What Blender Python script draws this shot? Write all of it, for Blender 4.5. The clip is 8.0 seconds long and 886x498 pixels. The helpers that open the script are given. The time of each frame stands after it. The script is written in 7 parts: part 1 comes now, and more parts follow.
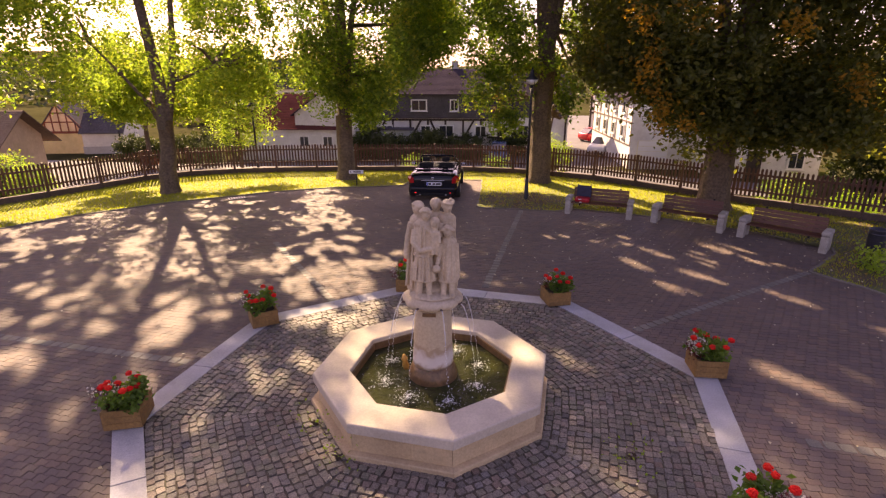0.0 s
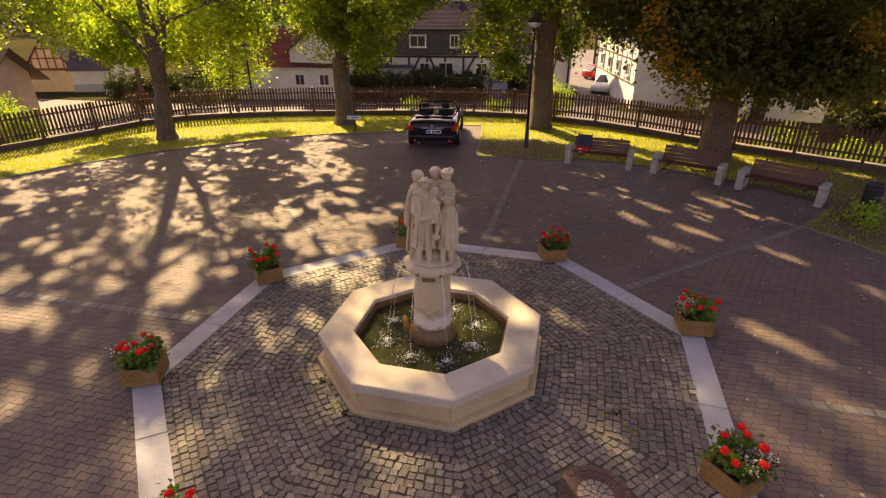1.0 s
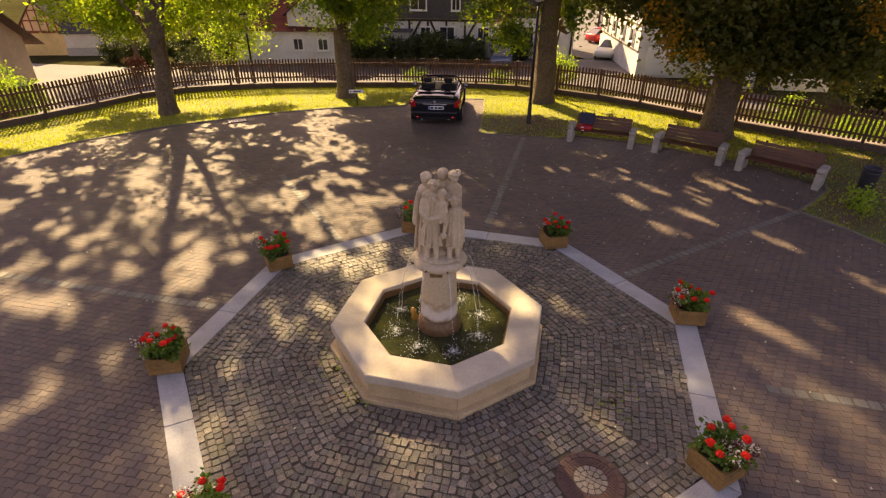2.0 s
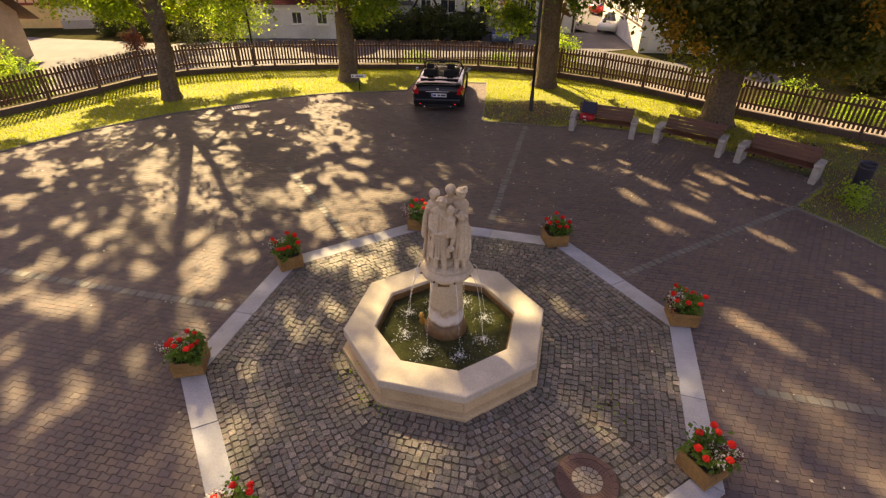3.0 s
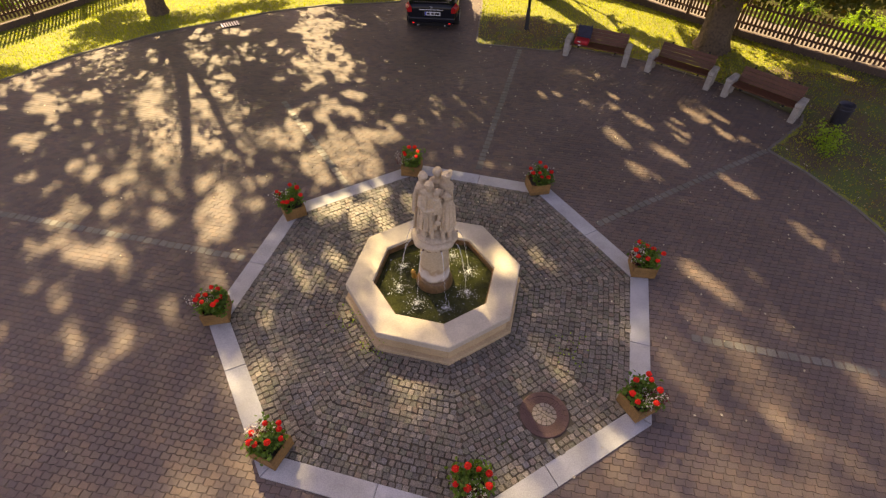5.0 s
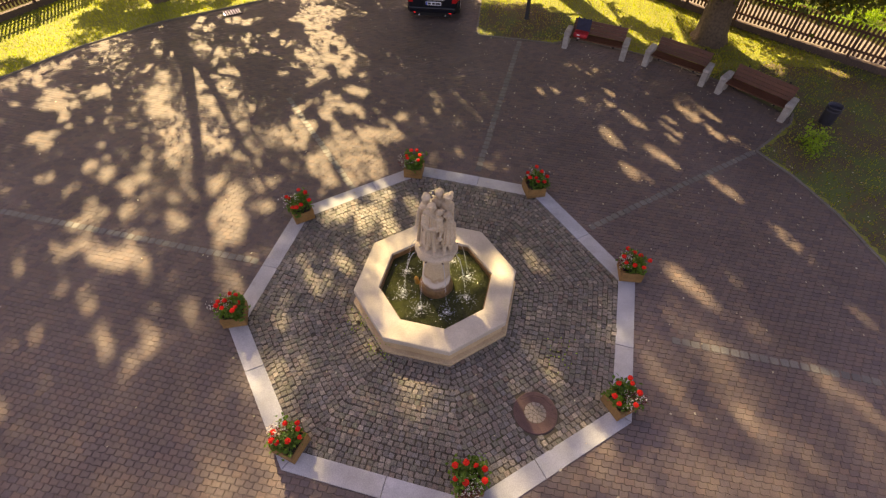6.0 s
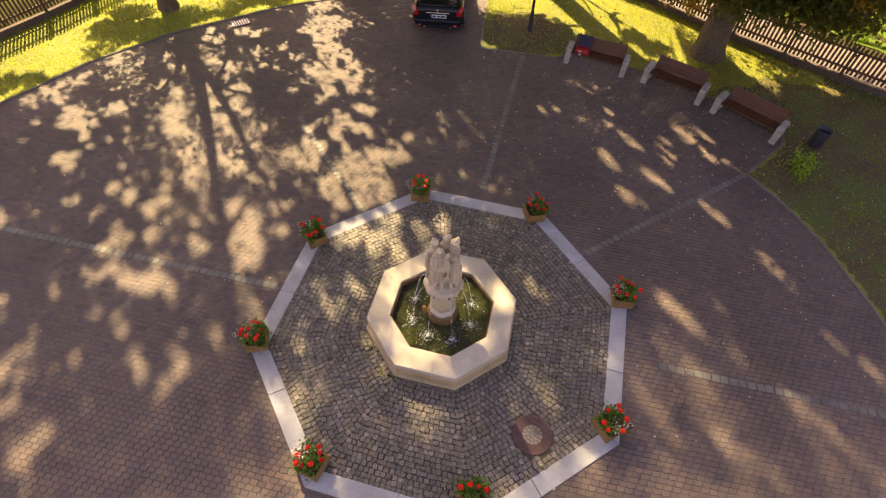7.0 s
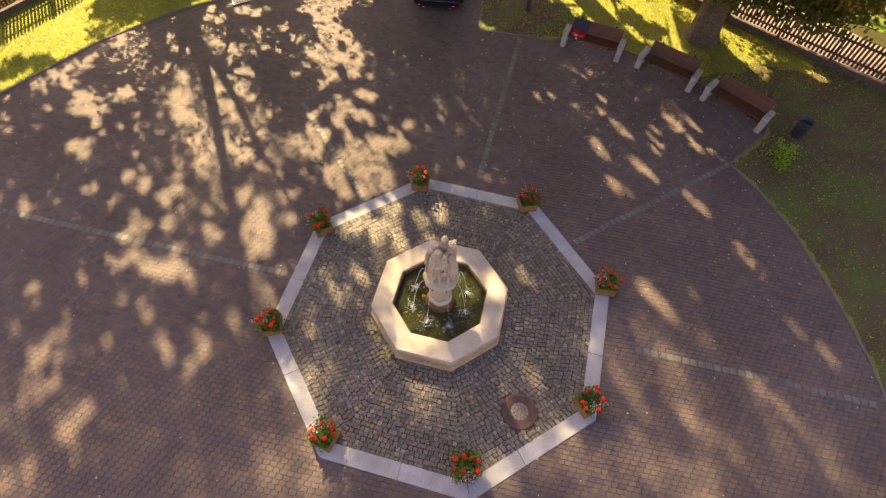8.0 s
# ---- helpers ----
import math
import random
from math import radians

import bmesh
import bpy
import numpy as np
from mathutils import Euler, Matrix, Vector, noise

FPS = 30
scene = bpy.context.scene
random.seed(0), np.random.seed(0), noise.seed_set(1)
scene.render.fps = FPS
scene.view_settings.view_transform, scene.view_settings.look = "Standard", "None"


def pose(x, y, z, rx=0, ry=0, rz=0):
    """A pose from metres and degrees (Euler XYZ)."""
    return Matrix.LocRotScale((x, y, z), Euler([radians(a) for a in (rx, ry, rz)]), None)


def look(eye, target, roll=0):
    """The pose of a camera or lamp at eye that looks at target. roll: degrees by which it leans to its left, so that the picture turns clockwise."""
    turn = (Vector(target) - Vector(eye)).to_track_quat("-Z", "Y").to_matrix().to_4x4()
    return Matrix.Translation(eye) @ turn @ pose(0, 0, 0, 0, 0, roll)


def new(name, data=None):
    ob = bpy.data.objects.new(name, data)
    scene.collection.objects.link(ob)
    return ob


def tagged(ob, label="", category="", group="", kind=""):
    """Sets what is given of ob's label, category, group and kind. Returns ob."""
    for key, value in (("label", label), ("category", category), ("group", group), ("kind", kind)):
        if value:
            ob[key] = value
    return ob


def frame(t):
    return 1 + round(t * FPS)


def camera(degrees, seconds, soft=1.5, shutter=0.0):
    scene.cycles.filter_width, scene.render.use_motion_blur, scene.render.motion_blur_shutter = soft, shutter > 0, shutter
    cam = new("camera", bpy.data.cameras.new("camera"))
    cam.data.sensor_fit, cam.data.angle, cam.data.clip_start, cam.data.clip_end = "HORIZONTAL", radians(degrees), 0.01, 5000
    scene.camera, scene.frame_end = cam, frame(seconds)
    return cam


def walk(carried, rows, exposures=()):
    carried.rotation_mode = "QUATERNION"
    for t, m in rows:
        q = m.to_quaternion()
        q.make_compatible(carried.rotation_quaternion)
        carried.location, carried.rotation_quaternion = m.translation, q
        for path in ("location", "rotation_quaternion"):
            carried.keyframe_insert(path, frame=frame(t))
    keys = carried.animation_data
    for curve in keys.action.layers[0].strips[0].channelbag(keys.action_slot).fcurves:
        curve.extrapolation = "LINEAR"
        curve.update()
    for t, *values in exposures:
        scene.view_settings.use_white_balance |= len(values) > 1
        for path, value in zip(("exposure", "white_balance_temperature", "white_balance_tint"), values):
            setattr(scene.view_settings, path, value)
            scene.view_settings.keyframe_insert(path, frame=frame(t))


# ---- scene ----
cam = camera(81.2, 8.0, 1.3)
PATH = [
    (0, (0.48, -6.149, 4.128), (0.375, -4.256, 3.492), 0.0),
    (0.5, (0.483, -6.126, 4.339), (0.382, -4.274, 3.591), 0.1),
    (1, (0.484, -6.179, 4.542), (0.386, -4.375, 3.683), 0.1),
    (1.5, (0.457, -6.233, 4.791), (0.362, -4.465, 3.861), 0.2),
    (3, (0.268, -6.244, 5.754), (0.183, -4.566, 4.668), 0.4),
    (3.5, (0.293, -6.259, 6.141), (0.209, -4.622, 4.994), 0.4),
    (4, (0.376, -6.273, 6.579), (0.296, -4.717, 5.325), 0.5),
    (4.5, (0.427, -6.247, 6.971), (0.357, -4.775, 5.62), 0.6),
    (6, (0.36, -6.054, 8.462), (0.31, -4.761, 6.937), 1.2),
    (6.5, (0.264, -5.862, 9.089), (0.216, -4.597, 7.54), 1.3),
    (7, (0.186, -5.625, 9.799), (0.142, -4.413, 8.209), 1.6),
    (7.5, (0.158, -5.477, 10.426), (0.12, -4.329, 8.789), 1.8),
    (8, (0.155, -5.393, 11.071), (0.129, -4.334, 9.374), 2.4),
]
walk(cam, [(t, look(eye, target, roll)) for t, eye, target, roll in PATH],
     [(0, 1.56, 8000, 66), (0.6, 1.37, 9000, 57), (1.5, 1.36, 9300, 51), (3, 1.50, 9000, 46), (4.5, 1.56, 8800, 45), (8, 1.80, 8600, 46)])

# ---- light ----
SUN_AZ, SUN_EL = 28.5, 37.0          # degrees west of +y, degrees over the horizon
TO_SUN = Vector((-math.sin(radians(SUN_AZ)) * math.cos(radians(SUN_EL)),
                 math.cos(radians(SUN_AZ)) * math.cos(radians(SUN_EL)), math.sin(radians(SUN_EL))))
world = bpy.data.worlds.new("sky")
scene.world = world
world.use_nodes = True
wt = world.node_tree
sky = wt.nodes.new("ShaderNodeTexSky")
sky.sky_type, sky.sun_disc = "NISHITA", False
sky.sun_elevation, sky.sun_rotation = radians(SUN_EL), radians(-SUN_AZ)
sky.air_density, sky.dust_density, sky.ozone_density = 1.0, 2.0, 1.0
wt.nodes["Background"].inputs[1].default_value = 0.088
wt.links.new(sky.outputs[0], wt.nodes["Background"].inputs[0])
sun_data = bpy.data.lights.new("sun", "SUN")
sun_data.energy, sun_data.angle, sun_data.color = 5.0, radians(0.75), (0.90, 0.975, 0.56)
sun = new("sun", sun_data)
sun.matrix_world = Matrix.Translation((0, 0, 40)) @ TO_SUN.to_track_quat("Z", "Y").to_matrix().to_4x4()


# ---- materials ----
def nodes_of(name):
    m = bpy.data.materials.new(name)
    m.use_nodes = True
    t = m.node_tree
    return m, t, t.nodes["Principled BSDF"]


def link(t, a, b):
    t.links.new(a, b)


def noise_node(t, scale, detail=4.0, rough=0.6, src=None):
    n = t.nodes.new("ShaderNodeTexNoise")
    n.inputs["Scale"].default_value, n.inputs["Detail"].default_value, n.inputs["Roughness"].default_value = scale, detail, rough
    if src is not None:
        link(t, src, n.inputs["Vector"])
    return n


def ramp_node(t, src, stops):
    r = t.nodes.new("ShaderNodeValToRGB")
    e = r.color_ramp.elements
    while len(e) < len(stops):
        e.new(0.5)
    for k, (p, c) in zip(e, stops):
        k.position, k.color = p, (*c, 1)
    link(t, src, r.inputs[0])
    return r


def mix_node(t, kind, fac, a, b):
    m = t.nodes.new("ShaderNodeMix")
    m.data_type, m.blend_type = "RGBA", kind
    for sock, v in ((m.inputs[0], fac), (m.inputs[6], a), (m.inputs[7], b)):
        if isinstance(v, (int, float)):
            sock.default_value = v
        elif isinstance(v, tuple):
            sock.default_value = (*v, 1)
        else:
            link(t, v, sock)
    return m.outputs[2]


def place_of(t, local=False):
    if local:
        return t.nodes.new("ShaderNodeTexCoord").outputs["Object"]
    return t.nodes.new("ShaderNodeNewGeometry").outputs["Position"]


def chance(t):
    """One random number for each piece: by object and by island."""
    add = t.nodes.new("ShaderNodeMath")
    add.operation = "ADD"
    link(t, t.nodes.new("ShaderNodeObjectInfo").outputs["Random"], add.inputs[0])
    link(t, t.nodes.new("ShaderNodeNewGeometry").outputs["Random Per Island"], add.inputs[1])
    fr = t.nodes.new("ShaderNodeMath")
    fr.operation = "FRACT"
    link(t, add.outputs[0], fr.inputs[0])
    return fr.outputs[0]


def surface(name, colours, rough=0.7, grain=30.0, wear=1.5, bump=0.3, depth=0.01, metal=0.0, pieces=None, stain=None, local=False, spec=0.5):
    """Grain between the given colours, broad wear over it, optional colours piece by piece and stains; relief from the grain."""
    m, t, p = nodes_of(name)
    pos = place_of(t, local)
    fine = noise_node(t, grain, 6, 0.65, pos)
    col = ramp_node(t, fine.outputs[0], [(0.3 + 0.4 * i / max(1, len(colours) - 1), c) for i, c in enumerate(colours)]).outputs[0]
    if pieces:
        r = ramp_node(t, chance(t), [(i / max(1, len(pieces) - 1), c) for i, c in enumerate(pieces)])
        col = mix_node(t, "MULTIPLY", 1.0, col, r.outputs[0])
    broad = noise_node(t, wear, 3, 0.6, pos)
    w = ramp_node(t, broad.outputs[0], [(0.3, (0.72, 0.70, 0.68)), (0.7, (1.15, 1.15, 1.15))])
    col = mix_node(t, "MULTIPLY", 0.8, col, w.outputs[0])
    if stain:
        sc, at_, c = stain
        s = noise_node(t, sc, 5, 0.7, pos)
        f = ramp_node(t, s.outputs[0], [(at_, (0, 0, 0)), (at_ + 0.14, (1, 1, 1))])
        col = mix_node(t, "MIX", f.outputs[0], col, c)
    link(t, col, p.inputs["Base Color"])
    rr = ramp_node(t, fine.outputs[0], [(0.3, (rough * 0.85,) * 3), (0.7, (min(1, rough * 1.12),) * 3)])
    link(t, rr.outputs[0], p.inputs["Roughness"])
    p.inputs["Metallic"].default_value = metal
    p.inputs["Specular IOR Level"].default_value = spec
    if bump:
        b = t.nodes.new("ShaderNodeBump")
        b.inputs["Strength"].default_value, b.inputs["Distance"].default_value = bump, depth
        link(t, fine.outputs[0], b.inputs["Height"])
        link(t, b.outputs[0], p.inputs["Normal"])
    return m


def plain(name, colour, rough=0.5, metal=0.0, glow=0.0):
    m, t, p = nodes_of(name)
    p.inputs["Base Color"].default_value = (*colour, 1)
    p.inputs["Roughness"].default_value, p.inputs["Metallic"].default_value = rough, metal
    if glow:
        p.inputs["Emission Color"].default_value, p.inputs["Emission Strength"].default_value = (*colour, 1), glow
    return m


def leafy(name, stops, through_colour, share=0.45, rough=0.55):
    """Thin leaves that let light through, each of its own colour, in drifts."""
    m, t, p = nodes_of(name)
    isl = chance(t)
    drift = noise_node(t, 0.8, 3, 0.7, place_of(t))
    mx = t.nodes.new("ShaderNodeMix")
    mx.data_type = "FLOAT"
    mx.inputs[0].default_value = 0.72
    link(t, isl, mx.inputs[2])
    link(t, drift.outputs[0], mx.inputs[3])
    col = ramp_node(t, mx.outputs[0], stops).outputs[0]
    link(t, col, p.inputs["Base Color"])
    p.inputs["Roughness"].default_value = rough
    p.inputs["Specular IOR Level"].default_value = 0.3
    tr = t.nodes.new("ShaderNodeBsdfTranslucent")
    link(t, mix_node(t, "MULTIPLY", 1.0, col, through_colour), tr.inputs[0])
    ms = t.nodes.new("ShaderNodeMixShader")
    ms.inputs[0].default_value = share
    link(t, p.outputs[0], ms.inputs[1])
    link(t, tr.outputs[0], ms.inputs[2])
    link(t, ms.outputs[0], t.nodes["Material Output"].inputs[0])
    return m


def glassy(name, colour=(1, 1, 1), rough=0.02, ior=1.33):
    m, t, p = nodes_of(name)
    p.inputs["Base Color"].default_value = (*colour, 1)
    p.inputs["Transmission Weight"].default_value, p.inputs["Roughness"].default_value, p.inputs["IOR"].default_value = 1.0, rough, ior
    return m


PAVER = surface("paver_concrete", [(0.102, 0.076, 0.069), (0.196, 0.149, 0.124)], 0.75, 60, 0.35, 0.5, 0.004,
                pieces=[(0.78, 0.76, 0.82), (1.0, 0.96, 0.94), (1.2, 1.05, 0.97), (0.88, 0.87, 0.95), (1.1, 1.06, 1.02)], stain=(0.9, 0.64, (0.082, 0.057, 0.05)))
JOINT = surface("joint_sand", [(0.062, 0.050, 0.044), (0.122, 0.098, 0.082)], 0.95, 90, 2.0, 0.4, 0.004, stain=(1.1, 0.62, (0.045, 0.055, 0.02)))
SETTBED = surface("sett_joint", [(0.058, 0.047, 0.034), (0.115, 0.092, 0.064)], 0.95, 60, 1.5, 0.5, 0.006, stain=(0.9, 0.56, (0.062, 0.078, 0.022)))
SETT = surface("granite_sett", [(0.072, 0.063, 0.056), (0.33, 0.292, 0.258)], 0.6, 48, 0.8, 1.0, 0.010,
               pieces=[(0.6, 0.6, 0.6), (1.1, 1.05, 0.95), (0.80, 0.80, 0.72), (1.55, 1.47, 1.32), (0.92, 0.72, 0.62), (1.0, 1.04, 1.06), (0.62, 0.62, 0.58), (1.25, 1.12, 0.98), (0.78, 0.86, 0.70), (0.9, 0.86, 0.84)],
               stain=(1.1, 0.60, (0.135, 0.135, 0.075)))
STRIP = surface("pale_granite", [(0.12, 0.111, 0.10), (0.245, 0.23, 0.205)], 0.65, 70, 1.0, 0.7, 0.006, pieces=[(0.75, 0.75, 0.78), (1.1, 1.08, 1.0), (0.9, 0.9, 0.9)])
KERB = surface("kerb_granite", [(0.35, 0.35, 0.355), (0.54, 0.535, 0.53)], 0.7, 55, 1.6, 0.3, 0.003, pieces=[(0.9, 0.92, 0.97), (1.05, 1.02, 0.98), (0.97, 0.96, 0.95)], stain=(2.6, 0.60, (0.32, 0.285, 0.26)))
EDGING = surface("edging_concrete", [(0.13, 0.112, 0.092), (0.25, 0.22, 0.19)], 0.85, 40, 1.5, 0.4, 0.004)
SANDSTONE = surface("sandstone", [(0.52, 0.375, 0.215), (0.70, 0.53, 0.325)], 0.8, 35, 1.6, 0.35, 0.004, pieces=[(0.95, 0.93, 0.9), (1.05, 1.02, 1.0), (1.0, 0.98, 0.93)], stain=(2.2, 0.64, (0.40, 0.29, 0.17)))
RIM = surface("rim_sandstone", [(0.49, 0.42, 0.325), (0.63, 0.55, 0.435)], 0.8, 35, 1.6, 0.35, 0.004, pieces=[(0.96, 0.95, 0.93), (1.04, 1.03, 1.02), (1.0, 0.99, 0.97)], stain=(2.2, 0.64, (0.45, 0.34, 0.22)))
STATUE = surface("carved_sandstone", [(0.50, 0.39, 0.265), (0.68, 0.55, 0.39)], 0.85, 30, 3.0, 0.5, 0.006, stain=(5.0, 0.62, (0.36, 0.27, 0.18)))
WETSTONE = surface("wet_stone", [(0.12, 0.065, 0.03), (0.26, 0.14, 0.06)], 0.35, 20, 3.0, 0.5, 0.006, stain=(4.0, 0.60, (0.06, 0.06, 0.02)))
IRON = surface("cast_iron", [(0.095, 0.052, 0.045), (0.18, 0.10, 0.085)], 0.6, 80, 4.0, 0.5, 0.003, metal=0.3)
MANSTONE = surface("manhole_concrete", [(0.19, 0.16, 0.14), (0.31, 0.265, 0.235)], 0.8, 60, 3.0, 0.4, 0.004, pieces=[(0.85, 0.85, 0.85), (1.1, 1.05, 1.0)])
SOIL = surface("lawn_soil", [(0.16, 0.175, 0.03), (0.29, 0.285, 0.05)], 0.95, 45, 0.9, 0.6, 0.01, stain=(0.7, 0.62, (0.07, 0.05, 0.03)))
EARTH = surface("earth", [(0.035, 0.024, 0.016), (0.08, 0.055, 0.038)], 0.95, 40, 1.5, 0.6, 0.01)
FARGROUND = surface("far_ground", [(0.038, 0.038, 0.018), (0.075, 0.070, 0.030)], 0.95, 0.8, 0.05, 0.0, spec=0.0)
ASPHALT = surface("street_asphalt", [(0.08, 0.074, 0.078), (0.14, 0.13, 0.134)], 0.85, 30, 0.6, 0.3, 0.004)
FENCEWOOD = surface("fence_wood", [(0.07, 0.032, 0.022), (0.155, 0.07, 0.043)], 0.7, 40, 2.0, 0.4, 0.003, pieces=[(0.8, 0.8, 0.8), (1.2, 1.1, 1.05), (0.95, 0.9, 0.85)])
PLINTH = surface("fence_plinth", [(0.07, 0.045, 0.034), (0.15, 0.10, 0.075)], 0.9, 25, 1.2, 0.5, 0.006, stain=(1.6, 0.62, (0.06, 0.055, 0.035)))
BENCHWOOD = surface("bench_wood", [(0.075, 0.026, 0.014), (0.165, 0.06, 0.03)], 0.5, 35, 2.5, 0.35, 0.003, pieces=[(0.85, 0.85, 0.85), (1.15, 1.1, 1.05), (1.0, 0.95, 0.95)])
BENCHSTONE = surface("bench_concrete", [(0.32, 0.29, 0.25), (0.48, 0.45, 0.40)], 0.85, 45, 4.0, 0.5, 0.004, stain=(7.0, 0.62, (0.22, 0.21, 0.17)))
PLANTERWOOD = surface("planter_wood", [(0.20, 0.105, 0.034), (0.37, 0.205, 0.07)], 0.75, 30, 5.0, 0.4, 0.004, pieces=[(0.85, 0.85, 0.85), (1.15, 1.1, 1.0), (0.95, 0.95, 0.9)])
BARK = surface("bark", [(0.075, 0.050, 0.034), (0.23, 0.162, 0.108)], 0.95, 14, 2.0, 1.0, 0.05)
POLE = plain("dark_paint", (0.018, 0.019, 0.022), 0.45, 0.3)
OPAL = plain("opal_glass", (0.75, 0.76, 0.78), 0.3)
WHITE = surface("white_render", [(0.68, 0.66, 0.64), (0.80, 0.79, 0.77)], 0.9, 6, 0.5, 0.1, 0.004)
GREYRENDER = surface("grey_render", [(0.42, 0.42, 0.43), (0.52, 0.52, 0.53)], 0.9, 6, 0.5, 0.1, 0.004)
OCHRE = surface("ochre_render", [(0.82, 0.60, 0.27), (0.90, 0.69, 0.35)], 0.9, 6, 0.5, 0.1, 0.004)
BARNWALL = surface("faded_pink_render", [(0.56, 0.39, 0.28), (0.68, 0.49, 0.36)], 0.9, 6, 0.6, 0.1, 0.004)
ORANGE = surface("orange_render", [(0.84, 0.56, 0.32), (0.91, 0.65, 0.40)], 0.9, 6, 0.5, 0.1, 0.004)
SLATE = surface("slate_cladding", [(0.075, 0.068, 0.075), (0.135, 0.125, 0.135)], 0.8, 8, 0.6, 0.3, 0.01, spec=0.0)
TIMBER = surface("dark_timber", [(0.035, 0.024, 0.018), (0.07, 0.048, 0.036)], 0.85, 10, 1.0, 0.3, 0.006)
BROWNTIMBER = surface("brown_timber", [(0.13, 0.085, 0.065), (0.22, 0.15, 0.11)], 0.85, 10, 1.0, 0.3, 0.006)
REDTIMBER = surface("red_timber", [(0.22, 0.05, 0.03), (0.34, 0.09, 0.05)], 0.85, 10, 1.0, 0.3, 0.006)
ROOFTILE = surface("roof_tile", [(0.040, 0.034, 0.046), (0.076, 0.064, 0.082)], 0.75, 10, 0.8, 0.3, 0.01, pieces=[(0.8, 0.8, 0.85), (1.15, 1.1, 1.05)], spec=0.0)
REDROOF = surface("red_roof_tile", [(0.085, 0.03, 0.03), (0.14, 0.05, 0.046)], 0.75, 10, 0.8, 0.3, 0.01, pieces=[(0.8, 0.8, 0.85), (1.15, 1.1, 1.05)], spec=0.0)
BROWNROOF = surface("brown_roof_tile", [(0.13, 0.09, 0.07), (0.22, 0.155, 0.12)], 0.8, 10, 0.8, 0.3, 0.01, pieces=[(0.8, 0.8, 0.85), (1.15, 1.1, 1.05)], spec=0.1)
FRAMEWHITE = plain("white_paint", (0.78, 0.77, 0.75), 0.5)
PANE = plain("window_glass", (0.03, 0.035, 0.04), 0.06)
CARPAINT = plain("black_paint", (0.010, 0.011, 0.015), 0.09)
CARPAINT.node_tree.nodes["Principled BSDF"].inputs["IOR"].default_value = 1.42
CARPLASTIC = plain("black_plastic", (0.015, 0.015, 0.016), 0.55)
CARPLASTIC.node_tree.nodes["Principled BSDF"].inputs["Specular IOR Level"].default_value = 0.15
CARSEAT = plain("seat_cloth", (0.02, 0.02, 0.022), 0.8)
CARSEAT.node_tree.nodes["Principled BSDF"].inputs["Specular IOR Level"].default_value = 0.1
TYRE = plain("rubber", (0.012, 0.012, 0.012), 0.85)
ALLOY = plain("alloy", (0.45, 0.45, 0.46), 0.35, 0.9)
CHROME = plain("chrome", (0.75, 0.75, 0.76), 0.12, 1.0)
REDLENS = plain("red_lens", (0.45, 0.012, 0.012), 0.2)
# red of the bumper reflectors with a glow put in; they are no lamps
REDGLOW = plain("glowing_red_reflector", (1.0, 0.03, 0.03), 0.3, 0.0, 0.7)
PLATE = plain("plate_white", (0.72, 0.74, 0.78), 0.4)
PLATEBLUE = plain("plate_blue", (0.02, 0.08, 0.5), 0.4)
BARS = plain("dark_print", (0.02, 0.02, 0.02), 0.6)
REDPAINT = plain("red_gloss", (0.5, 0.02, 0.02), 0.3)
BLUECAR = plain("blue_gloss", (0.05, 0.09, 0.16), 0.25)
WHITECAR = plain("white_gloss", (0.72, 0.72, 0.72), 0.3)
BAGRED = surface("red_fabric", [(0.42, 0.012, 0.02), (0.58, 0.025, 0.03)], 0.6, 60, 8, 0.2, 0.002)
BAGDARK = surface("navy_fabric", [(0.018, 0.02, 0.045), (0.035, 0.04, 0.075)], 0.75, 60, 8, 0.2, 0.002)
BINBLUE = surface("grey_blue_steel", [(0.030, 0.031, 0.044), (0.055, 0.056, 0.075)], 0.5, 30, 5, 0.2, 0.002)
BRASS = surface("brass", [(0.45, 0.22, 0.05), (0.65, 0.36, 0.09)], 0.4, 25, 6, 0.3, 0.002, metal=0.6)
WATERDROP = glassy("water_jet", (0.95, 0.97, 1.0), 0.25)
WATERDROP.node_tree.nodes["Principled BSDF"].inputs["Transmission Weight"].default_value = 0.55
SPRAY = plain("white_water", (0.85, 0.88, 0.9), 0.25)
PETALRED = leafy("red_petals", [(0.2, (0.70, 0.014, 0.010)), (0.8, (0.92, 0.05, 0.02))], (1.2, 0.7, 0.5), 0.4)
PETALWHITE = leafy("white_petals", [(0.2, (0.68, 0.58, 0.46)), (0.8, (0.86, 0.82, 0.72))], (1, 1, 1), 0.3)
PETALDARK = leafy("dark_red_petals", [(0.2, (0.10, 0.02, 0.02)), (0.8, (0.22, 0.05, 0.04))], (1, 0.7, 0.6), 0.3)
POTLEAF = leafy("pot_leaves", [(0.1, (0.045, 0.095, 0.018)), (0.5, (0.085, 0.17, 0.03)), (0.9, (0.17, 0.27, 0.05))], (1.8, 1.9, 0.6), 0.4)
LINDEN = leafy("linden_leaves", [(0.30, (0.058, 0.098, 0.024)), (0.46, (0.10, 0.155, 0.034)), (0.60, (0.17, 0.21, 0.044)), (0.72, (0.33, 0.28, 0.06))], (2.1, 2.5, 0.9), 0.58)
YELLOWLEAF = leafy("turning_leaves", [(0.28, (0.085, 0.135, 0.028)), (0.44, (0.155, 0.215, 0.042)), (0.58, (0.245, 0.285, 0.055)), (0.72, (0.36, 0.32, 0.07))], (1.95, 2.25, 0.8), 0.62)
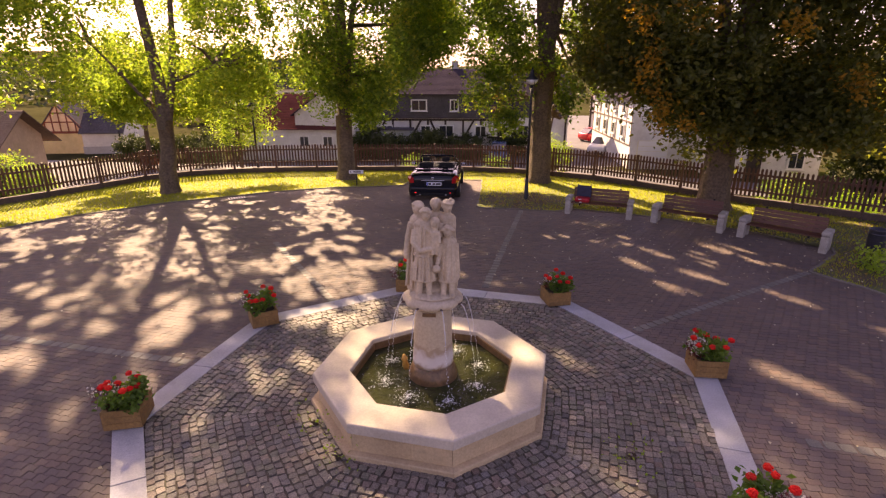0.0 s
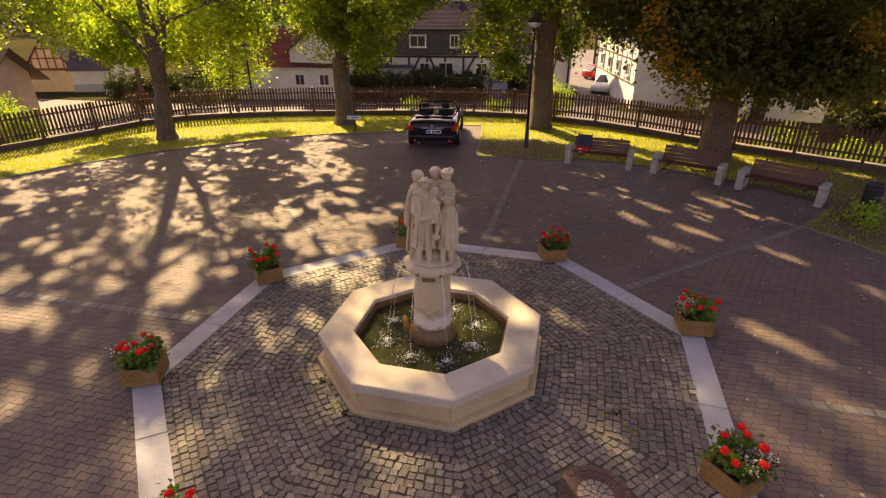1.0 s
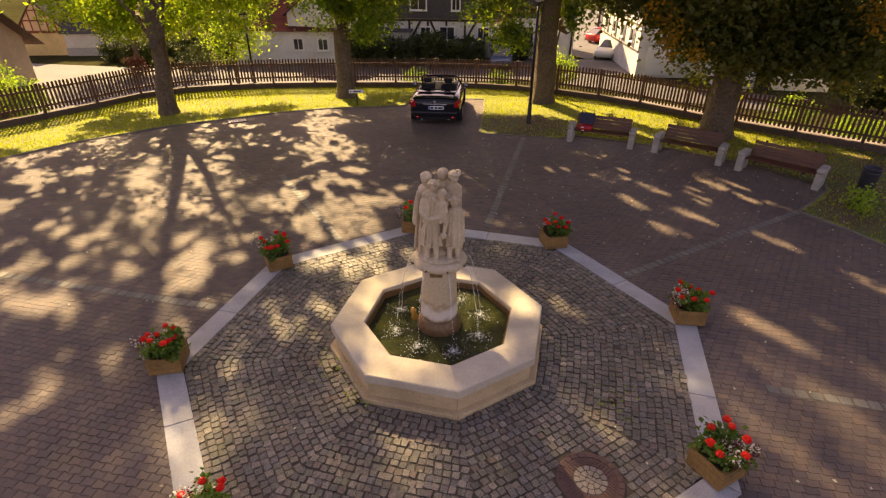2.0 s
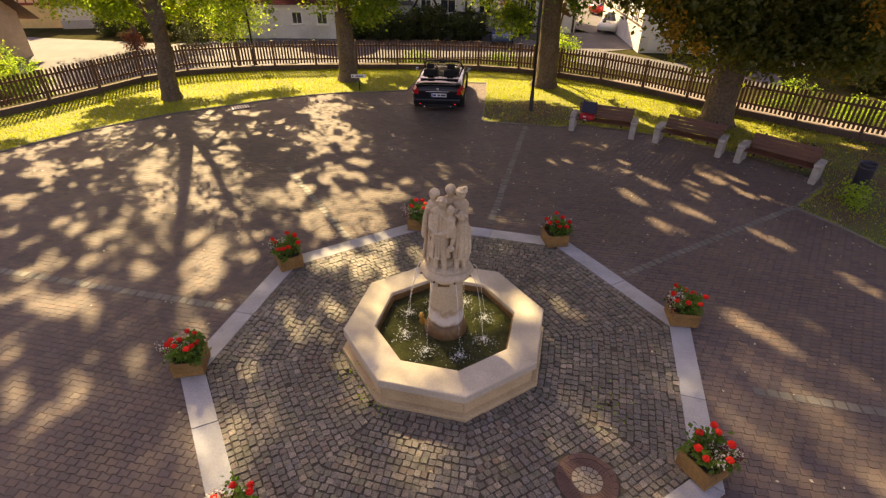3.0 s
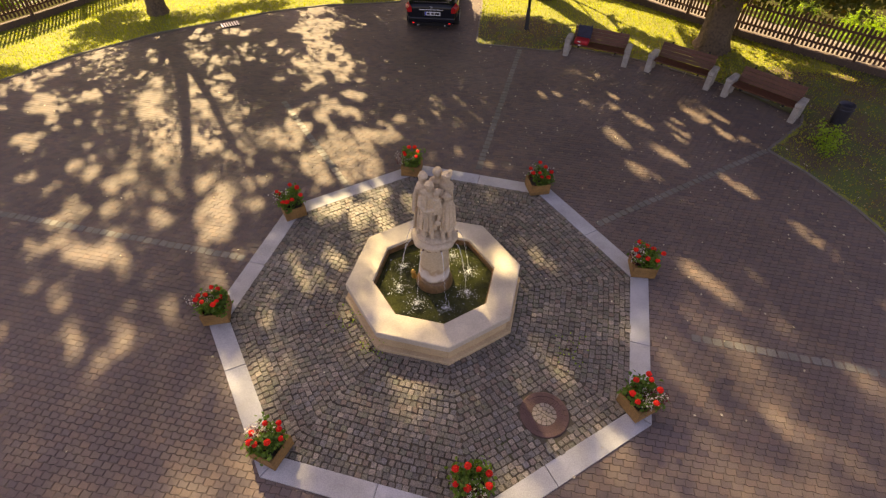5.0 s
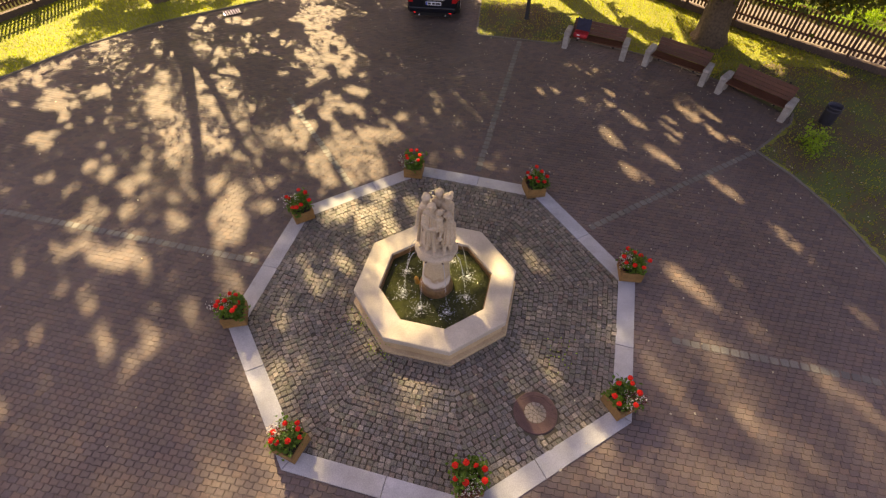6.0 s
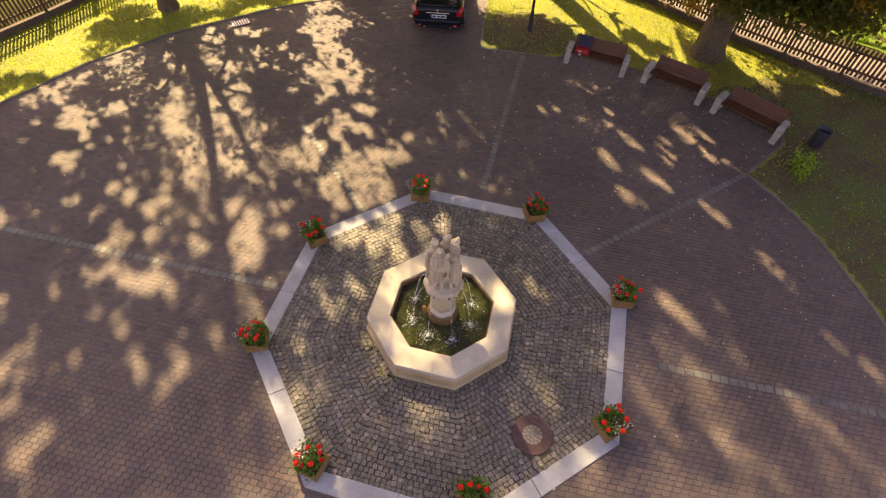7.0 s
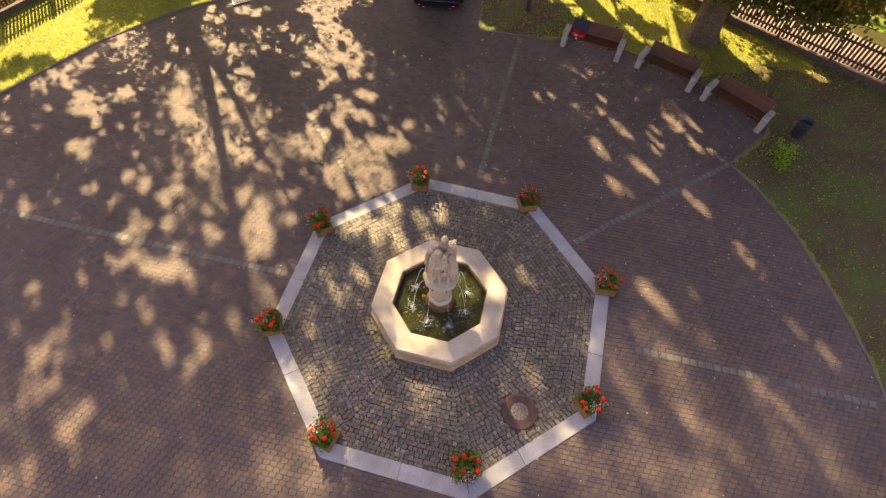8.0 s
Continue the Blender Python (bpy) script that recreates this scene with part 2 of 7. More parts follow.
DARKLEAF = leafy("dark_leaves", [(0.30, (0.062, 0.080, 0.030)), (0.52, (0.098, 0.122, 0.038)), (0.68, (0.15, 0.15, 0.042)), (0.74, (0.26, 0.17, 0.03))], (2.4, 2.1, 0.55), 0.52)
ORANGELEAF = leafy("orange_leaves", [(0.25, (0.15, 0.12, 0.025)), (0.5, (0.38, 0.22, 0.025)), (0.75, (0.56, 0.32, 0.035))], (1.6, 1.35, 0.45), 0.45)
HEDGELEAF = leafy("hedge_leaves", [(0.3, (0.036, 0.052, 0.022)), (0.7, (0.085, 0.11, 0.042))], (1.3, 1.3, 0.4), 0.3)
REDLEAF = leafy("red_leaves", [(0.3, (0.11, 0.045, 0.03)), (0.7, (0.22, 0.09, 0.05))], (1.4, 0.9, 0.6), 0.45)
GRASS = leafy("grass_blades", [(0.15, (0.14, 0.17, 0.02)), (0.5, (0.27, 0.29, 0.032)), (0.85, (0.43, 0.40, 0.055))], (2.0, 2.1, 0.4), 0.5, 0.5)
FALLEN = leafy("fallen_leaves", [(0.2, (0.32, 0.24, 0.13)), (0.5, (0.60, 0.53, 0.36)), (0.8, (0.76, 0.73, 0.63))], (1, 0.9, 0.6), 0.25)
LITTER = leafy("leaf_litter", [(0.2, (0.16, 0.085, 0.03)), (0.5, (0.34, 0.21, 0.05)), (0.8, (0.52, 0.40, 0.11))], (1, 0.9, 0.5), 0.25)
LAWNEARTH = surface("lawn_earth", [(0.078, 0.056, 0.028), (0.15, 0.108, 0.052)], 0.95, 40, 1.2, 0.6, 0.01, stain=(0.62, 0.44, (0.088, 0.118, 0.027)))
GARDENGRASS = surface("garden_lawn", [(0.07, 0.13, 0.02), (0.14, 0.21, 0.035)], 0.95, 20, 0.8, 0.5, 0.01, spec=0.05)
PATHPALE = surface("pale_path", [(0.15, 0.122, 0.105), (0.25, 0.205, 0.178)], 0.9, 20, 0.7, 0.3, 0.004)
LIMELEAF = leafy("lime_leaves", [(0.2, (0.12, 0.21, 0.025)), (0.5, (0.21, 0.33, 0.04)), (0.85, (0.32, 0.41, 0.06))], (1.8, 1.9, 0.5), 0.45)


def water_material():
    m, t, p = nodes_of("fountain_water")
    pos = place_of(t)
    n1, n2 = noise_node(t, 7, 2, 0.5, pos), noise_node(t, 26, 3, 0.6, pos)
    add = t.nodes.new("ShaderNodeMath")
    add.operation = "ADD"
    link(t, n1.outputs[0], add.inputs[0])
    link(t, n2.outputs[0], add.inputs[1])
    b = t.nodes.new("ShaderNodeBump")
    b.inputs["Strength"].default_value, b.inputs["Distance"].default_value = 0.85, 0.04
    link(t, add.outputs[0], b.inputs["Height"])
    link(t, b.outputs[0], p.inputs["Normal"])
    murk = ramp_node(t, noise_node(t, 2.2, 4, 0.6, pos).outputs[0], [(0.35, (0.013, 0.016, 0.005)), (0.7, (0.052, 0.058, 0.013))])
    link(t, murk.outputs[0], p.inputs["Base Color"])
    p.inputs["Roughness"].default_value, p.inputs["IOR"].default_value = 0.05, 1.33
    return m


WATER = water_material()


def column_material():
    """Sandstone with a cloudy belt of limescale and rust runs where the water splashes."""
    m, t, p = nodes_of("column_stone")
    pos = place_of(t)
    fine = noise_node(t, 30, 6, 0.65, pos)
    col = ramp_node(t, fine.outputs[0], [(0.3, (0.44, 0.34, 0.22)), (0.7, (0.60, 0.48, 0.32))]).outputs[0]
    sep = t.nodes.new("ShaderNodeSeparateXYZ")
    link(t, pos, sep.inputs[0])
    cloud = noise_node(t, 6, 4, 0.6, pos)
    mad = t.nodes.new("ShaderNodeMath")
    mad.operation = "MULTIPLY_ADD"
    mad.inputs[1].default_value = 0.35
    link(t, cloud.outputs[0], mad.inputs[0])
    link(t, sep.outputs[2], mad.inputs[2])
    rust = ramp_node(t, mad.outputs[0], [(0.80, (1, 1, 1)), (0.98, (0.55, 0.55, 0.55)), (1.20, (0, 0, 0))])
    col = mix_node(t, "MIX", rust.outputs[0], col, (0.36, 0.235, 0.14))
    belt = ramp_node(t, mad.outputs[0], [(0.66, (0, 0, 0)), (0.74, (1, 1, 1)), (0.84, (0.9, 0.9, 0.9)), (0.94, (0, 0, 0))])
    col = mix_node(t, "MIX", belt.outputs[0], col, (0.66, 0.60, 0.54))
    link(t, col, p.inputs["Base Color"])
    p.inputs["Roughness"].default_value = 0.7
    b = t.nodes.new("ShaderNodeBump")
    b.inputs["Strength"].default_value, b.inputs["Distance"].default_value = 0.4, 0.005
    link(t, fine.outputs[0], b.inputs["Height"])
    link(t, b.outputs[0], p.inputs["Normal"])
    return m


COLUMN = column_material()


# ---- builders ----
def empty(name, m=None, label="", category="", group="", kind=""):
    ob = new(name)
    ob.empty_display_size = 0.2
    if m is not None:
        ob.matrix_basis = m
    return tagged(ob, label, category, group, kind)


def mesh_of(bm, name, mat, smooth=False):
    me = bpy.data.meshes.new(name)
    bm.normal_update()
    bm.to_mesh(me)
    bm.free()
    me.materials.append(mat)
    if smooth:
        me.polygons.foreach_set("use_smooth", [True] * len(me.polygons))
    return me


def part(name, bm, mat, parent=None, label="", smooth=False, m=None):
    """One mesh object from a bmesh, or from ready mesh data, under a thing or a part."""
    me = bm if isinstance(bm, bpy.types.Mesh) else mesh_of(bm, name, mat, smooth)
    ob = new(name, me)
    if parent is not None:
        ob.parent = parent
    if m is not None:
        ob.matrix_basis = m
    return tagged(ob, label)


def arrays(name, verts, faces, mat, smooth=False):
    """Mesh data from numpy arrays: verts (n, 3), faces (k, corners)."""
    me = bpy.data.meshes.new(name)
    me.from_pydata(np.asarray(verts, float).tolist(), [], np.asarray(faces, int).tolist())
    me.materials.append(mat)
    if smooth:
        me.polygons.foreach_set("use_smooth", [True] * len(me.polygons))
    return me


def box(bm, x, y, z, w, d, h, bevel=0.0, m=None):
    """A box on its base centre (x, y, z), w by d by h, with chamfered edges."""
    g = bmesh.ops.create_cube(bm, size=1.0)
    vs = g["verts"]
    bmesh.ops.scale(bm, vec=(w, d, h), verts=vs)
    bmesh.ops.translate(bm, vec=(x, y, z + h / 2), verts=vs)
    if bevel:
        es = list({e for v in vs for e in v.link_edges})
        r = bmesh.ops.bevel(bm, geom=es, offset=bevel, segments=2, affect="EDGES", profile=0.6)
        vs = list({v for f in r["faces"] for v in f.verts} | {v for v in vs if v.is_valid})
    if m is not None:
        bmesh.ops.transform(bm, matrix=m, verts=[v for v in vs if v.is_valid])
    return bm


def cube(w, d, h, bevel=0.0, x=0, y=0, z=0, m=None):
    return box(bmesh.new(), x, y, z, w, d, h, bevel, m)


def tube(bm, pts, radii, n=8, cap=True):
    """A skin of rings round a line of points."""
    pts = [Vector(p) for p in pts]
    rings = []
    up = Vector((0.31, 0.95, 0.05))
    for i, p in enumerate(pts):
        d = (pts[min(i + 1, len(pts) - 1)] - pts[max(i - 1, 0)]).normalized()
        a = d.cross(up)
        if a.length < 0.1:
            a = d.cross(Vector((1, 0, 0)))
        a.normalize()
        b = d.cross(a)
        rings.append([bm.verts.new(p + radii[i] * (math.cos(6.28319 * k / n) * a + math.sin(6.28319 * k / n) * b)) for k in range(n)])
    for r, s in zip(rings, rings[1:]):
        for k in range(n):
            bm.faces.new((r[k], r[(k + 1) % n], s[(k + 1) % n], s[k]))
    if cap:
        bm.faces.new(rings[0])
        bm.faces.new(rings[-1][::-1])
    return bm


def lathe(profile, n=24, turn=0.0):
    """A closed body of rings (radius, height), from bottom to top."""
    bm = bmesh.new()
    rings = [[bm.verts.new((r * math.cos(turn + 6.283185 * k / n), r * math.sin(turn + 6.283185 * k / n), z)) for k in range(n)] for r, z in profile]
    for r, s in zip(rings, rings[1:]):
        for k in range(n):
            bm.faces.new((r[k], r[(k + 1) % n], s[(k + 1) % n], s[k]))
    bm.faces.new(rings[0][::-1])
    bm.faces.new(rings[-1])
    return bm


def prism(bm, outline, z0, z1, bevel=0.0):
    """An upright block over an outline of (x, y), counter-clockwise; bevel narrows its top."""
    lo = [bm.verts.new((x, y, z0)) for x, y in outline]
    hi = [bm.verts.new((x, y, z1 - bevel)) for x, y in outline]
    rows = [lo, hi]
    if bevel:
        cx, cy = sum(p[0] for p in outline) / len(outline), sum(p[1] for p in outline) / len(outline)
        top = []
        for x, y in outline:
            v = Vector((cx - x, cy - y))
            v = v.normalized() * bevel * 1.3
            top.append(bm.verts.new((x + v.x, y + v.y, z1)))
        rows.append(top)
    n = len(outline)
    for r, s in zip(rows, rows[1:]):
        for k in range(n):
            bm.faces.new((r[k], r[(k + 1) % n], s[(k + 1) % n], s[k]))
    bm.faces.new(rows[0][::-1])
    bm.faces.new(rows[-1])
    return bm


def inside(xy, poly):
    """Which of the points (n, 2) lie in the polygon."""
    x, y = xy[:, 0], xy[:, 1]
    res = np.zeros(len(xy), bool)
    for (x0, y0), (x1, y1) in zip(poly, poly[1:] + poly[:1]):
        cross = (y0 > y) != (y1 > y)
        with np.errstate(divide="ignore", invalid="ignore"):
            res ^= cross & (x < (x1 - x0) * (y - y0) / (y1 - y0 + 1e-12) + x0)
    return res


def ring_points(cx, cy, radius, first, n=8):
    return [(cx + radius * math.cos(radians(first + 360 / n * k)), cy + radius * math.sin(radians(first + 360 / n * k))) for k in range(n)]


rng = np.random.default_rng(7)

# ---- ground, paving, lawn ----
from mathutils.geometry import tessellate_polygon

EDGE = [(-16.6, 0.5), (-15.4, 3.4), (-14.3, 5.2), (-13.12, 6.87), (-11.8, 8.7), (-9.95, 10.49), (-8.39, 11.48), (-6.7, 12.56), (-5.0, 13.3), (-3.2, 13.65),
        (-2.2, 13.9), (-2.0, 15.2), (0.92, 15.2), (0.86, 13.5), (0.76, 11.8), (0.69, 10.62), (0.80, 10.46), (1.6, 10.37), (3.2, 10.13), (3.85, 10.45), (5.6, 9.8),
        (6.3, 9.45), (7.75, 8.45), (8.3, 8.0), (9.6, 6.75), (9.35, 6.25), (8.0, 4.98), (8.6, 4.0), (9.1, 2.81), (9.57, 0.92), (9.82, -0.78), (9.9, -3.0), (9.5, -6.5), (8.0, -11.0)]
FENCE = [(-18.4, 3.2), (-17.4, 6.2), (-16.4, 8.1), (-15.4, 9.76), (-14.49, 11.22), (-13.71, 12.65), (-13.03, 14.17), (-11.92, 15.35), (-10.52, 15.94), (-9.02, 16.42), (-7.49, 16.72),
         (-5.8, 16.93), (-4.06, 17.08), (-2.19, 17.23), (-0.42, 17.27), (1.27, 17.13), (3.09, 16.65), (4.35, 16.06), (5.84, 15.22), (7.13, 14.06), (8.4, 12.77), (9.7, 11.6),
         (11.1, 10.5), (12.4, 9.5), (13.9, 8.4), (15.6, 7.0), (17.6, 5.0)]
OCT_C, OCT_R, OCT_A = (0.075, -0.215), 4.07, 11.0


def fence_reach(angle):
    best = 30.0
    for x, y in FENCE:
        d = abs((math.degrees(math.atan2(y, x)) - angle + 180) % 360 - 180)
        if d < 9:
            best = min(best, math.hypot(x, y) + d * 0.12)
    return best


def land(x, y):
    """Height of the open ground: level on the square, falling to the street outside the fence, hills far off."""
    r, a = math.hypot(x, y), math.degrees(math.atan2(y, x))
    if not -25 < a < 205:
        return -0.06
    d = r - fence_reach(a)
    s = min(1, max(0, (d - 0.3) / 11))
    z = -0.06 - 2.6 * s * s * (3 - 2 * s)
    h = min(1, max(0, (r - 160) / 600))
    return z + 30 * h * h * (3 - 2 * h) * (0.8 + 0.3 * math.sin(a * 0.11))


def flat_sheet(name, outline, z, mat):
    tri = tessellate_polygon([[Vector((x, y, 0)) for x, y in outline]])
    me = arrays(name, [(x, y, z) for x, y in outline], tri, mat)
    bm = bmesh.new()
    bm.from_mesh(me)
    bmesh.ops.recalc_face_normals(bm, faces=bm.faces)
    if bm.faces[0].normal.z < 0:
        bmesh.ops.reverse_faces(bm, faces=bm.faces)
    bm.to_mesh(me)
    bm.free()
    return new(name, me)


def build_ground():
    radii = [0, 6, 12, 14, 16, 17, 18, 19, 20, 21, 22, 23, 24, 26, 28, 30, 33, 36, 40, 50, 70, 100, 160, 220, 300, 400, 550, 760, 1200, 2400]
    n = 120
    vs = [(r * math.cos(math.tau * k / n), r * math.sin(math.tau * k / n), land(r * math.cos(math.tau * k / n), r * math.sin(math.tau * k / n))) for r in radii for k in range(n)]
    fs = [(i * n + k, (i + 1) * n + k, (i + 1) * n + (k + 1) % n, i * n + (k + 1) % n) for i in range(len(radii) - 1) for k in range(n)]
    tagged(new("ground", arrays("ground", vs, fs, FARGROUND, True)), "grassy ground that falls away outside the square", "ground", kind="structure")


def drape(name, line, width, mat, label, lift=0.03):
    """A street laid over the ground along a line."""
    pts = []
    for (x0, y0), (x1, y1) in zip(line, line[1:]):
        k = max(1, int(math.hypot(x1 - x0, y1 - y0) / 1.0))
        pts += [(x0 + (x1 - x0) * i / k, y0 + (y1 - y0) * i / k) for i in range(k)]
    pts.append(line[-1])
    vs, fs, m = [], [], 13
    for i, (x, y) in enumerate(pts):
        a, b = pts[max(0, i - 1)], pts[min(len(pts) - 1, i + 1)]
        l = math.hypot(b[0] - a[0], b[1] - a[1])
        nx, ny = -(b[1] - a[1]) / l, (b[0] - a[0]) / l
        for j in range(m):
            o = width * (j / (m - 1) - 0.5)
            px, py = x + nx * o, y + ny * o
            vs.append((px, py, land(px, py) + lift))
        if i:
            fs += [((i - 1) * m + j, i * m + j, i * m + j + 1, (i - 1) * m + j + 1) for j in range(m - 1)]
    tagged(new(name, arrays(name, vs, fs, mat, True)), label, "street", kind="structure")


build_ground()
drape("road", [(-60, 33), (-38, 31.5), (-22, 29.6), (-8, 35.2), (4, 36.6), (12, 40), (15, 56), (18, 90)], 9.0, ASPHALT, "grey asphalt street below the square")
drape("road_bay", [(-34, 23.0), (-22, 21.8), (-15, 22.2), (-9, 25.0), (-5, 29.5)], 8.4, ASPHALT, "grey asphalt bay of the street below the fence", 0.05)
drape("road_branch", [(8, 33), (13, 29), (19, 26.5)], 4.5, ASPHALT, "grey asphalt side street below the fence", 0.05)
drape("garden_path", [(6.9, 16.9), (8.8, 14.7), (11.4, 12.3), (14.2, 10.2), (17.6, 7.3), (21.4, 3.3)], 3.6, PATHPALE, "pale gravel path outside the fence", 0.04)
drape("garden_lawn", [(12.0, 21.0), (15.5, 17.8), (19.5, 14.4), (24.0, 10.0)], 4.6, GARDENGRASS, "green garden lawn beyond the path", 0.035)
PAVED = EDGE + [(8.0, -16), (-18, -16)]
tagged(flat_sheet("pavement", PAVED, -0.012, JOINT), "sandy joint bed under the paved square", "pavement", kind="structure")
LAWN = EDGE[:] + [(17.6, 5.0)] + FENCE[::-1][1:]
lawn = tagged(flat_sheet("lawn", LAWN, 0.018, SOIL), "lawn soil strip between paving and fence", "lawn", kind="structure")


# worn earth; the second patch is widened to darken lawn that lies in shade
BARE = [(12.6, 3.4, 5.4, 7.0), (2.2, 11.4, 1.9, 1.5)]


def bare_earth(x, y, rx, ry):
    """A worn patch of earth and thin grass on the lawn, also dark in place of shade, with a ragged edge that keeps to
    the lawn.
    """
    out = []
    for k in range(240):
        a = math.tau * k / 240
        f = 1 + 0.10 * math.sin(3 * a + x) + 0.07 * math.sin(7 * a + y) + 0.05 * math.sin(13 * a) + 0.02 * math.sin(29 * a + y)
        while f > 0.05 and not inside(np.array([[x + rx * f * math.cos(a), y + ry * f * math.sin(a)]]), LAWN)[0]:
            f -= 0.03
        out.append((x + rx * f * math.cos(a), y + ry * f * math.sin(a)))
    tagged(flat_sheet("bare_earth", out, 0.0225, LAWNEARTH), "worn patch of brown earth in the lawn, also dark in place of shade", "earth", kind="structure")


for patch in BARE:
    bare_earth(*patch)


def build_edging():
    holder = empty("edging", label="thin weathered concrete edging round the lawn", category="edging", kind="structure")
    for (x0, y0), (x1, y1) in zip(EDGE, EDGE[1:]):
        l = math.hypot(x1 - x0, y1 - y0)
        k = max(1, round(l / 0.9))
        a = math.atan2(y1 - y0, x1 - x0)
        for i in range(k):
            bm = cube(l / k - 0.012, 0.07, 0.12, 0.008)
            f = (i + 0.5) / k
            part("edging_stone", bm, EDGING, holder, m=Matrix.Translation((x0 + (x1 - x0) * f, y0 + (y1 - y0) * f, (-0.096 if x0 > 0.6 else -0.090) + 0.004 * math.sin(i * 3.1 + x0))) @ Matrix.Rotation(a, 4, "Z"))


build_edging()


# ---- fountain ----
FX, FY, FA = 0.01, -0.06, 12.0


def oct_slab(r_in, r_out, k, a0, z0, z1, gap=0.004, bevel=0.012):
    """One side of an eight-sided ring as a block with a chamfered top."""
    a, b = radians(a0 + 45 * k), radians(a0 + 45 * (k + 1))
    ox, oy = 0, 0
    pts = [(r_in * math.cos(a), r_in * math.sin(a)), (r_out * math.cos(a), r_out * math.sin(a)), (r_out * math.cos(b), r_out * math.sin(b)), (r_in * math.cos(b), r_in * math.sin(b))]
    t = Vector((math.cos(b) - math.cos(a), math.sin(b) - math.sin(a))).normalized() * gap
    pts = [(pts[0][0] + t.x, pts[0][1] + t.y), (pts[1][0] + t.x, pts[1][1] + t.y), (pts[2][0] - t.x, pts[2][1] - t.y), (pts[3][0] - t.x, pts[3][1] - t.y)]
    bm = prism(bmesh.new(), pts, z0, z1)
    if bevel:
        es = [e for e in bm.edges if all(v.co.z > z1 - 1e-4 for v in e.verts) and abs(e.verts[0].co.xy.length - e.verts[1].co.xy.length) < 0.05]
        bmesh.ops.bevel(bm, geom=es, offset=bevel, segments=3, affect="EDGES", profile=0.5)
    return bm


def build_fountain():
    f = empty("fountain", pose(FX, FY, 0), "eight-sided sandstone fountain basin with a round central column", "fountain")
    for k in range(8):
        part("base_stone", oct_slab(1.0, 1.63, k, FA, -0.02, 0.075, 0.002, 0.015), SANDSTONE, f)
        wall = part("wall_stone", oct_slab(1.14, 1.53, k, FA, 0.075, 0.335, 0.003, 0.0), SANDSTONE, f)
        part("rim_stone", oct_slab(1.10, 1.585, k, FA, 0.335, 0.46, 0.0005, 0.022), RIM, f)
        part("liner", oct_slab(1.075, 1.098, k, FA, 0.02, 0.40, 0.0, 0.0), WETSTONE, f, "rust-stained wet inner wall")
        if k == 5:
            # worn carving on the front: a shallow tablet
            a = radians(FA + 45 * k + 22.5)
            mid = 1.53 * math.cos(radians(22.5))
            part("carved_tablet", cube(0.42, 0.012, 0.17, 0.006, z=0.115), SANDSTONE, f, "worn shallow carved tablet",
                 m=Matrix.Translation((mid * math.cos(a), mid * math.sin(a), 0)) @ Matrix.Rotation(a + math.pi / 2, 4, "Z") @ Matrix.Translation((-0.1, 0, 0)))
    a = radians(FA + 45 * 5 + 22.5)
    for x, z, h in ((-0.42, 0.10, 0.20), (-0.16, 0.12, 0.15), (-0.06, 0.12, 0.15), (0.02, 0.13, 0.12), (0.13, 0.11, 0.17)):
        part("carved_groove", cube(0.010, 0.005, h, 0.002, x, 0, z), SANDSTONE, f, "worn carved groove", m=Matrix.Translation((1.53 * math.cos(radians(22.5)) * math.cos(a), 1.53 * math.cos(radians(22.5)) * math.sin(a), 0)) @ Matrix.Rotation(a + math.pi / 2, 4, "Z") @ Matrix.Translation((0, -0.0125 if -0.3 < x < 0.11 else -0.001, 0)))
    part("basin_floor", lathe([(1.09, 0.0), (1.09, 0.03)], 8, radians(FA)), WETSTONE, f, "algae-covered basin floor")
    part("pedestal", lathe([(0.335, 0.03), (0.330, 0.34), (0.312, 0.40), (0.288, 0.45), (0.272, 0.50)], 32), WETSTONE, f, "dark wet flared foot of the column", True)
    part("column", lathe([(0.268, 0.50), (0.270, 0.56), (0.264, 0.66), (0.256, 0.78), (0.246, 1.05), (0.236, 1.35)], 40), COLUMN, f, "tapered stone column with a pale limescale band", True)
    bm = bmesh.new()
    n = 64
    prof = [(0.238, 1.34), (0.29, 1.365), (0.352, 1.385), (0.374, 1.41), (0.376, 1.44), (0.36, 1.475), (0.33, 1.49), (0.2, 1.50)]
    rings = []
    for r, z in prof:
        lob = 0.06 * min(1, max(0, (r - 0.24) / 0.12))
        rings.append([bm.verts.new((r * (1 + lob * abs(math.cos(4 * 6.283185 * k / n)) - lob * 0.4) * math.cos(6.283185 * k / n), r * (1 + lob * abs(math.cos(4 * 6.283185 * k / n)) - lob * 0.4) * math.sin(6.283185 * k / n), z)) for k in range(n)])
    for r, s in zip(rings, rings[1:]):
        for k in range(n):
            bm.faces.new((r[k], r[(k + 1) % n], s[(k + 1) % n], s[k]))
    bm.faces.new(rings[0][::-1])
    bm.faces.new(rings[-1])
    part("capital", bm, STATUE, f, "lobed stone slab", True)
    # dark block set on the column where a slot would be; nothing is cut
    part("recess", cube(0.17, 0.02, 0.05, 0.006, -0.03, -0.238, 1.26), WETSTONE, f, "small dark block in place of a slot under the slab")
    for k in range(8):
        a = radians(20 + 45 * k)
        bm = tube(bmesh.new(), [(0.30 * math.cos(a), 0.30 * math.sin(a), 1.405), (0.405 * math.cos(a), 0.405 * math.sin(a), 1.415)], [0.013, 0.012], 10)
        part("spout", bm, IRON, f, "short dark water spout", True)
    bm = lathe([(0.03, 0.40), (0.05, 0.46), (0.03, 0.52), (0.045, 0.56), (0.015, 0.62)], 14)
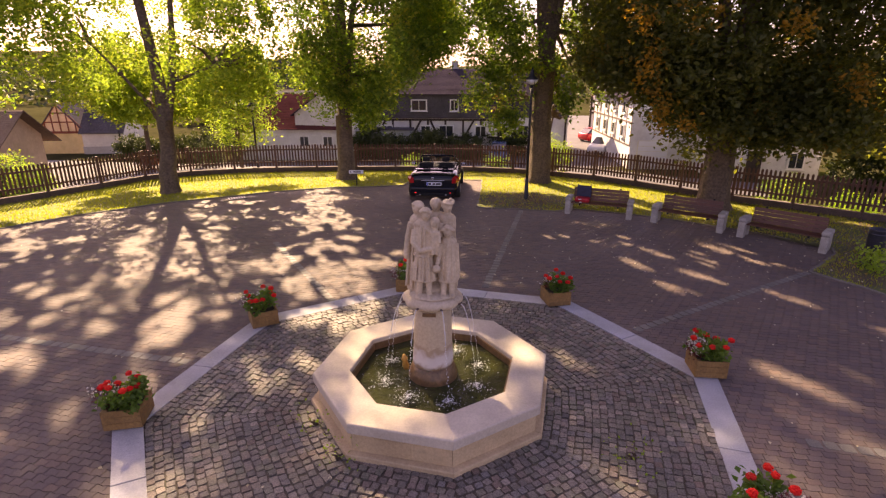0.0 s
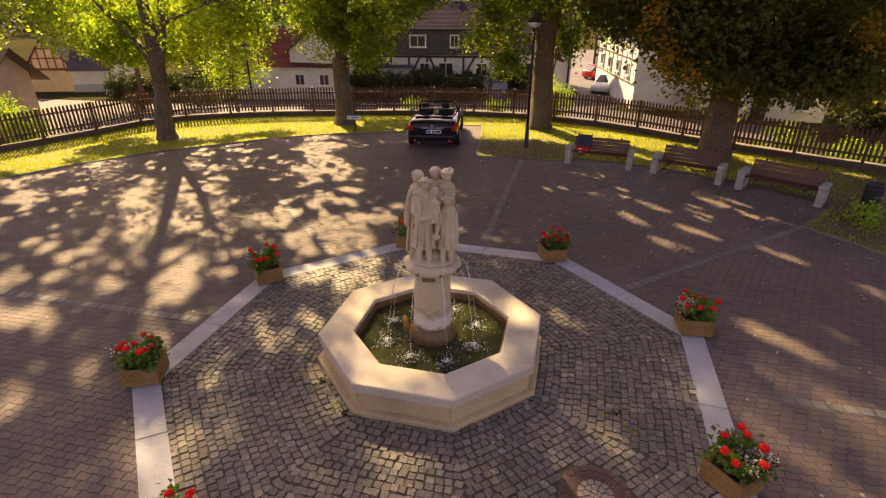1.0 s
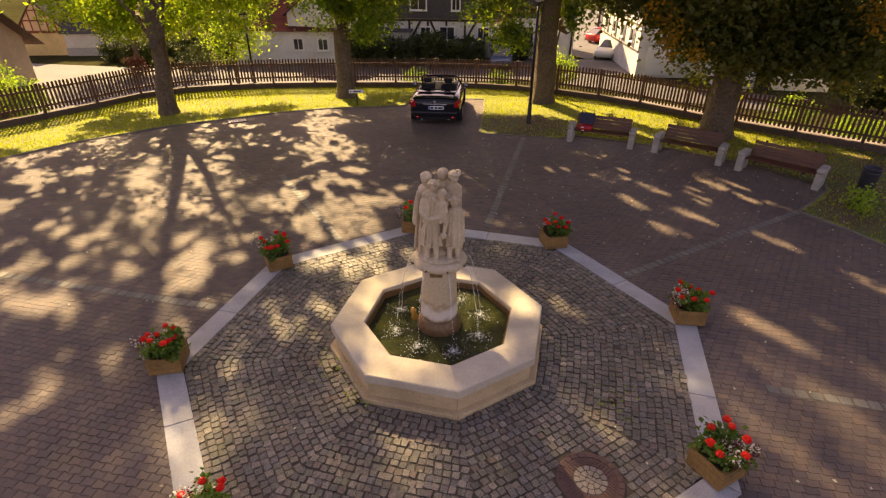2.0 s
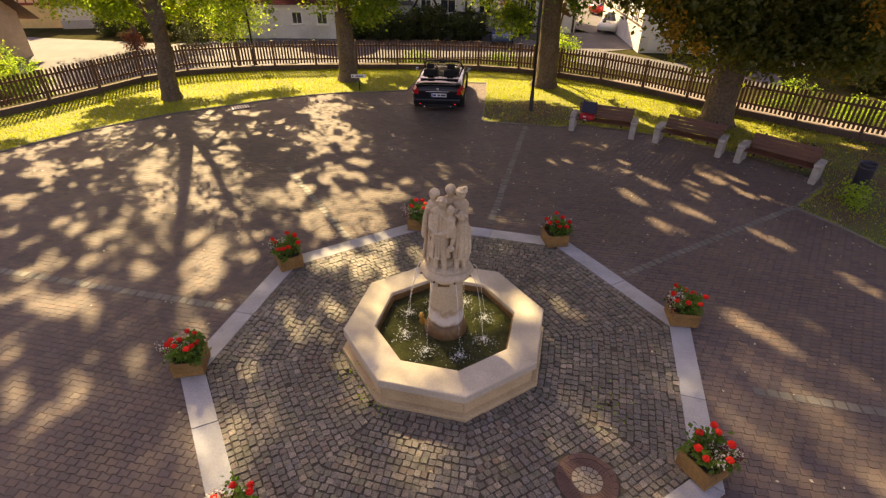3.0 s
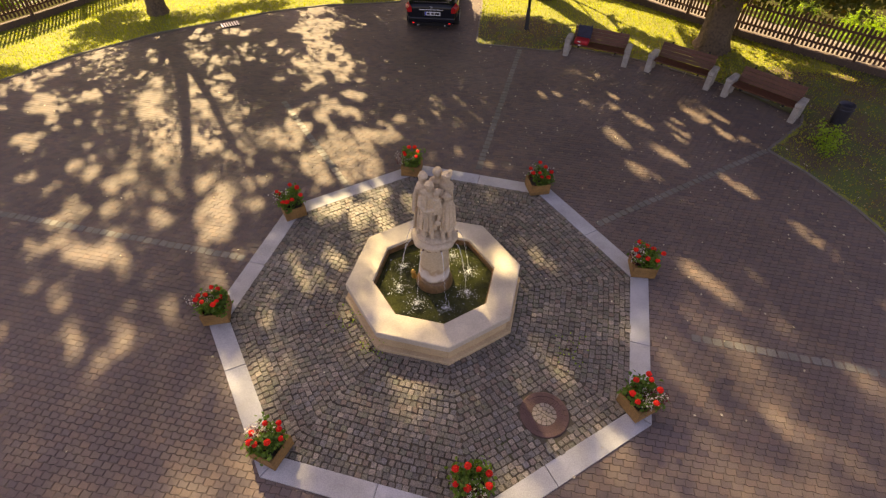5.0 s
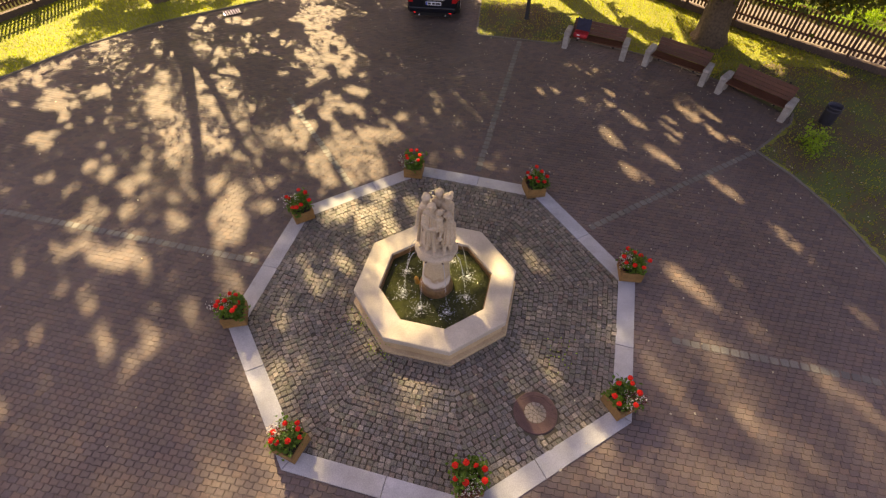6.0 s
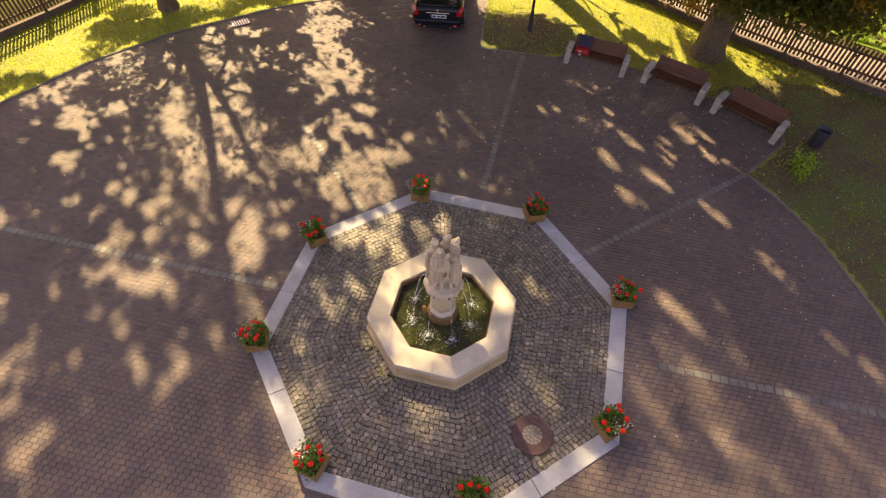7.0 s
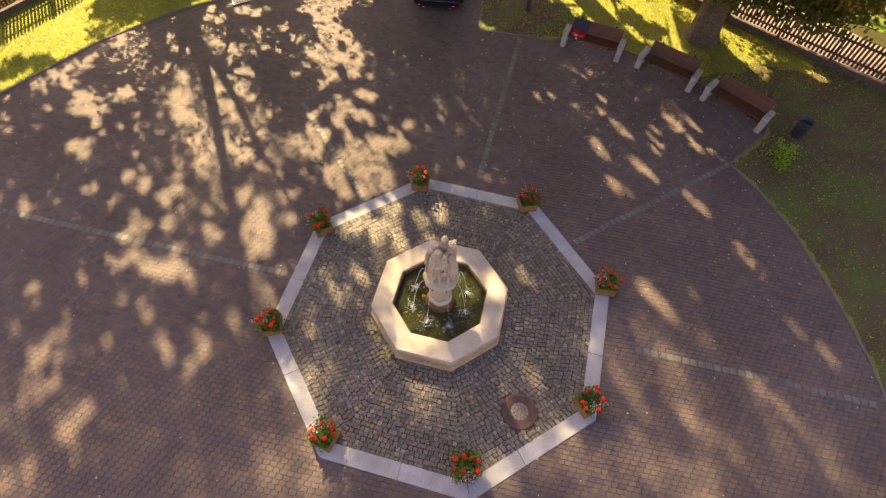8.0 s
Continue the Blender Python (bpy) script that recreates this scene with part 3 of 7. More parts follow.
    part("nozzle", bm, BRASS, f, "orange corroded brass nozzle", True, m=Matrix.Translation((-0.30, -0.06, 0.0)) @ Matrix.Rotation(radians(-8), 4, "Y"))
    water = part("water", lathe([(1.088, 0.20), (1.088, 0.30)], 8, radians(FA)), WATER, None)
    water.location = (FX, FY, 0)
    tagged(water, "dark green rippled water in the basin", "water", kind="structure")


def build_jets():
    """Eight arcs of water, breaking into drops, with white water and glint specks where they land."""
    g = 9.81
    for k in range(8):
        a = radians(20 + 45 * k)
        reach = 0.25 + 0.03 * math.sin(k * 2.3)
        fall = 1.415 - 0.30
        T = math.sqrt(2 * fall / g)
        v = reach / T
        jet = empty("water_jet", pose(FX, FY, 0), "thin arc of clear water falling into the basin", "water jet", "water jets of the fountain")
        steps = [i / 22 for i in range(23)]
        pt = lambda s: ((0.405 + v * s * T) * math.cos(a), (0.405 + v * s * T) * math.sin(a), 1.415 - 0.5 * g * (s * T) ** 2)
        solid = [s for s in steps if s < 0.60]
        part("stream", tube(bmesh.new(), [pt(s) for s in solid], [0.0058 * (1 - 0.35 * s) + 0.0012 * math.sin(s * 60 + k) for s in solid], 8), WATERDROP, jet, smooth=True)
        bm = bmesh.new()
        for i in range(22):
            s = 0.58 + 0.42 * i / 21
            x, y, z = pt(s)
            bmesh.ops.create_icosphere(bm, subdivisions=1, radius=0.004 + 0.004 * rng.random(), matrix=Matrix.Translation((x + rng.normal(0, 0.006), y + rng.normal(0, 0.006), z)) @ Matrix.Diagonal((0.8, 0.8, 1.7, 1)))
        tagged(part("drops", bm, SPRAY, jet, smooth=True), kind="stuff")
        bm = bmesh.new()
        x0, y0, _ = pt(1)
        # white specks: splash in the middle, sun glints put in as colour further out
        for i in range(260):
            r = abs(rng.normal(0, 0.12))
            b = rng.random() * math.tau
            bmesh.ops.create_icosphere(bm, subdivisions=1, radius=0.0015 + 0.0045 * rng.random() ** 2.5,
                                       matrix=Matrix.Translation((x0 + r * math.cos(b), y0 + r * math.sin(b), 0.302 + max(0, 0.05 - r * 0.5) * rng.random())) @ Matrix.Diagonal((1.5, 1.5, 0.7, 1)))
        tagged(part("splash_glints", bm, SPRAY, jet, "white churned water with specks for sun glints", True), kind="stuff")
    # ripples round each landing place
    rip = bmesh.new()
    for k in range(8):
        a = radians(20 + 45 * k)
        d = 0.405 + 0.25 + 0.03 * math.sin(k * 2.3)
        for r in (0.06, 0.10, 0.145, 0.19):
            pts = [(FX + d * math.cos(a) + r * math.cos(b), FY + d * math.sin(a) + r * math.sin(b) , 0.300 + 0.003 * math.sin(3 * b + k)) for b in np.linspace(0, math.tau, 25)]
            keep = [p for p in pts if math.hypot(p[0] - FX, p[1] - FY) < 0.96]
            if len(keep) > 6:
                tube(rip, keep, [0.006] * len(keep), 5, False)
    ob = part("ripples", rip, WATER, None, smooth=True)
    tagged(ob, "rings of ripples on the basin water", "ripples", kind="stuff")


def build_statue():
    """A group of standing figures, carved from one block: plain rounded forms fused together."""
    bm = bmesh.new()

    def blob(x, y, z, rx, ry, rz, tx=0, ty=0):
        bmesh.ops.create_uvsphere(bm, u_segments=16, v_segments=12, radius=1.0,
                                  matrix=Matrix.Translation((x, y, z)) @ Euler((radians(tx), radians(ty), 0)).to_matrix().to_4x4() @ Matrix.Diagonal((rx, ry, rz, 1)))

    def limb(a, b, r0, r1, mid=None):
        pts = [a, mid, b] if mid else [a, b]
        rr = [r0, (r0 + r1) / 2, r1] if mid else [r0, r1]
        tube(bm, pts, rr, 14)

    def robe(x, y, z0, z1, w0, d0, w1, d1, lean=0.0, folds=7, turn=0.0):
        n, m = 28, 10
        rings = []
        for i in range(m + 1):
            f = i / m
            w, d = w0 + (w1 - w0) * f, d0 + (d1 - d0) * f
            amp = 0.20 * (1 - f) ** 0.6
            rings.append([bm.verts.new((x + lean * f + w * (1 + amp * math.sin(folds * t + turn)) * math.cos(t), y + d * (1 + amp * math.sin(folds * t + turn)) * math.sin(t), z0 + (z1 - z0) * f)) for t in [6.283185 * k / n for k in range(n)]])
        for r, s in zip(rings, rings[1:]):
            for k in range(n):
                bm.faces.new((r[k], r[(k + 1) % n], s[(k + 1) % n], s[k]))
        bm.faces.new(rings[0][::-1])
        bm.faces.new(rings[-1])

    def head(x, y, z, k=1.0, hair=1.0, turn=0.0):
        """A head on its neck, with hair and a hint of a face, z at its crown."""
        fx, fy = math.sin(radians(turn)), -math.cos(radians(turn))
        k *= 1.02
        blob(x, y, z - 0.085 * k, 0.056 * k, 0.062 * k, 0.082 * k)
        blob(x - 0.016 * fx, y - 0.016 * fy, z - 0.066 * k, 0.064 * k * hair, 0.066 * k * hair, 0.068 * k)
        blob(x + 0.058 * k * fx, y + 0.058 * k * fy, z - 0.098 * k, 0.011 * k, 0.014 * k, 0.02 * k)
        limb((x, y + 0.005, z - 0.13 * k), (x - 0.01 * fx, y + 0.015, z - 0.25 * k), 0.038 * k, 0.062 * k)

    def shoulders(x, y, z, w, d):
        blob(x, y, z - 0.035, w * 0.98, d * 1.02, 0.085)
        blob(x, y, z - 0.11, w * 0.99, d * 1.08, 0.15)

    # rocky foot
    blob(0, 0, 1.475, 0.33, 0.32, 0.05)
    blob(-0.02, 0.06, 1.52, 0.24, 0.22, 0.10)
    blob(0.0, 0.05, 1.95, 0.17, 0.15, 0.45)
    # front figure in a belted dress, holding a small one
    robe(-0.10, -0.13, 1.70, 2.06, 0.148, 0.118, 0.108, 0.088, 0.0, 9)
    robe(-0.10, -0.13, 2.03, 2.42, 0.110, 0.092, 0.118, 0.08, 0.01, 5)
    shoulders(-0.09, -0.13, 2.48, 0.135, 0.078)
    head(-0.075, -0.155, 2.675, 1.02, 1.10, 12)
    limb((-0.155, -0.16, 1.75), (-0.16, -0.175, 1.49), 0.05, 0.036)
    limb((-0.045, -0.17, 1.75), (-0.03, -0.205, 1.49), 0.048, 0.034)
    blob(-0.16, -0.205, 1.495, 0.036, 0.07, 0.028)
    blob(-0.02, -0.235, 1.495, 0.036, 0.07, 0.028)
    limb((-0.205, -0.14, 2.38), (-0.14, -0.225, 2.12), 0.044, 0.036, (-0.225, -0.18, 2.22))
    limb((-0.14, -0.225, 2.12), (0.03, -0.235, 2.17), 0.036, 0.028)
    robe(0.03, -0.19, 2.08, 2.38, 0.075, 0.062, 0.068, 0.058, 0.0, 6)
    head(0.035, -0.195, 2.56, 0.84, 1.08, -25)
    limb((0.0, -0.20, 2.36), (-0.07, -0.215, 2.42), 0.028, 0.022)
    limb((0.08, -0.20, 2.36), (0.10, -0.24, 2.24), 0.026, 0.02)
    blob(-0.12, -0.135, 2.05, 0.115, 0.10, 0.022)
    # cloaked figure at the side, with a bundle
    robe(-0.205, 0.02, 1.50, 2.44, 0.115, 0.14, 0.085, 0.095, 0.03, 8, 1.0)
    shoulders(-0.185, 0.02, 2.50, 0.105, 0.09)
    head(-0.19, 0.0, 2.72, 1.04, 1.14, -40)
    limb((-0.255, -0.01, 2.44), (-0.325, -0.05, 2.04), 0.05, 0.04, (-0.30, -0.02, 2.25))
    blob(-0.325, -0.05, 2.01, 0.04, 0.05, 0.065)
    # tall figure behind
    robe(0.02, 0.13, 1.50, 2.46, 0.15, 0.12, 0.115, 0.085, 0.0, 9, 2.0)
    shoulders(0.03, 0.12, 2.52, 0.13, 0.085)
    head(0.035, 0.105, 2.735, 1.08, 1.12, 10)
    # figure with a wreath, arm round the next
    robe(0.17, 0.05, 1.50, 2.40, 0.12, 0.125, 0.095, 0.085, 0.01, 8, 0.5)
    shoulders(0.175, 0.04, 2.51, 0.115, 0.085)
    head(0.18, 0.02, 2.74, 1.06, 1.08, 25)
    for k in range(10):
        t = 6.283185 * k / 10
        blob(0.18 + 0.064 * math.cos(t), 0.025 + 0.066 * math.sin(t), 2.695 + 0.008 * math.sin(2 * t), 0.022, 0.022, 0.017)
    blob(0.22, 0.01, 2.745, 0.02, 0.02, 0.024)
    limb((0.09, -0.03, 2.42), (0.03, -0.10, 2.40), 0.042, 0.03)
    limb((0.10, -0.05, 2.44), (0.10, -0.12, 2.28), 0.036, 0.028)
    # young figure in front, in a loose coat
    robe(0.195, -0.11, 1.68, 2.18, 0.115, 0.10, 0.088, 0.075, -0.005, 7, 0.2)
    robe(0.275, -0.06, 1.70, 2.20, 0.062, 0.085, 0.045, 0.055, -0.035, 6, 0.9)
    shoulders(0.195, -0.105, 2.24, 0.112, 0.07)
    head(0.19, -0.13, 2.44, 0.97, 1.10, 5)
    limb((0.15, -0.13, 1.75), (0.14, -0.185, 1.49), 0.046, 0.034)
    limb((0.235, -0.12, 1.75), (0.25, -0.155, 1.49), 0.044, 0.034)
    blob(0.14, -0.205, 1.495, 0.034, 0.066, 0.028)
    blob(0.255, -0.18, 1.495, 0.034, 0.066, 0.028)
    limb((0.11, -0.13, 2.19), (0.07, -0.215, 1.94), 0.036, 0.027)
    limb((0.285, -0.11, 2.19), (0.315, -0.12, 1.82), 0.04, 0.03)
    blob(0.06, -0.23, 1.885, 0.052, 0.046, 0.052)
    # hair knots, fringes, lapels, sleeves, hems and cloak edges
    for x, y, z, r_ in ((-0.19, 0.07, 2.66, 0.05), (-0.225, -0.03, 2.685, 0.03), (0.035, 0.17, 2.68, 0.05),
                        (-0.075, -0.215, 2.645, 0.026), (-0.125, -0.19, 2.63, 0.03), (-0.025, -0.19, 2.62, 0.028), (0.19, -0.185, 2.415, 0.024), (0.135, -0.15, 2.39, 0.03), (0.245, -0.15, 2.385, 0.03), (0.225, 0.09, 2.70, 0.04)):
        blob(x, y, z, r_, r_, r_ * 0.8)
    for a, b, r0, r1 in (((-0.075, -0.215, 2.44), (-0.095, -0.232, 2.08), 0.016, 0.013), ((-0.125, -0.215, 2.44), (-0.135, -0.228, 2.08), 0.016, 0.013), ((-0.10, -0.245, 2.04), (-0.11, -0.262, 1.72), 0.014, 0.017),
                         ((-0.035, -0.225, 2.04), (-0.02, -0.24, 1.72), 0.013, 0.016), ((-0.175, -0.215, 2.04), (-0.20, -0.225, 1.72), 0.013, 0.016), ((0.185, -0.175, 2.22), (0.195, -0.215, 1.70), 0.014, 0.018),
                         ((0.235, -0.165, 2.20), (0.262, -0.185, 1.70), 0.014, 0.018), ((0.145, -0.17, 2.18), (0.125, -0.205, 1.72), 0.012, 0.016), ((-0.27, 0.0, 2.42), (-0.34, -0.03, 1.56), 0.022, 0.026),
                         ((-0.235, -0.07, 2.36), (-0.265, -0.115, 1.56), 0.018, 0.022), ((-0.30, 0.07, 2.30), (-0.325, 0.10, 1.54), 0.018, 0.022), ((0.265, 0.0, 2.40), (0.30, -0.01, 1.56), 0.02, 0.024),
                         ((0.255, 0.08, 2.38), (0.285, 0.10, 1.54), 0.018, 0.022), ((0.08, 0.22, 2.40), (0.10, 0.26, 1.54), 0.018, 0.022), ((-0.03, 0.22, 2.40), (-0.06, 0.26, 1.54), 0.018, 0.022)):
        limb(a, b, 0.75 * r0, 0.75 * r1)
    for cx, cy, z, rx, ry in ((-0.10, -0.13, 1.71, 0.15, 0.12), (0.195, -0.11, 1.69, 0.118, 0.102), (-0.10, -0.13, 2.045, 0.112, 0.094)):
        tube(bm, [(cx + rx * math.cos(t), cy + ry * math.sin(t), z) for t in np.linspace(0, math.tau, 25)], [0.012] * 25, 6, False)
    ob = part("statue", bm, STATUE, None)
    ob.location, ob.scale = (FX + 0.005, FY + 0.02, 0.1095), (1, 1, 0.947)
    rem = ob.modifiers.new("fuse", "REMESH")
    rem.mode, rem.voxel_size, rem.use_smooth_shade = "VOXEL", 0.0065, True
    sm = ob.modifiers.new("soften", "SMOOTH")
    sm.iterations, sm.factor = 1, 0.5
    tagged(ob, "pale weathered sandstone group of plain standing forms on the column", "statue")


build_fountain()
build_jets()
build_statue()


def build_manhole():
    m = empty("manhole_cover", pose(1.84, -2.42, 0.0), "round rusty iron manhole cover with a concrete centre", "manhole cover")
    part("frame", lathe([(0.375, -0.03), (0.375, 0.022), (0.365, 0.027), (0.30, 0.027), (0.30, 0.02)], 40), IRON, m)
    part("lid_ring", lathe([(0.296, -0.02), (0.296, 0.024), (0.19, 0.024), (0.19, 0.02)], 40), IRON, m)
    for k in range(24):
        a = math.tau * k / 24
        part("rib", cube(0.05, 0.018, 0.008, 0.002), IRON, m, m=Matrix.Rotation(a, 4, "Z") @ Matrix.Translation((0.335, 0, 0.025)))
    part("inlay_bed", lathe([(0.188, 0.0), (0.188, 0.021)], 40), SETTBED, m, "sandy bed between the inlay stones")
    for row, (r0, r1, n) in enumerate(((0.126, 0.183, 13), (0.062, 0.120, 8), (0.004, 0.056, 4))):
        for k in range(n):
            g = 0.006 / r1
            a0, a1 = math.tau * (k + 0.3 * row) / n + g, math.tau * (k + 1 + 0.3 * row) / n - g
            out = [(r0 * math.cos(a0), r0 * math.sin(a0)), (r1 * math.cos(a0), r1 * math.sin(a0)), (r1 * 1.02 * math.cos((a0 + a1) / 2), r1 * 1.02 * math.sin((a0 + a1) / 2)), (r1 * math.cos(a1), r1 * math.sin(a1)), (r0 * math.cos(a1), r0 * math.sin(a1))]
            part("inlay_stone", prism(bmesh.new(), out, 0.0, 0.029 + 0.003 * math.sin(k * 2.3 + row), 0.003), MANSTONE, m)
    studs = bmesh.new()
    for r0, n in ((0.205, 32), (0.228, 36), (0.251, 40), (0.274, 44)):
        for k in range(n):
            a = math.tau * (k + 0.5 * (n % 8 == 4)) / n
            box(studs, r0 * math.cos(a), r0 * math.sin(a), 0.022, 0.014, 0.014, 0.008, 0.0)
    tagged(part("studs", studs, IRON, m, "small raised iron studs"), kind="stuff")


build_manhole()


# ---- flower tubs ----
def foliage(centres, count, spread, size, seed, flat=0.6):
    """Many small folded leaves round the given centres: vertices and faces."""
    r = np.random.default_rng(seed)
    c = np.repeat(np.asarray(centres, float), count, axis=0)
    n = len(c)
    c = c + r.normal(0, 1, (n, 3)) * np.asarray(spread)
    nrm = r.normal(0, 1, (n, 3)) * flat + np.array([0, 0, 0.75])
    nrm /= np.linalg.norm(nrm, axis=1)[:, None]
    t = np.cross(nrm, r.normal(0, 1, (n, 3)))
    t /= np.linalg.norm(t, axis=1)[:, None] + 1e-9
    b = np.cross(nrm, t)
    s = (size * r.uniform(0.7, 1.35, n))[:, None]
    v = np.stack([c - 0.5 * s * t, c + 0.05 * s * t + 0.40 * s * b + 0.08 * s * nrm, c + 0.6 * s * t - 0.14 * s * nrm, c + 0.05 * s * t - 0.40 * s * b + 0.08 * s * nrm], 1).reshape(-1, 3)
    return v, c


def leaf_mesh(name, v, mat):
    return arrays(name, v, np.arange(len(v)).reshape(-1, 4), mat)


def planter(x, y, rz, seed, white_side, reds):
    r = np.random.default_rng(seed)
    p = empty("flower_tub", pose(x, y, 0.022, rz=rz), "square wooden tub with red geraniums and white trailing flowers", "flower tub", "flower tubs on the kerb corners")
    w, h = 0.44, 0.26
    for k in range(4):
        rot = Matrix.Rotation(math.pi / 2 * k, 4, "Z")
        for j in range(3):
            part("board", cube(w - (0.0 if k % 2 else 0.044), 0.021, h / 3 - 0.004, 0.003, z=0.015 + j * h / 3), PLANTERWOOD, p, m=rot @ Matrix.Translation((0, w / 2 - 0.012, 0)))
        part("corner_post", cube(0.045, 0.045, h + 0.01, 0.005), PLANTERWOOD, p, m=Matrix.Translation(((w / 2 - 0.045) * (1 if k in (0, 1) else -1), (w / 2 - 0.045) * (1 if k in (0, 3) else -1), 0.0)))
    part("potting_soil", cube(w - 0.05, w - 0.05, 0.2, 0.0, z=0.02), EARTH, p)
    cs = [(r.uniform(-0.20, 0.20), r.uniform(-0.20, 0.20), h + 0.02 + 0.20 * r.random()) for _ in range(26)]
    v, _ = foliage(cs, 22, (0.055, 0.055, 0.045), 0.062, seed, 0.7)
    tagged(part("geranium_leaves", leaf_mesh("geranium_leaves", v, POTLEAF), POTLEAF, p), kind="stuff")
    bm = bmesh.new()
    for i in range(8):
        a = r.uniform(0, math.tau)
        d = r.uniform(0.05, 0.2)
        tube(bm, [(d * 0.5 * math.cos(a), d * 0.5 * math.sin(a), 0.25), (d * math.cos(a), d * math.sin(a), 0.36 + 0.1 * r.random())], [0.006, 0.004], 5)
    part("stems", bm, POTLEAF, p)
    for i in range(reds):
        a, d = math.tau * i / reds + r.uniform(-0.4, 0.4), 0.10 + 0.17 * r.random() ** 0.6
        c = (d * math.cos(a), d * math.sin(a), h + 0.20 + 0.13 * r.random() - 0.22 * max(0, d - 0.17))
        bm = bmesh.new()
        bmesh.ops.create_icosphere(bm, subdivisions=3, radius=0.037 + 0.012 * r.random(), matrix=Matrix.Translation(c) @ Matrix.Diagonal((1, 1, 0.75, 1)))
        for v in bm.verts:
            d_ = v.co - Vector(c)
            v.co = Vector(c) + d_ * (1 + 0.42 * noise.noise(d_ * 75 + Vector((i * 3.1, seed, 0))))
        part("flower_head", bm, PETALRED, p, "red geranium head")
    a = radians(white_side - rz)
    cs = [(0.16 * math.cos(a) + r.normal(0, 0.075), 0.16 * math.sin(a) + r.normal(0, 0.075), h + 0.02 + 0.14 * r.random()) for _ in range(30)]
    vv, _ = foliage(cs, 14, (0.03, 0.03, 0.03), 0.03, seed + 500, 1.2)
    tagged(part("dark_foliage", leaf_mesh("dark_foliage", vv, PETALDARK), PETALDARK, p), kind="stuff")
    vv, _ = foliage([(cx, cy, cz + 0.05) for cx, cy, cz in cs], 7, (0.045, 0.045, 0.028), 0.030, seed + 900, 1.2)
    tagged(part("white_blossom", leaf_mesh("white_blossom", vv, PETALWHITE), PETALWHITE, p, "small white flowers"), kind="stuff")


for i, (x, y, rz, ws, reds) in enumerate([(-0.75, 3.50, -4, 200, 6), (2.12, 3.02, 14, 100, 8), (3.95, 0.68, -3, 170, 8), (3.27, -2.20, 31, -20, 7),
                                          (0.72, -3.62, 8, -80, 7), (-2.12, -3.22, -22, 170, 8), (-3.76, -0.88, 14, 170, 9), (-3.12, 1.88, 32, 160, 9)]):
    planter(x, y, rz, 40 + i, ws, reds)


# ---- fence ----
def build_fence():
    # even posts along the line
    seg = [(Vector((*a, 0)), Vector((*b, 0))) for a, b in zip(FENCE, FENCE[1:])]
    total = sum((b - a).length for a, b in seg)
    count = round(total / 1.78)
    posts, want, done = [], 0.0, 0.0
    for a, b in seg:
        l = (b - a).length
        while want <= done + l + 1e-6 and len(posts) <= count:
            posts.append(a.lerp(b, (want - done) / l))
            want += total / count
        done += l
    bm = cube(0.072, 0.02, 0.93, 0.0)
    for v in bm.verts:
        if v.co.z > 0.85:
            v.co.x *= 0.45
    # shoulder below the narrowed head
    geom = bmesh.ops.bisect_plane(bm, geom=list(bm.verts) + list(bm.edges) + list(bm.faces), plane_co=(0, 0, 0.88), plane_no=(0, 0, 1))["geom_cut"]
    for v in geom:
        if isinstance(v, bmesh.types.BMVert):
            v.co.x = 0.036 if v.co.x > 0 else -0.036
    picket_mesh = mesh_of(bm, "picket", FENCEWOOD)
    post_mesh = mesh_of(box(bmesh.new(), 0, 0, 0, 0.09, 0.09, 1.235, 0.012), "post", FENCEWOOD)
    for a, b in zip(posts, posts[1:]):
        l = (b - a).length
        rz = math.atan2(b.y - a.y, b.x - a.x)
        p = empty("fence_panel", Matrix.Translation((a.x, a.y, 0)) @ Matrix.Rotation(rz, 4, "Z"), "brown stained picket fence panel on a low plinth", "fence", "fence panels round the square")
        part("post", post_mesh, FENCEWOOD, p)
        part("plinth", cube(l - 0.01, 0.16, 0.29, 0.012, l / 2, 0, -0.06), PLINTH, p, "low concrete plinth")
        for z in (0.42, 0.97):
            part("rail", cube(l - 0.09, 0.04, 0.07, 0.006, l / 2, 0.03, z), FENCEWOOD, p)
        k = round((l - 0.11) / 0.128)
        for i in range(k):
            x = 0.055 + (l - 0.11) * (i + 0.5) / k
            part("picket", picket_mesh, FENCEWOOD, p, m=Matrix.Translation((x, -0.002, 0.29 + 0.006 * math.sin(7 * i + a.x))) @ Matrix.Rotation(radians(0.6 * math.sin(i * 5.3 + a.y)), 4, "Y"))


build_fence()


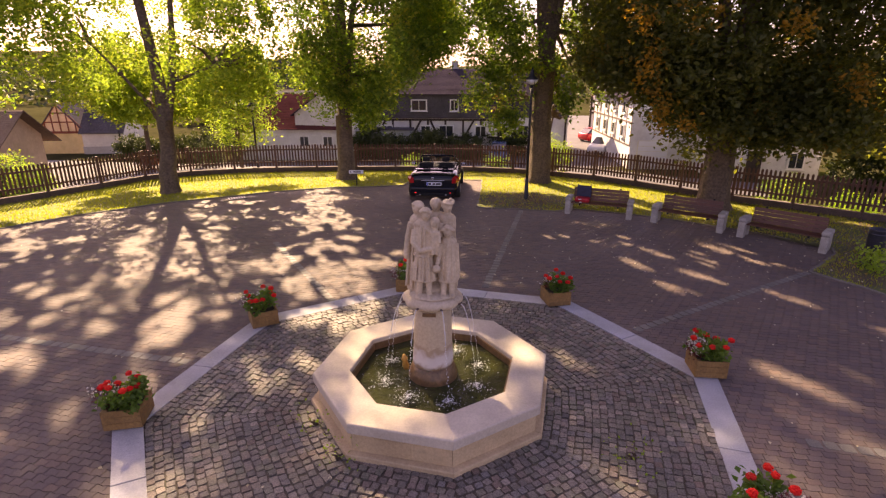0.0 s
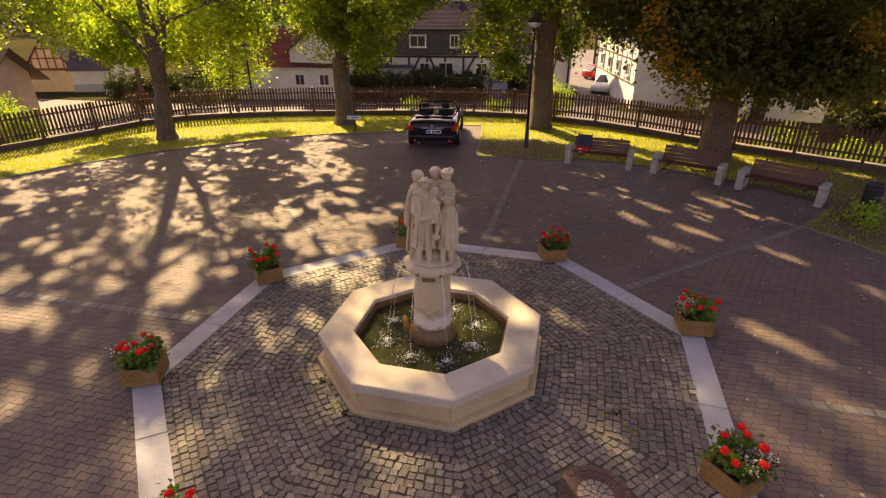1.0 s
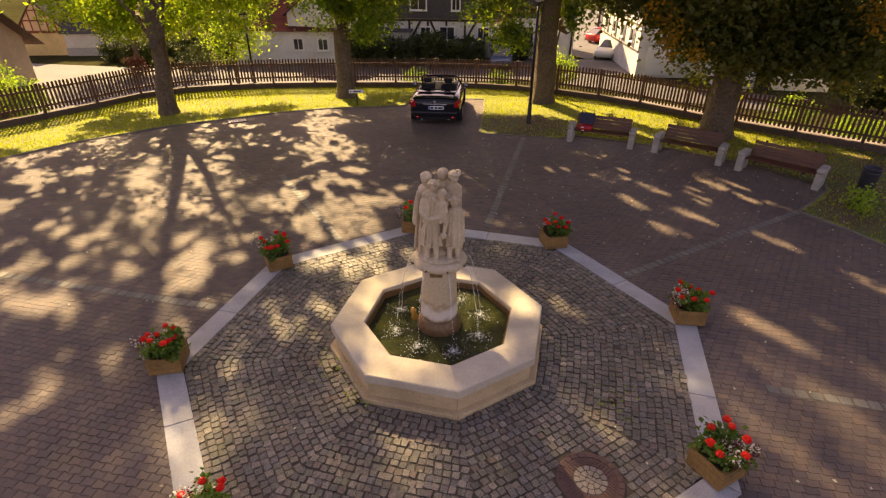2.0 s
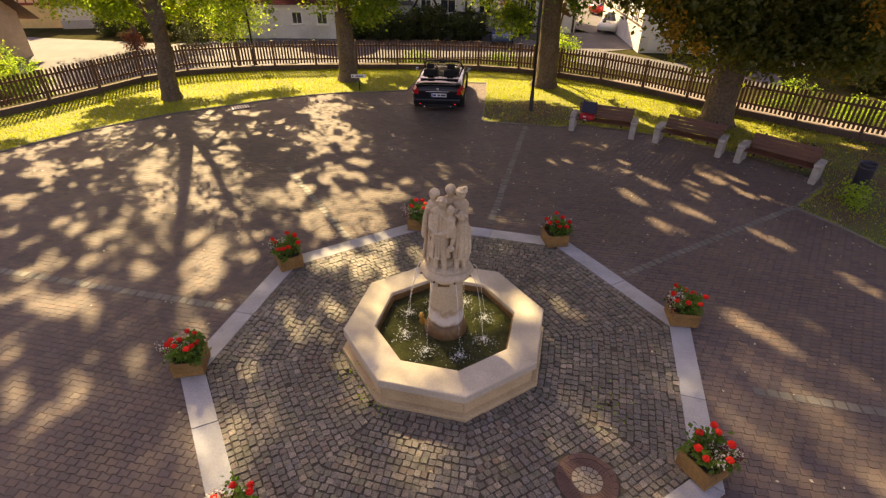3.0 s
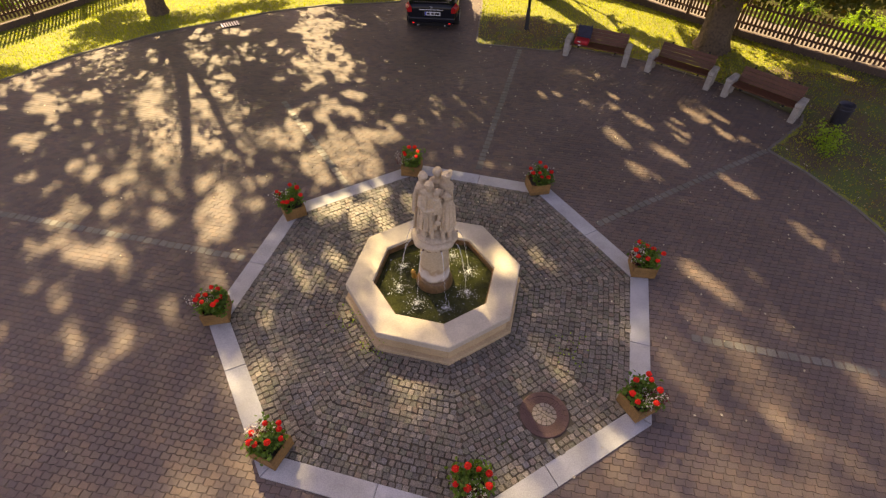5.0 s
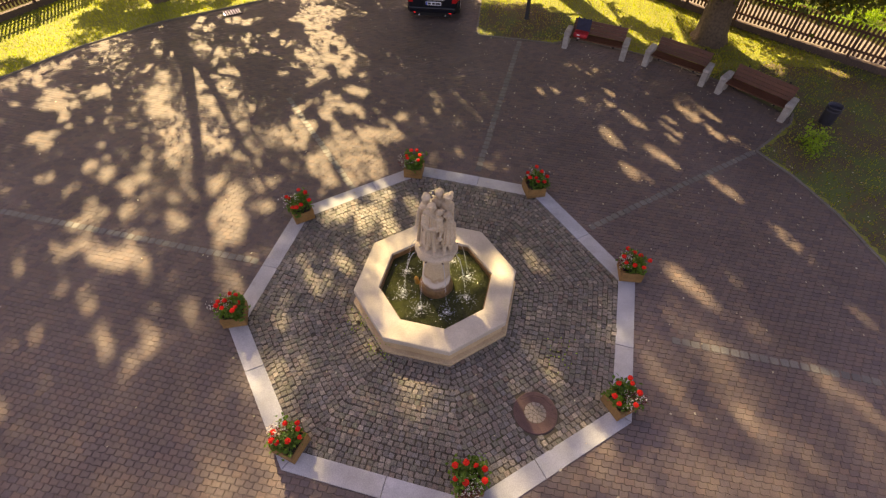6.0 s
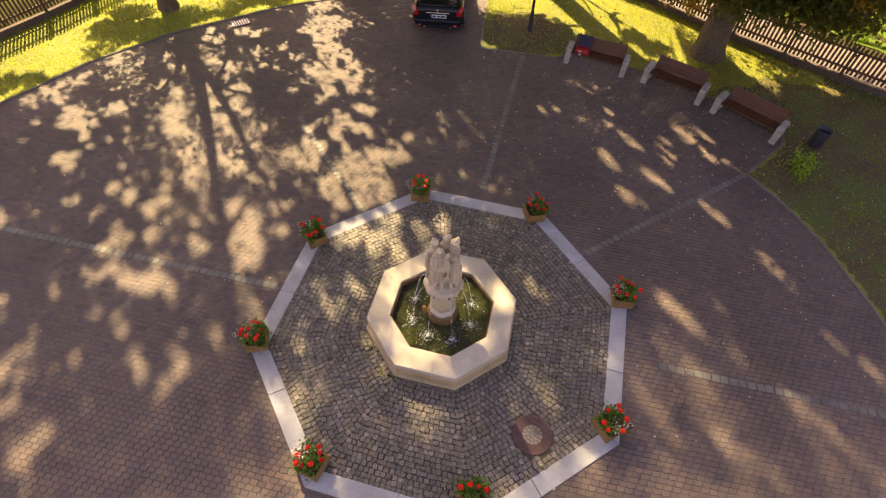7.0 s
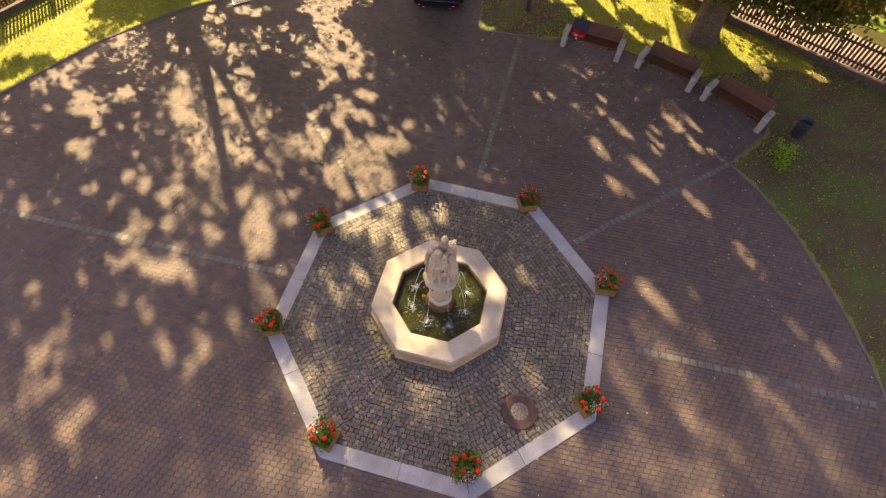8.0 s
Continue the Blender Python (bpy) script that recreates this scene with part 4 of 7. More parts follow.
# ---- benches and square furniture ----
def bench(x0, y0, x1, y1):
    """A bench between two concrete ends whose front feet stand at the given places."""
    l = math.hypot(x1 - x0, y1 - y0)
    b = empty("bench", Matrix.Translation((x0, y0, 0)) @ Matrix.Rotation(math.atan2(y1 - y0, x1 - x0), 4, "Z") @ Matrix.Diagonal((1, 1, 0.94, 1)), "brown slatted bench between two pale concrete ends", "bench", "benches along the lawn")
    for x in (0.0, l):
        bm = bmesh.new()
        box(bm, 0, 0.10, -0.01, 0.17, 0.20, 0.46, 0.025)
        part("front_leg", bm, BENCHSTONE, b, "pale weathered concrete", m=Matrix.Translation((x, 0, 0)))
        bm = bmesh.new()
        box(bm, 0, 0.28, 0.45, 0.19, 0.56, 0.13, 0.055)
        part("armrest", bm, BENCHSTONE, b, "rounded concrete armrest", m=Matrix.Translation((x, -0.02, 0)))
        bm = bmesh.new()
        box(bm, 0, 0.46, -0.01, 0.15, 0.16, 0.47, 0.02)
        part("rear_leg", bm, BENCHSTONE, b, "pale weathered concrete", m=Matrix.Translation((x, 0, 0)))
    for x in (0.35, l - 0.35):
        part("bracket", cube(0.05, 0.46, 0.05, 0.006, x, 0.30, 0.32), CARPLASTIC, b, "dark steel bracket")
        part("back_stay", cube(0.05, 0.03, 0.50, 0.004), CARPLASTIC, b, "dark steel stay", m=Matrix.Translation((x, 0.545, 0.36)) @ Matrix.Rotation(radians(-14), 4, "X"))
    for i in range(4):
        part("seat_slat", cube(l - 0.18, 0.098, 0.036, 0.007, l / 2, 0.13 + i * 0.109, 0.372 - 0.006 * i), BENCHWOOD, b)
    for i in range(4):
        part("back_slat", cube(l - 0.18, 0.032, 0.102, 0.005), BENCHWOOD, b,
             m=Matrix.Translation((l / 2, 0.515 + i * 0.027, 0.395 + i * 0.105)) @ Matrix.Rotation(radians(-14), 4, "X"))
    return b


bench(3.50, 9.82, 5.22, 9.18)
bench(5.86, 8.92, 7.32, 7.92)
bench(7.70, 7.56, 9.06, 6.30)


def build_bag():
    a = math.atan2(9.18 - 9.82, 5.22 - 3.50)
    g = empty("travel_bag", Matrix.Translation((3.50, 9.82, 0.384)) @ Matrix.Rotation(a, 4, "Z") @ Matrix.Translation((0.40, 0.27, 0)), "red bag with a dark upright flap lying on the bench", "bag")
    part("body", cube(0.44, 0.32, 0.14, 0.05), BAGRED, g, "red fabric body", True)
    part("flap", cube(0.44, 0.07, 0.38, 0.030), BAGDARK, g, "dark navy flap", True, m=Matrix.Translation((0.01, 0.13, 0.10)) @ Matrix.Rotation(radians(-11), 4, "X"))
    for x in (-0.18, 0.20):
        part("ear", cube(0.03, 0.05, 0.09, 0.012, x, 0.19, 0.42), BAGDARK, g)
    part("badge", cube(0.09, 0.03, 0.03, 0.008, -0.06, -0.155, 0.08), FRAMEWHITE, g, "pale badge")
    part("buckle", cube(0.05, 0.02, 0.035, 0.008, 0.13, -0.162, 0.05), REDPAINT, g)
    part("tag", cube(0.07, 0.06, 0.02, 0.006, -0.03, -0.20, 0.002), FRAMEWHITE, g, "white tag")


build_bag()


def street_lamp(x, y, z0, h, label):
    l = empty("street_lamp", pose(x, y, z0), label, "street lamp")
    part("base", lathe([(0.10, -0.3), (0.10, 0.03), (0.075, 0.06), (0.062, 0.7), (0.05, 0.74)], 16), POLE, l, smooth=True)
    part("pole", lathe([(0.048, 0.72), (0.044, h * 0.6), (0.036, h - 0.42)], 16), POLE, l, smooth=True)
    part("collar", lathe([(0.05, h - 0.46), (0.06, h - 0.43), (0.05, h - 0.38)], 16), POLE, l, smooth=True)
    for k in range(4):
        c, s = math.cos(math.tau * k / 4 + 0.4), math.sin(math.tau * k / 4 + 0.4)
        part("strut", tube(bmesh.new(), [(0.03 * c, 0.03 * s, h - 0.42), (0.17 * c, 0.17 * s, h - 0.36), (0.19 * c, 0.19 * s, h - 0.22)], [0.008] * 3, 6), POLE, l)
    part("bowl", lathe([(0.04, h - 0.37), (0.12, h - 0.345), (0.18, h - 0.28), (0.20, h - 0.21)], 24), OPAL, l, "white opal bowl", True)
    part("shade", lathe([(0.215, h - 0.215), (0.225, h - 0.20), (0.12, h - 0.11), (0.07, h - 0.05), (0.06, h + 0.06), (0.025, h + 0.10), (0.02, h + 0.16)], 24), POLE, l, "dark conical hood", True)


street_lamp(2.40, 11.75, 0.0, 4.22, "tall dark street lamp with a white bowl on the lawn")
street_lamp(-9.95, 18.6, land(-9.95, 18.6), 3.25, "dark street lamp outside the fence under the yellow tree")


def build_sign():
    s = empty("parking_sign", pose(-4.02, 13.75, 0, rz=4), "small white sign board on a low grey post", "sign")
    part("post", lathe([(0.022, -0.1), (0.022, 0.62)], 12), POLE, s, smooth=True)
    b = part("board", cube(0.56, 0.02, 0.13, 0.006, 0, -0.03, 0.50), FRAMEWHITE, s, "white board")
    part("bar", cube(0.05, 0.004, 0.05, 0.0, -0.22, -0.042, 0.54), BARS, b)
    part("bar", cube(0.30, 0.004, 0.04, 0.0, 0.03, -0.042, 0.545), BARS, b)


build_sign()


def build_bin():
    b = empty("litter_bin", pose(10.15, 6.15, 0.0) @ Matrix.Diagonal((0.88, 0.88, 0.88, 1)), "grey-blue cylindrical litter bin beside the bench", "litter bin")
    part("post", lathe([(0.03, -0.1), (0.03, 0.76)], 12), POLE, b, m=Matrix.Translation((0.0, 0.235, 0)))
    bm = lathe([(0.19, 0.18), (0.205, 0.20), (0.215, 0.74), (0.225, 0.75), (0.225, 0.775), (0.205, 0.775), (0.195, 0.30)], 28)
    part("drum", bm, BINBLUE, b, smooth=True)
    part("band", lathe([(0.222, 0.63), (0.226, 0.64), (0.226, 0.66), (0.222, 0.67)], 28), BINBLUE, b, smooth=True)


build_bin()


def build_grate():
    g = empty("drain_grate", pose(-7.8, 11.35, -0.004, rz=33), "pale iron drain grate at the lawn edge", "drain")
    part("frame", cube(0.62, 0.42, 0.02, 0.004), CARPLASTIC, g)
    for k in range(7):
        part("bar", cube(0.045, 0.36, 0.012, 0.003, -0.26 + k * 0.087, 0, 0.02), ALLOY, g)


build_grate()


# ---- vehicles ----
def loft(sections, mat_smooth=True):
    """Skin over sections: each a station along y with (x, z) points from the left sill over the top to the right sill."""
    bm = bmesh.new()
    rings = [[bm.verts.new((x, y, z)) for x, z in pts] for y, pts in sections]
    for r, s in zip(rings, rings[1:]):
        for k in range(len(r) - 1):
            bm.faces.new((r[k], s[k], s[k + 1], r[k + 1]))
        bm.faces.new((r[-1], s[-1], s[0], r[0]))
    bm.faces.new(rings[0])
    bm.faces.new(rings[-1][::-1])
    bmesh.ops.recalc_face_normals(bm, faces=bm.faces)
    return bm


def half(pts):
    return [(-x, z) for x, z in pts] + [(x, z) for x, z in reversed(pts)]


def wheel(car, x, y, r=0.31):
    w = part("wheel", tube(bmesh.new(), [(-0.10, 0, 0), (-0.085, 0, 0), (0.085, 0, 0), (0.10, 0, 0)], [r - 0.03, r, r, r - 0.03], 28), TYRE, car, "black tyre", True, m=Matrix.Translation((x, y, r)))
    rim = part("rim", tube(bmesh.new(), [(-0.105, 0, 0), (0.105, 0, 0)], [r * 0.62, r * 0.62], 20), CARPLASTIC, w)
    for k in range(5):
        part("spoke", cube(0.225, 0.05, r * 0.6, 0.006), ALLOY, w, "silver spoke", m=Matrix.Rotation(math.tau * k / 5, 4, "X"))


def build_convertible():
    """Rear at y = 0, nose towards +y."""
    c = empty("convertible_car", pose(-0.84, 11.3, 0, rz=-1.5), "black open-top convertible car parked at the fence", "car")
    low = 0.20
    body = [(0.0, half([(0.66, 0.34), (0.74, 0.52), (0.74, 0.62), (0.70, 0.74), (0.60, 0.80)])),
            (0.06, half([(0.74, 0.28), (0.83, 0.50), (0.83, 0.66), (0.78, 0.82), (0.64, 0.90)])),
            (0.25, half([(0.80, low), (0.87, 0.48), (0.87, 0.70), (0.82, 0.88), (0.66, 0.975)])),
            (0.80, half([(0.82, low), (0.88, 0.48), (0.88, 0.72), (0.83, 0.92), (0.66, 0.99)])),
            (1.15, half([(0.82, low), (0.88, 0.48), (0.87, 0.72), (0.82, 0.91), (0.70, 0.94)])),
            (2.55, half([(0.82, low), (0.875, 0.48), (0.87, 0.70), (0.82, 0.88), (0.70, 0.91)])),
            (3.10, half([(0.82, low), (0.87, 0.46), (0.86, 0.66), (0.78, 0.84), (0.60, 0.90)])),
            (3.75, half([(0.78, low), (0.84, 0.44), (0.81, 0.60), (0.70, 0.72), (0.52, 0.77)])),
            (4.04, half([(0.62, 0.24), (0.68, 0.42), (0.64, 0.54), (0.55, 0.60), (0.42, 0.63)]))]
    b = part("body", loft(body), CARPAINT, c, "glossy black bodywork", True)
    ed = b.modifiers.new("round", "SUBSURF")
    ed.levels = ed.render_levels = 2
    # open cabin
    part("cabin", cube(1.30, 1.62, 0.05, 0.02, 0, 1.66, 0.925), CARSEAT, c, "dark cabin trim")
    part("tonneau", cube(1.34, 0.34, 0.03, 0.012, 0, 0.74, 0.985), CARPAINT, c, "glossy black cover", True)
    for x in (-0.36, 0.36):
        s = part("seat", cube(0.50, 0.14, 0.30, 0.05), CARSEAT, c, "dark front seat", True, m=Matrix.Translation((x, 1.36, 0.84)) @ Matrix.Rotation(radians(10), 4, "X"))
        part("headrest", cube(0.27, 0.10, 0.17, 0.045, 0, 0.0, 0.34), CARSEAT, s, smooth=True)
        r = part("rear_seat", cube(0.44, 0.10, 0.08, 0.03, x, 0.98, 0.93), CARSEAT, c, "dark rear seat", True)
        part("headrest", cube(0.22, 0.07, 0.07, 0.03, x, 0.97, 1.00), CARSEAT, r, smooth=True)
    part("dashboard", cube(1.30, 0.32, 0.10, 0.04, 0, 2.45, 0.88), CARPLASTIC, c)
    bm = bmesh.new()
    ring = [(0.18 * math.cos(t), 0, 0.18 * math.sin(t)) for t in np.linspace(0, math.tau, 25)]
    tube(bm, ring, [0.014] * 25, 6, False)
    part("steering_wheel", bm, CARPLASTIC, c, m=Matrix.Translation((-0.36, 2.05, 0.98)) @ Matrix.Rotation(radians(24), 4, "X"))
    bm = tube(bmesh.new(), [(-0.73, 2.76, 0.90), (-0.64, 2.02, 1.25), (-0.55, 1.84, 1.31), (0, 1.80, 1.33), (0.55, 1.84, 1.31), (0.64, 2.02, 1.25), (0.73, 2.76, 0.90)], [0.035, 0.032, 0.03, 0.03, 0.03, 0.032, 0.035], 10)
    part("windscreen_frame", bm, CARPAINT, c, smooth=True)
    bm = bmesh.new()
    q = [(-0.70, 2.76, 0.91), (0.70, 2.76, 0.91), (0.54, 1.84, 1.31), (-0.54, 1.84, 1.31)]
    prism_verts = [bm.verts.new(p) for p in q] + [bm.verts.new((x, y + 0.006, z + 0.004)) for x, y, z in q]
    for f in ((0, 1, 2, 3), (7, 6, 5, 4), (0, 4, 5, 1), (1, 5, 6, 2), (2, 6, 7, 3), (3, 7, 4, 0)):
        bm.faces.new([prism_verts[i] for i in f])
    glass = part("windscreen", bm, glassy("windscreen_glass", (0.8, 0.85, 0.85), 0.0, 1.1), c, "clear windscreen")
    glass.visible_shadow = False
    part("inner_mirror", cube(0.22, 0.03, 0.06, 0.012, 0, 1.90, 1.23), CARPLASTIC, c)
    for s in (-1, 1):
        m = part("door_mirror", cube(0.18, 0.09, 0.12, 0.035, s * 0.95, 2.18, 0.90), CARPAINT, c, "black door mirror", True)
        part("mirror_glass", cube(0.12, 0.006, 0.07, 0.01, s * 0.95, 2.132, 0.925), CHROME, m)
        bm = loft([(-0.01, [(0.65, 0.64), (0.66, 0.80), (0.71, 0.85), (0.79, 0.76), (0.79, 0.64)]), (0.26, [(0.72, 0.68), (0.74, 0.83), (0.79, 0.88), (0.895, 0.79), (0.895, 0.68)])])
        if s < 0:
            bmesh.ops.scale(bm, vec=(-1, 1, 1), verts=bm.verts)
            bmesh.ops.reverse_faces(bm, faces=bm.faces)
        part("tail_light", bm, REDLENS, c, "red tail light")
        part("rear_reflector", cube(0.08, 0.03, 0.05, 0.012, s * 0.60, -0.015, 0.30), REDGLOW, c, "red reflector low in the bumper, made to glow")
        for y in (0.78, 3.22):
            wheel(c, s * 0.80, y)
        part("tail_pipe", tube(bmesh.new(), [(s * 0.45, -0.02, 0.24), (s * 0.45, 0.12, 0.24)], [0.03, 0.03], 12), CHROME, c, smooth=True)
    part("bumper", cube(1.56, 0.16, 0.20, 0.05, 0, 0.04, 0.30), CARPAINT, c, "black bumper", True)
    part("diffuser", cube(1.24, 0.14, 0.11, 0.02, 0, 0.05, 0.20), CARPLASTIC, c)
    part("boot_trim", cube(0.80, 0.02, 0.025, 0.006, 0, -0.005, 0.715), CHROME, c, "chrome strip")
    part("boot_edge", cube(1.18, 0.05, 0.02, 0.008, 0, 0.10, 0.925), CARPLASTIC, c)
    part("badge", cube(0.075, 0.012, 0.085, 0.01, 0, -0.012, 0.755), CHROME, c, "small chrome badge")
    plate = part("number_plate", cube(0.52, 0.012, 0.115, 0.006, 0.04, -0.012, 0.555), PLATE, c, "white plate with plain bars")
    part("blue_band", cube(0.045, 0.004, 0.105, 0.0, -0.19, -0.019, 0.56), PLATEBLUE, plate)
    for x, w in ((-0.10, 0.10), (0.04, 0.09), (0.19, 0.16)):
        part("bar", cube(w, 0.004, 0.065, 0.0, x, -0.019, 0.58), BARS, plate)
    part("plate_surround", cube(0.62, 0.012, 0.17, 0.02, 0.02, -0.002, 0.53), CARPLASTIC, c)


build_convertible()


def far_car(x, y, rz, mat, label):
    c = empty("parked_car", pose(x, y, land(x, y) + 0.03, rz=rz), label, "car")
    body = [(0.0, half([(0.6, 0.35), (0.74, 0.5), (0.72, 0.72), (0.68, 0.84), (0.6, 0.88)])),
            (0.2, half([(0.78, 0.2), (0.86, 0.5), (0.85, 0.75), (0.80, 0.90), (0.62, 0.95)])),
            (2.7, half([(0.80, 0.2), (0.86, 0.5), (0.85, 0.72), (0.80, 0.88), (0.62, 0.93)])),
            (3.6, half([(0.78, 0.2), (0.84, 0.5), (0.80, 0.62), (0.70, 0.72), (0.5, 0.76)])),
            (3.95, half([(0.6, 0.25), (0.66, 0.45), (0.62, 0.54), (0.55, 0.58), (0.4, 0.6)]))]
    part("body", loft(body), mat, c, smooth=True)
    part("cabin_glass", loft([(0.12, half([(0.72, 0.86), (0.70, 0.92), (0.66, 0.96)])), (0.75, half([(0.74, 0.86), (0.62, 1.36), (0.50, 1.40)])), (1.9, half([(0.74, 0.86), (0.62, 1.38), (0.50, 1.42)])), (2.85, half([(0.72, 0.86), (0.70, 0.9), (0.66, 0.93)]))]), PANE, c)
    part("roof", cube(1.16, 1.25, 0.05, 0.02, 0, 1.33, 1.39), mat, c, smooth=True)
    for s in (-1, 1):
        part("tail_light", cube(0.16, 0.05, 0.16, 0.02, s * 0.62, 0.03, 0.68), REDLENS, c)
        for y_ in (0.7, 3.1):
            wheel(c, s * 0.78, y_, 0.30)


far_car(12.3, 51.0, -60, REDPAINT, "bright red small car parked in the street")
far_car(13.4, 44.5, 150, WHITECAR, "white small car parked beside the timbered house")
far_car(2.9, 39.5, 174, BLUECAR, "dark blue car parked below the fence")


# ---- houses ----
def window(house, x, y, z, w, h, rz=0, mat=FRAMEWHITE, bars=True):
    """A window on a wall: its middle at (x, y, z) in the house, facing -y before its turn."""
    win = part("window", cube(w + 0.16, 0.08, h + 0.16, 0.0, 0, -0.02, -h / 2 - 0.08), mat, house, "white-framed window", m=Matrix.Translation((x, y, z)) @ Matrix.Rotation(radians(rz), 4, "Z"))
    n = 2 if bars else 1
    for i in range(n):
        part("pane", cube(w / n - 0.06, 0.03, h - 0.04, 0.0, -w / 2 + w / n * (i + 0.5), -0.062, -h / 2 + 0.02), PANE, win)
    part("sill", cube(w + 0.26, 0.14, 0.05, 0.01, 0, -0.09, -h / 2 - 0.13), mat, win)
    return win


def beam(house, x0, z0, x1, z1, y, mat, w=0.17, turn=None):
    l, a = math.hypot(x1 - x0, z1 - z0), math.atan2(z1 - z0, x1 - x0)
    m = Matrix.Translation(((x0 + x1) / 2, y, (z0 + z1) / 2)) @ Matrix.Rotation(-a, 4, "Y")
    part("beam", cube(l, 0.05, w, 0.008, 0, 0, -w / 2), mat, house, m=(turn @ m) if turn else m)


def gable_roof(house, w, d, eave, ridge, mat, over=0.35, along="x", courses=22):
    """Two tiled slopes built of overlapping courses; the ridge runs along x or y."""
    span, length = (d, w) if along == "x" else (w, d)
    for s in (-1, 1):
        bm = bmesh.new()
        run = span / 2 + over
        rise = ridge - eave
        drop = rise * over / (span / 2)
        l = length / 2 + over
        line = [(run, eave - drop - 0.03)]
        for i in range(courses):
            f0, f1 = i / courses, (i + 1) / courses
            line += [(run * (1 - f0), eave - drop + (rise + drop) * f0 + 0.04), (run * (1 - f1), eave - drop + (rise + drop) * f1 + 0.015)]
        line += [(0, ridge - 0.08)]
        ends = [[bm.verts.new((x, s * y, z) if along == "x" else (s * y, x, z)) for y, z in line] for x in (-l, l)]
        for k in range(len(line)):
            bm.faces.new((ends[0][k], ends[1][k], ends[1][(k + 1) % len(line)], ends[0][(k + 1) % len(line)]))
        bm.faces.new(ends[0])
        bm.faces.new(ends[1][::-1])
        bmesh.ops.recalc_face_normals(bm, faces=bm.faces)
        part("roof_slope", bm, mat, house)


def gable_wall(house, w, d, z0, z1, eave, ridge, mat, along="x"):
    """Walls up to the eaves with closed gables."""
    bm = prism(bmesh.new(), [(-w / 2, -d / 2), (w / 2, -d / 2), (w / 2, d / 2), (-w / 2, d / 2)], z0, z1)
    part("wall", bm, mat, house)
    if ridge > eave:
        bm = bmesh.new()
        if along == "x":
            tri = [(-w / 2 + 0.01, -d / 2, eave), (-w / 2 + 0.01, d / 2, eave), (-w / 2 + 0.01, 0, ridge)]
            off = (w - 0.02, 0, 0)
        else:
            tri = [(-w / 2, -d / 2 + 0.01, eave), (w / 2, -d / 2 + 0.01, eave), (0, -d / 2 + 0.01, ridge)]
            off = (0, d - 0.02, 0)
        a = [bm.verts.new(p) for p in tri]
        b = [bm.verts.new((p[0] + off[0], p[1] + off[1], p[2] + off[2])) for p in tri]
        bm.faces.new(a)
        bm.faces.new(b[::-1])
        for k in range(3):
            bm.faces.new((a[k], b[k], b[(k + 1) % 3], a[(k + 1) % 3]))
        bmesh.ops.recalc_face_normals(bm, faces=bm.faces)
        part("gable", bm, mat, house)


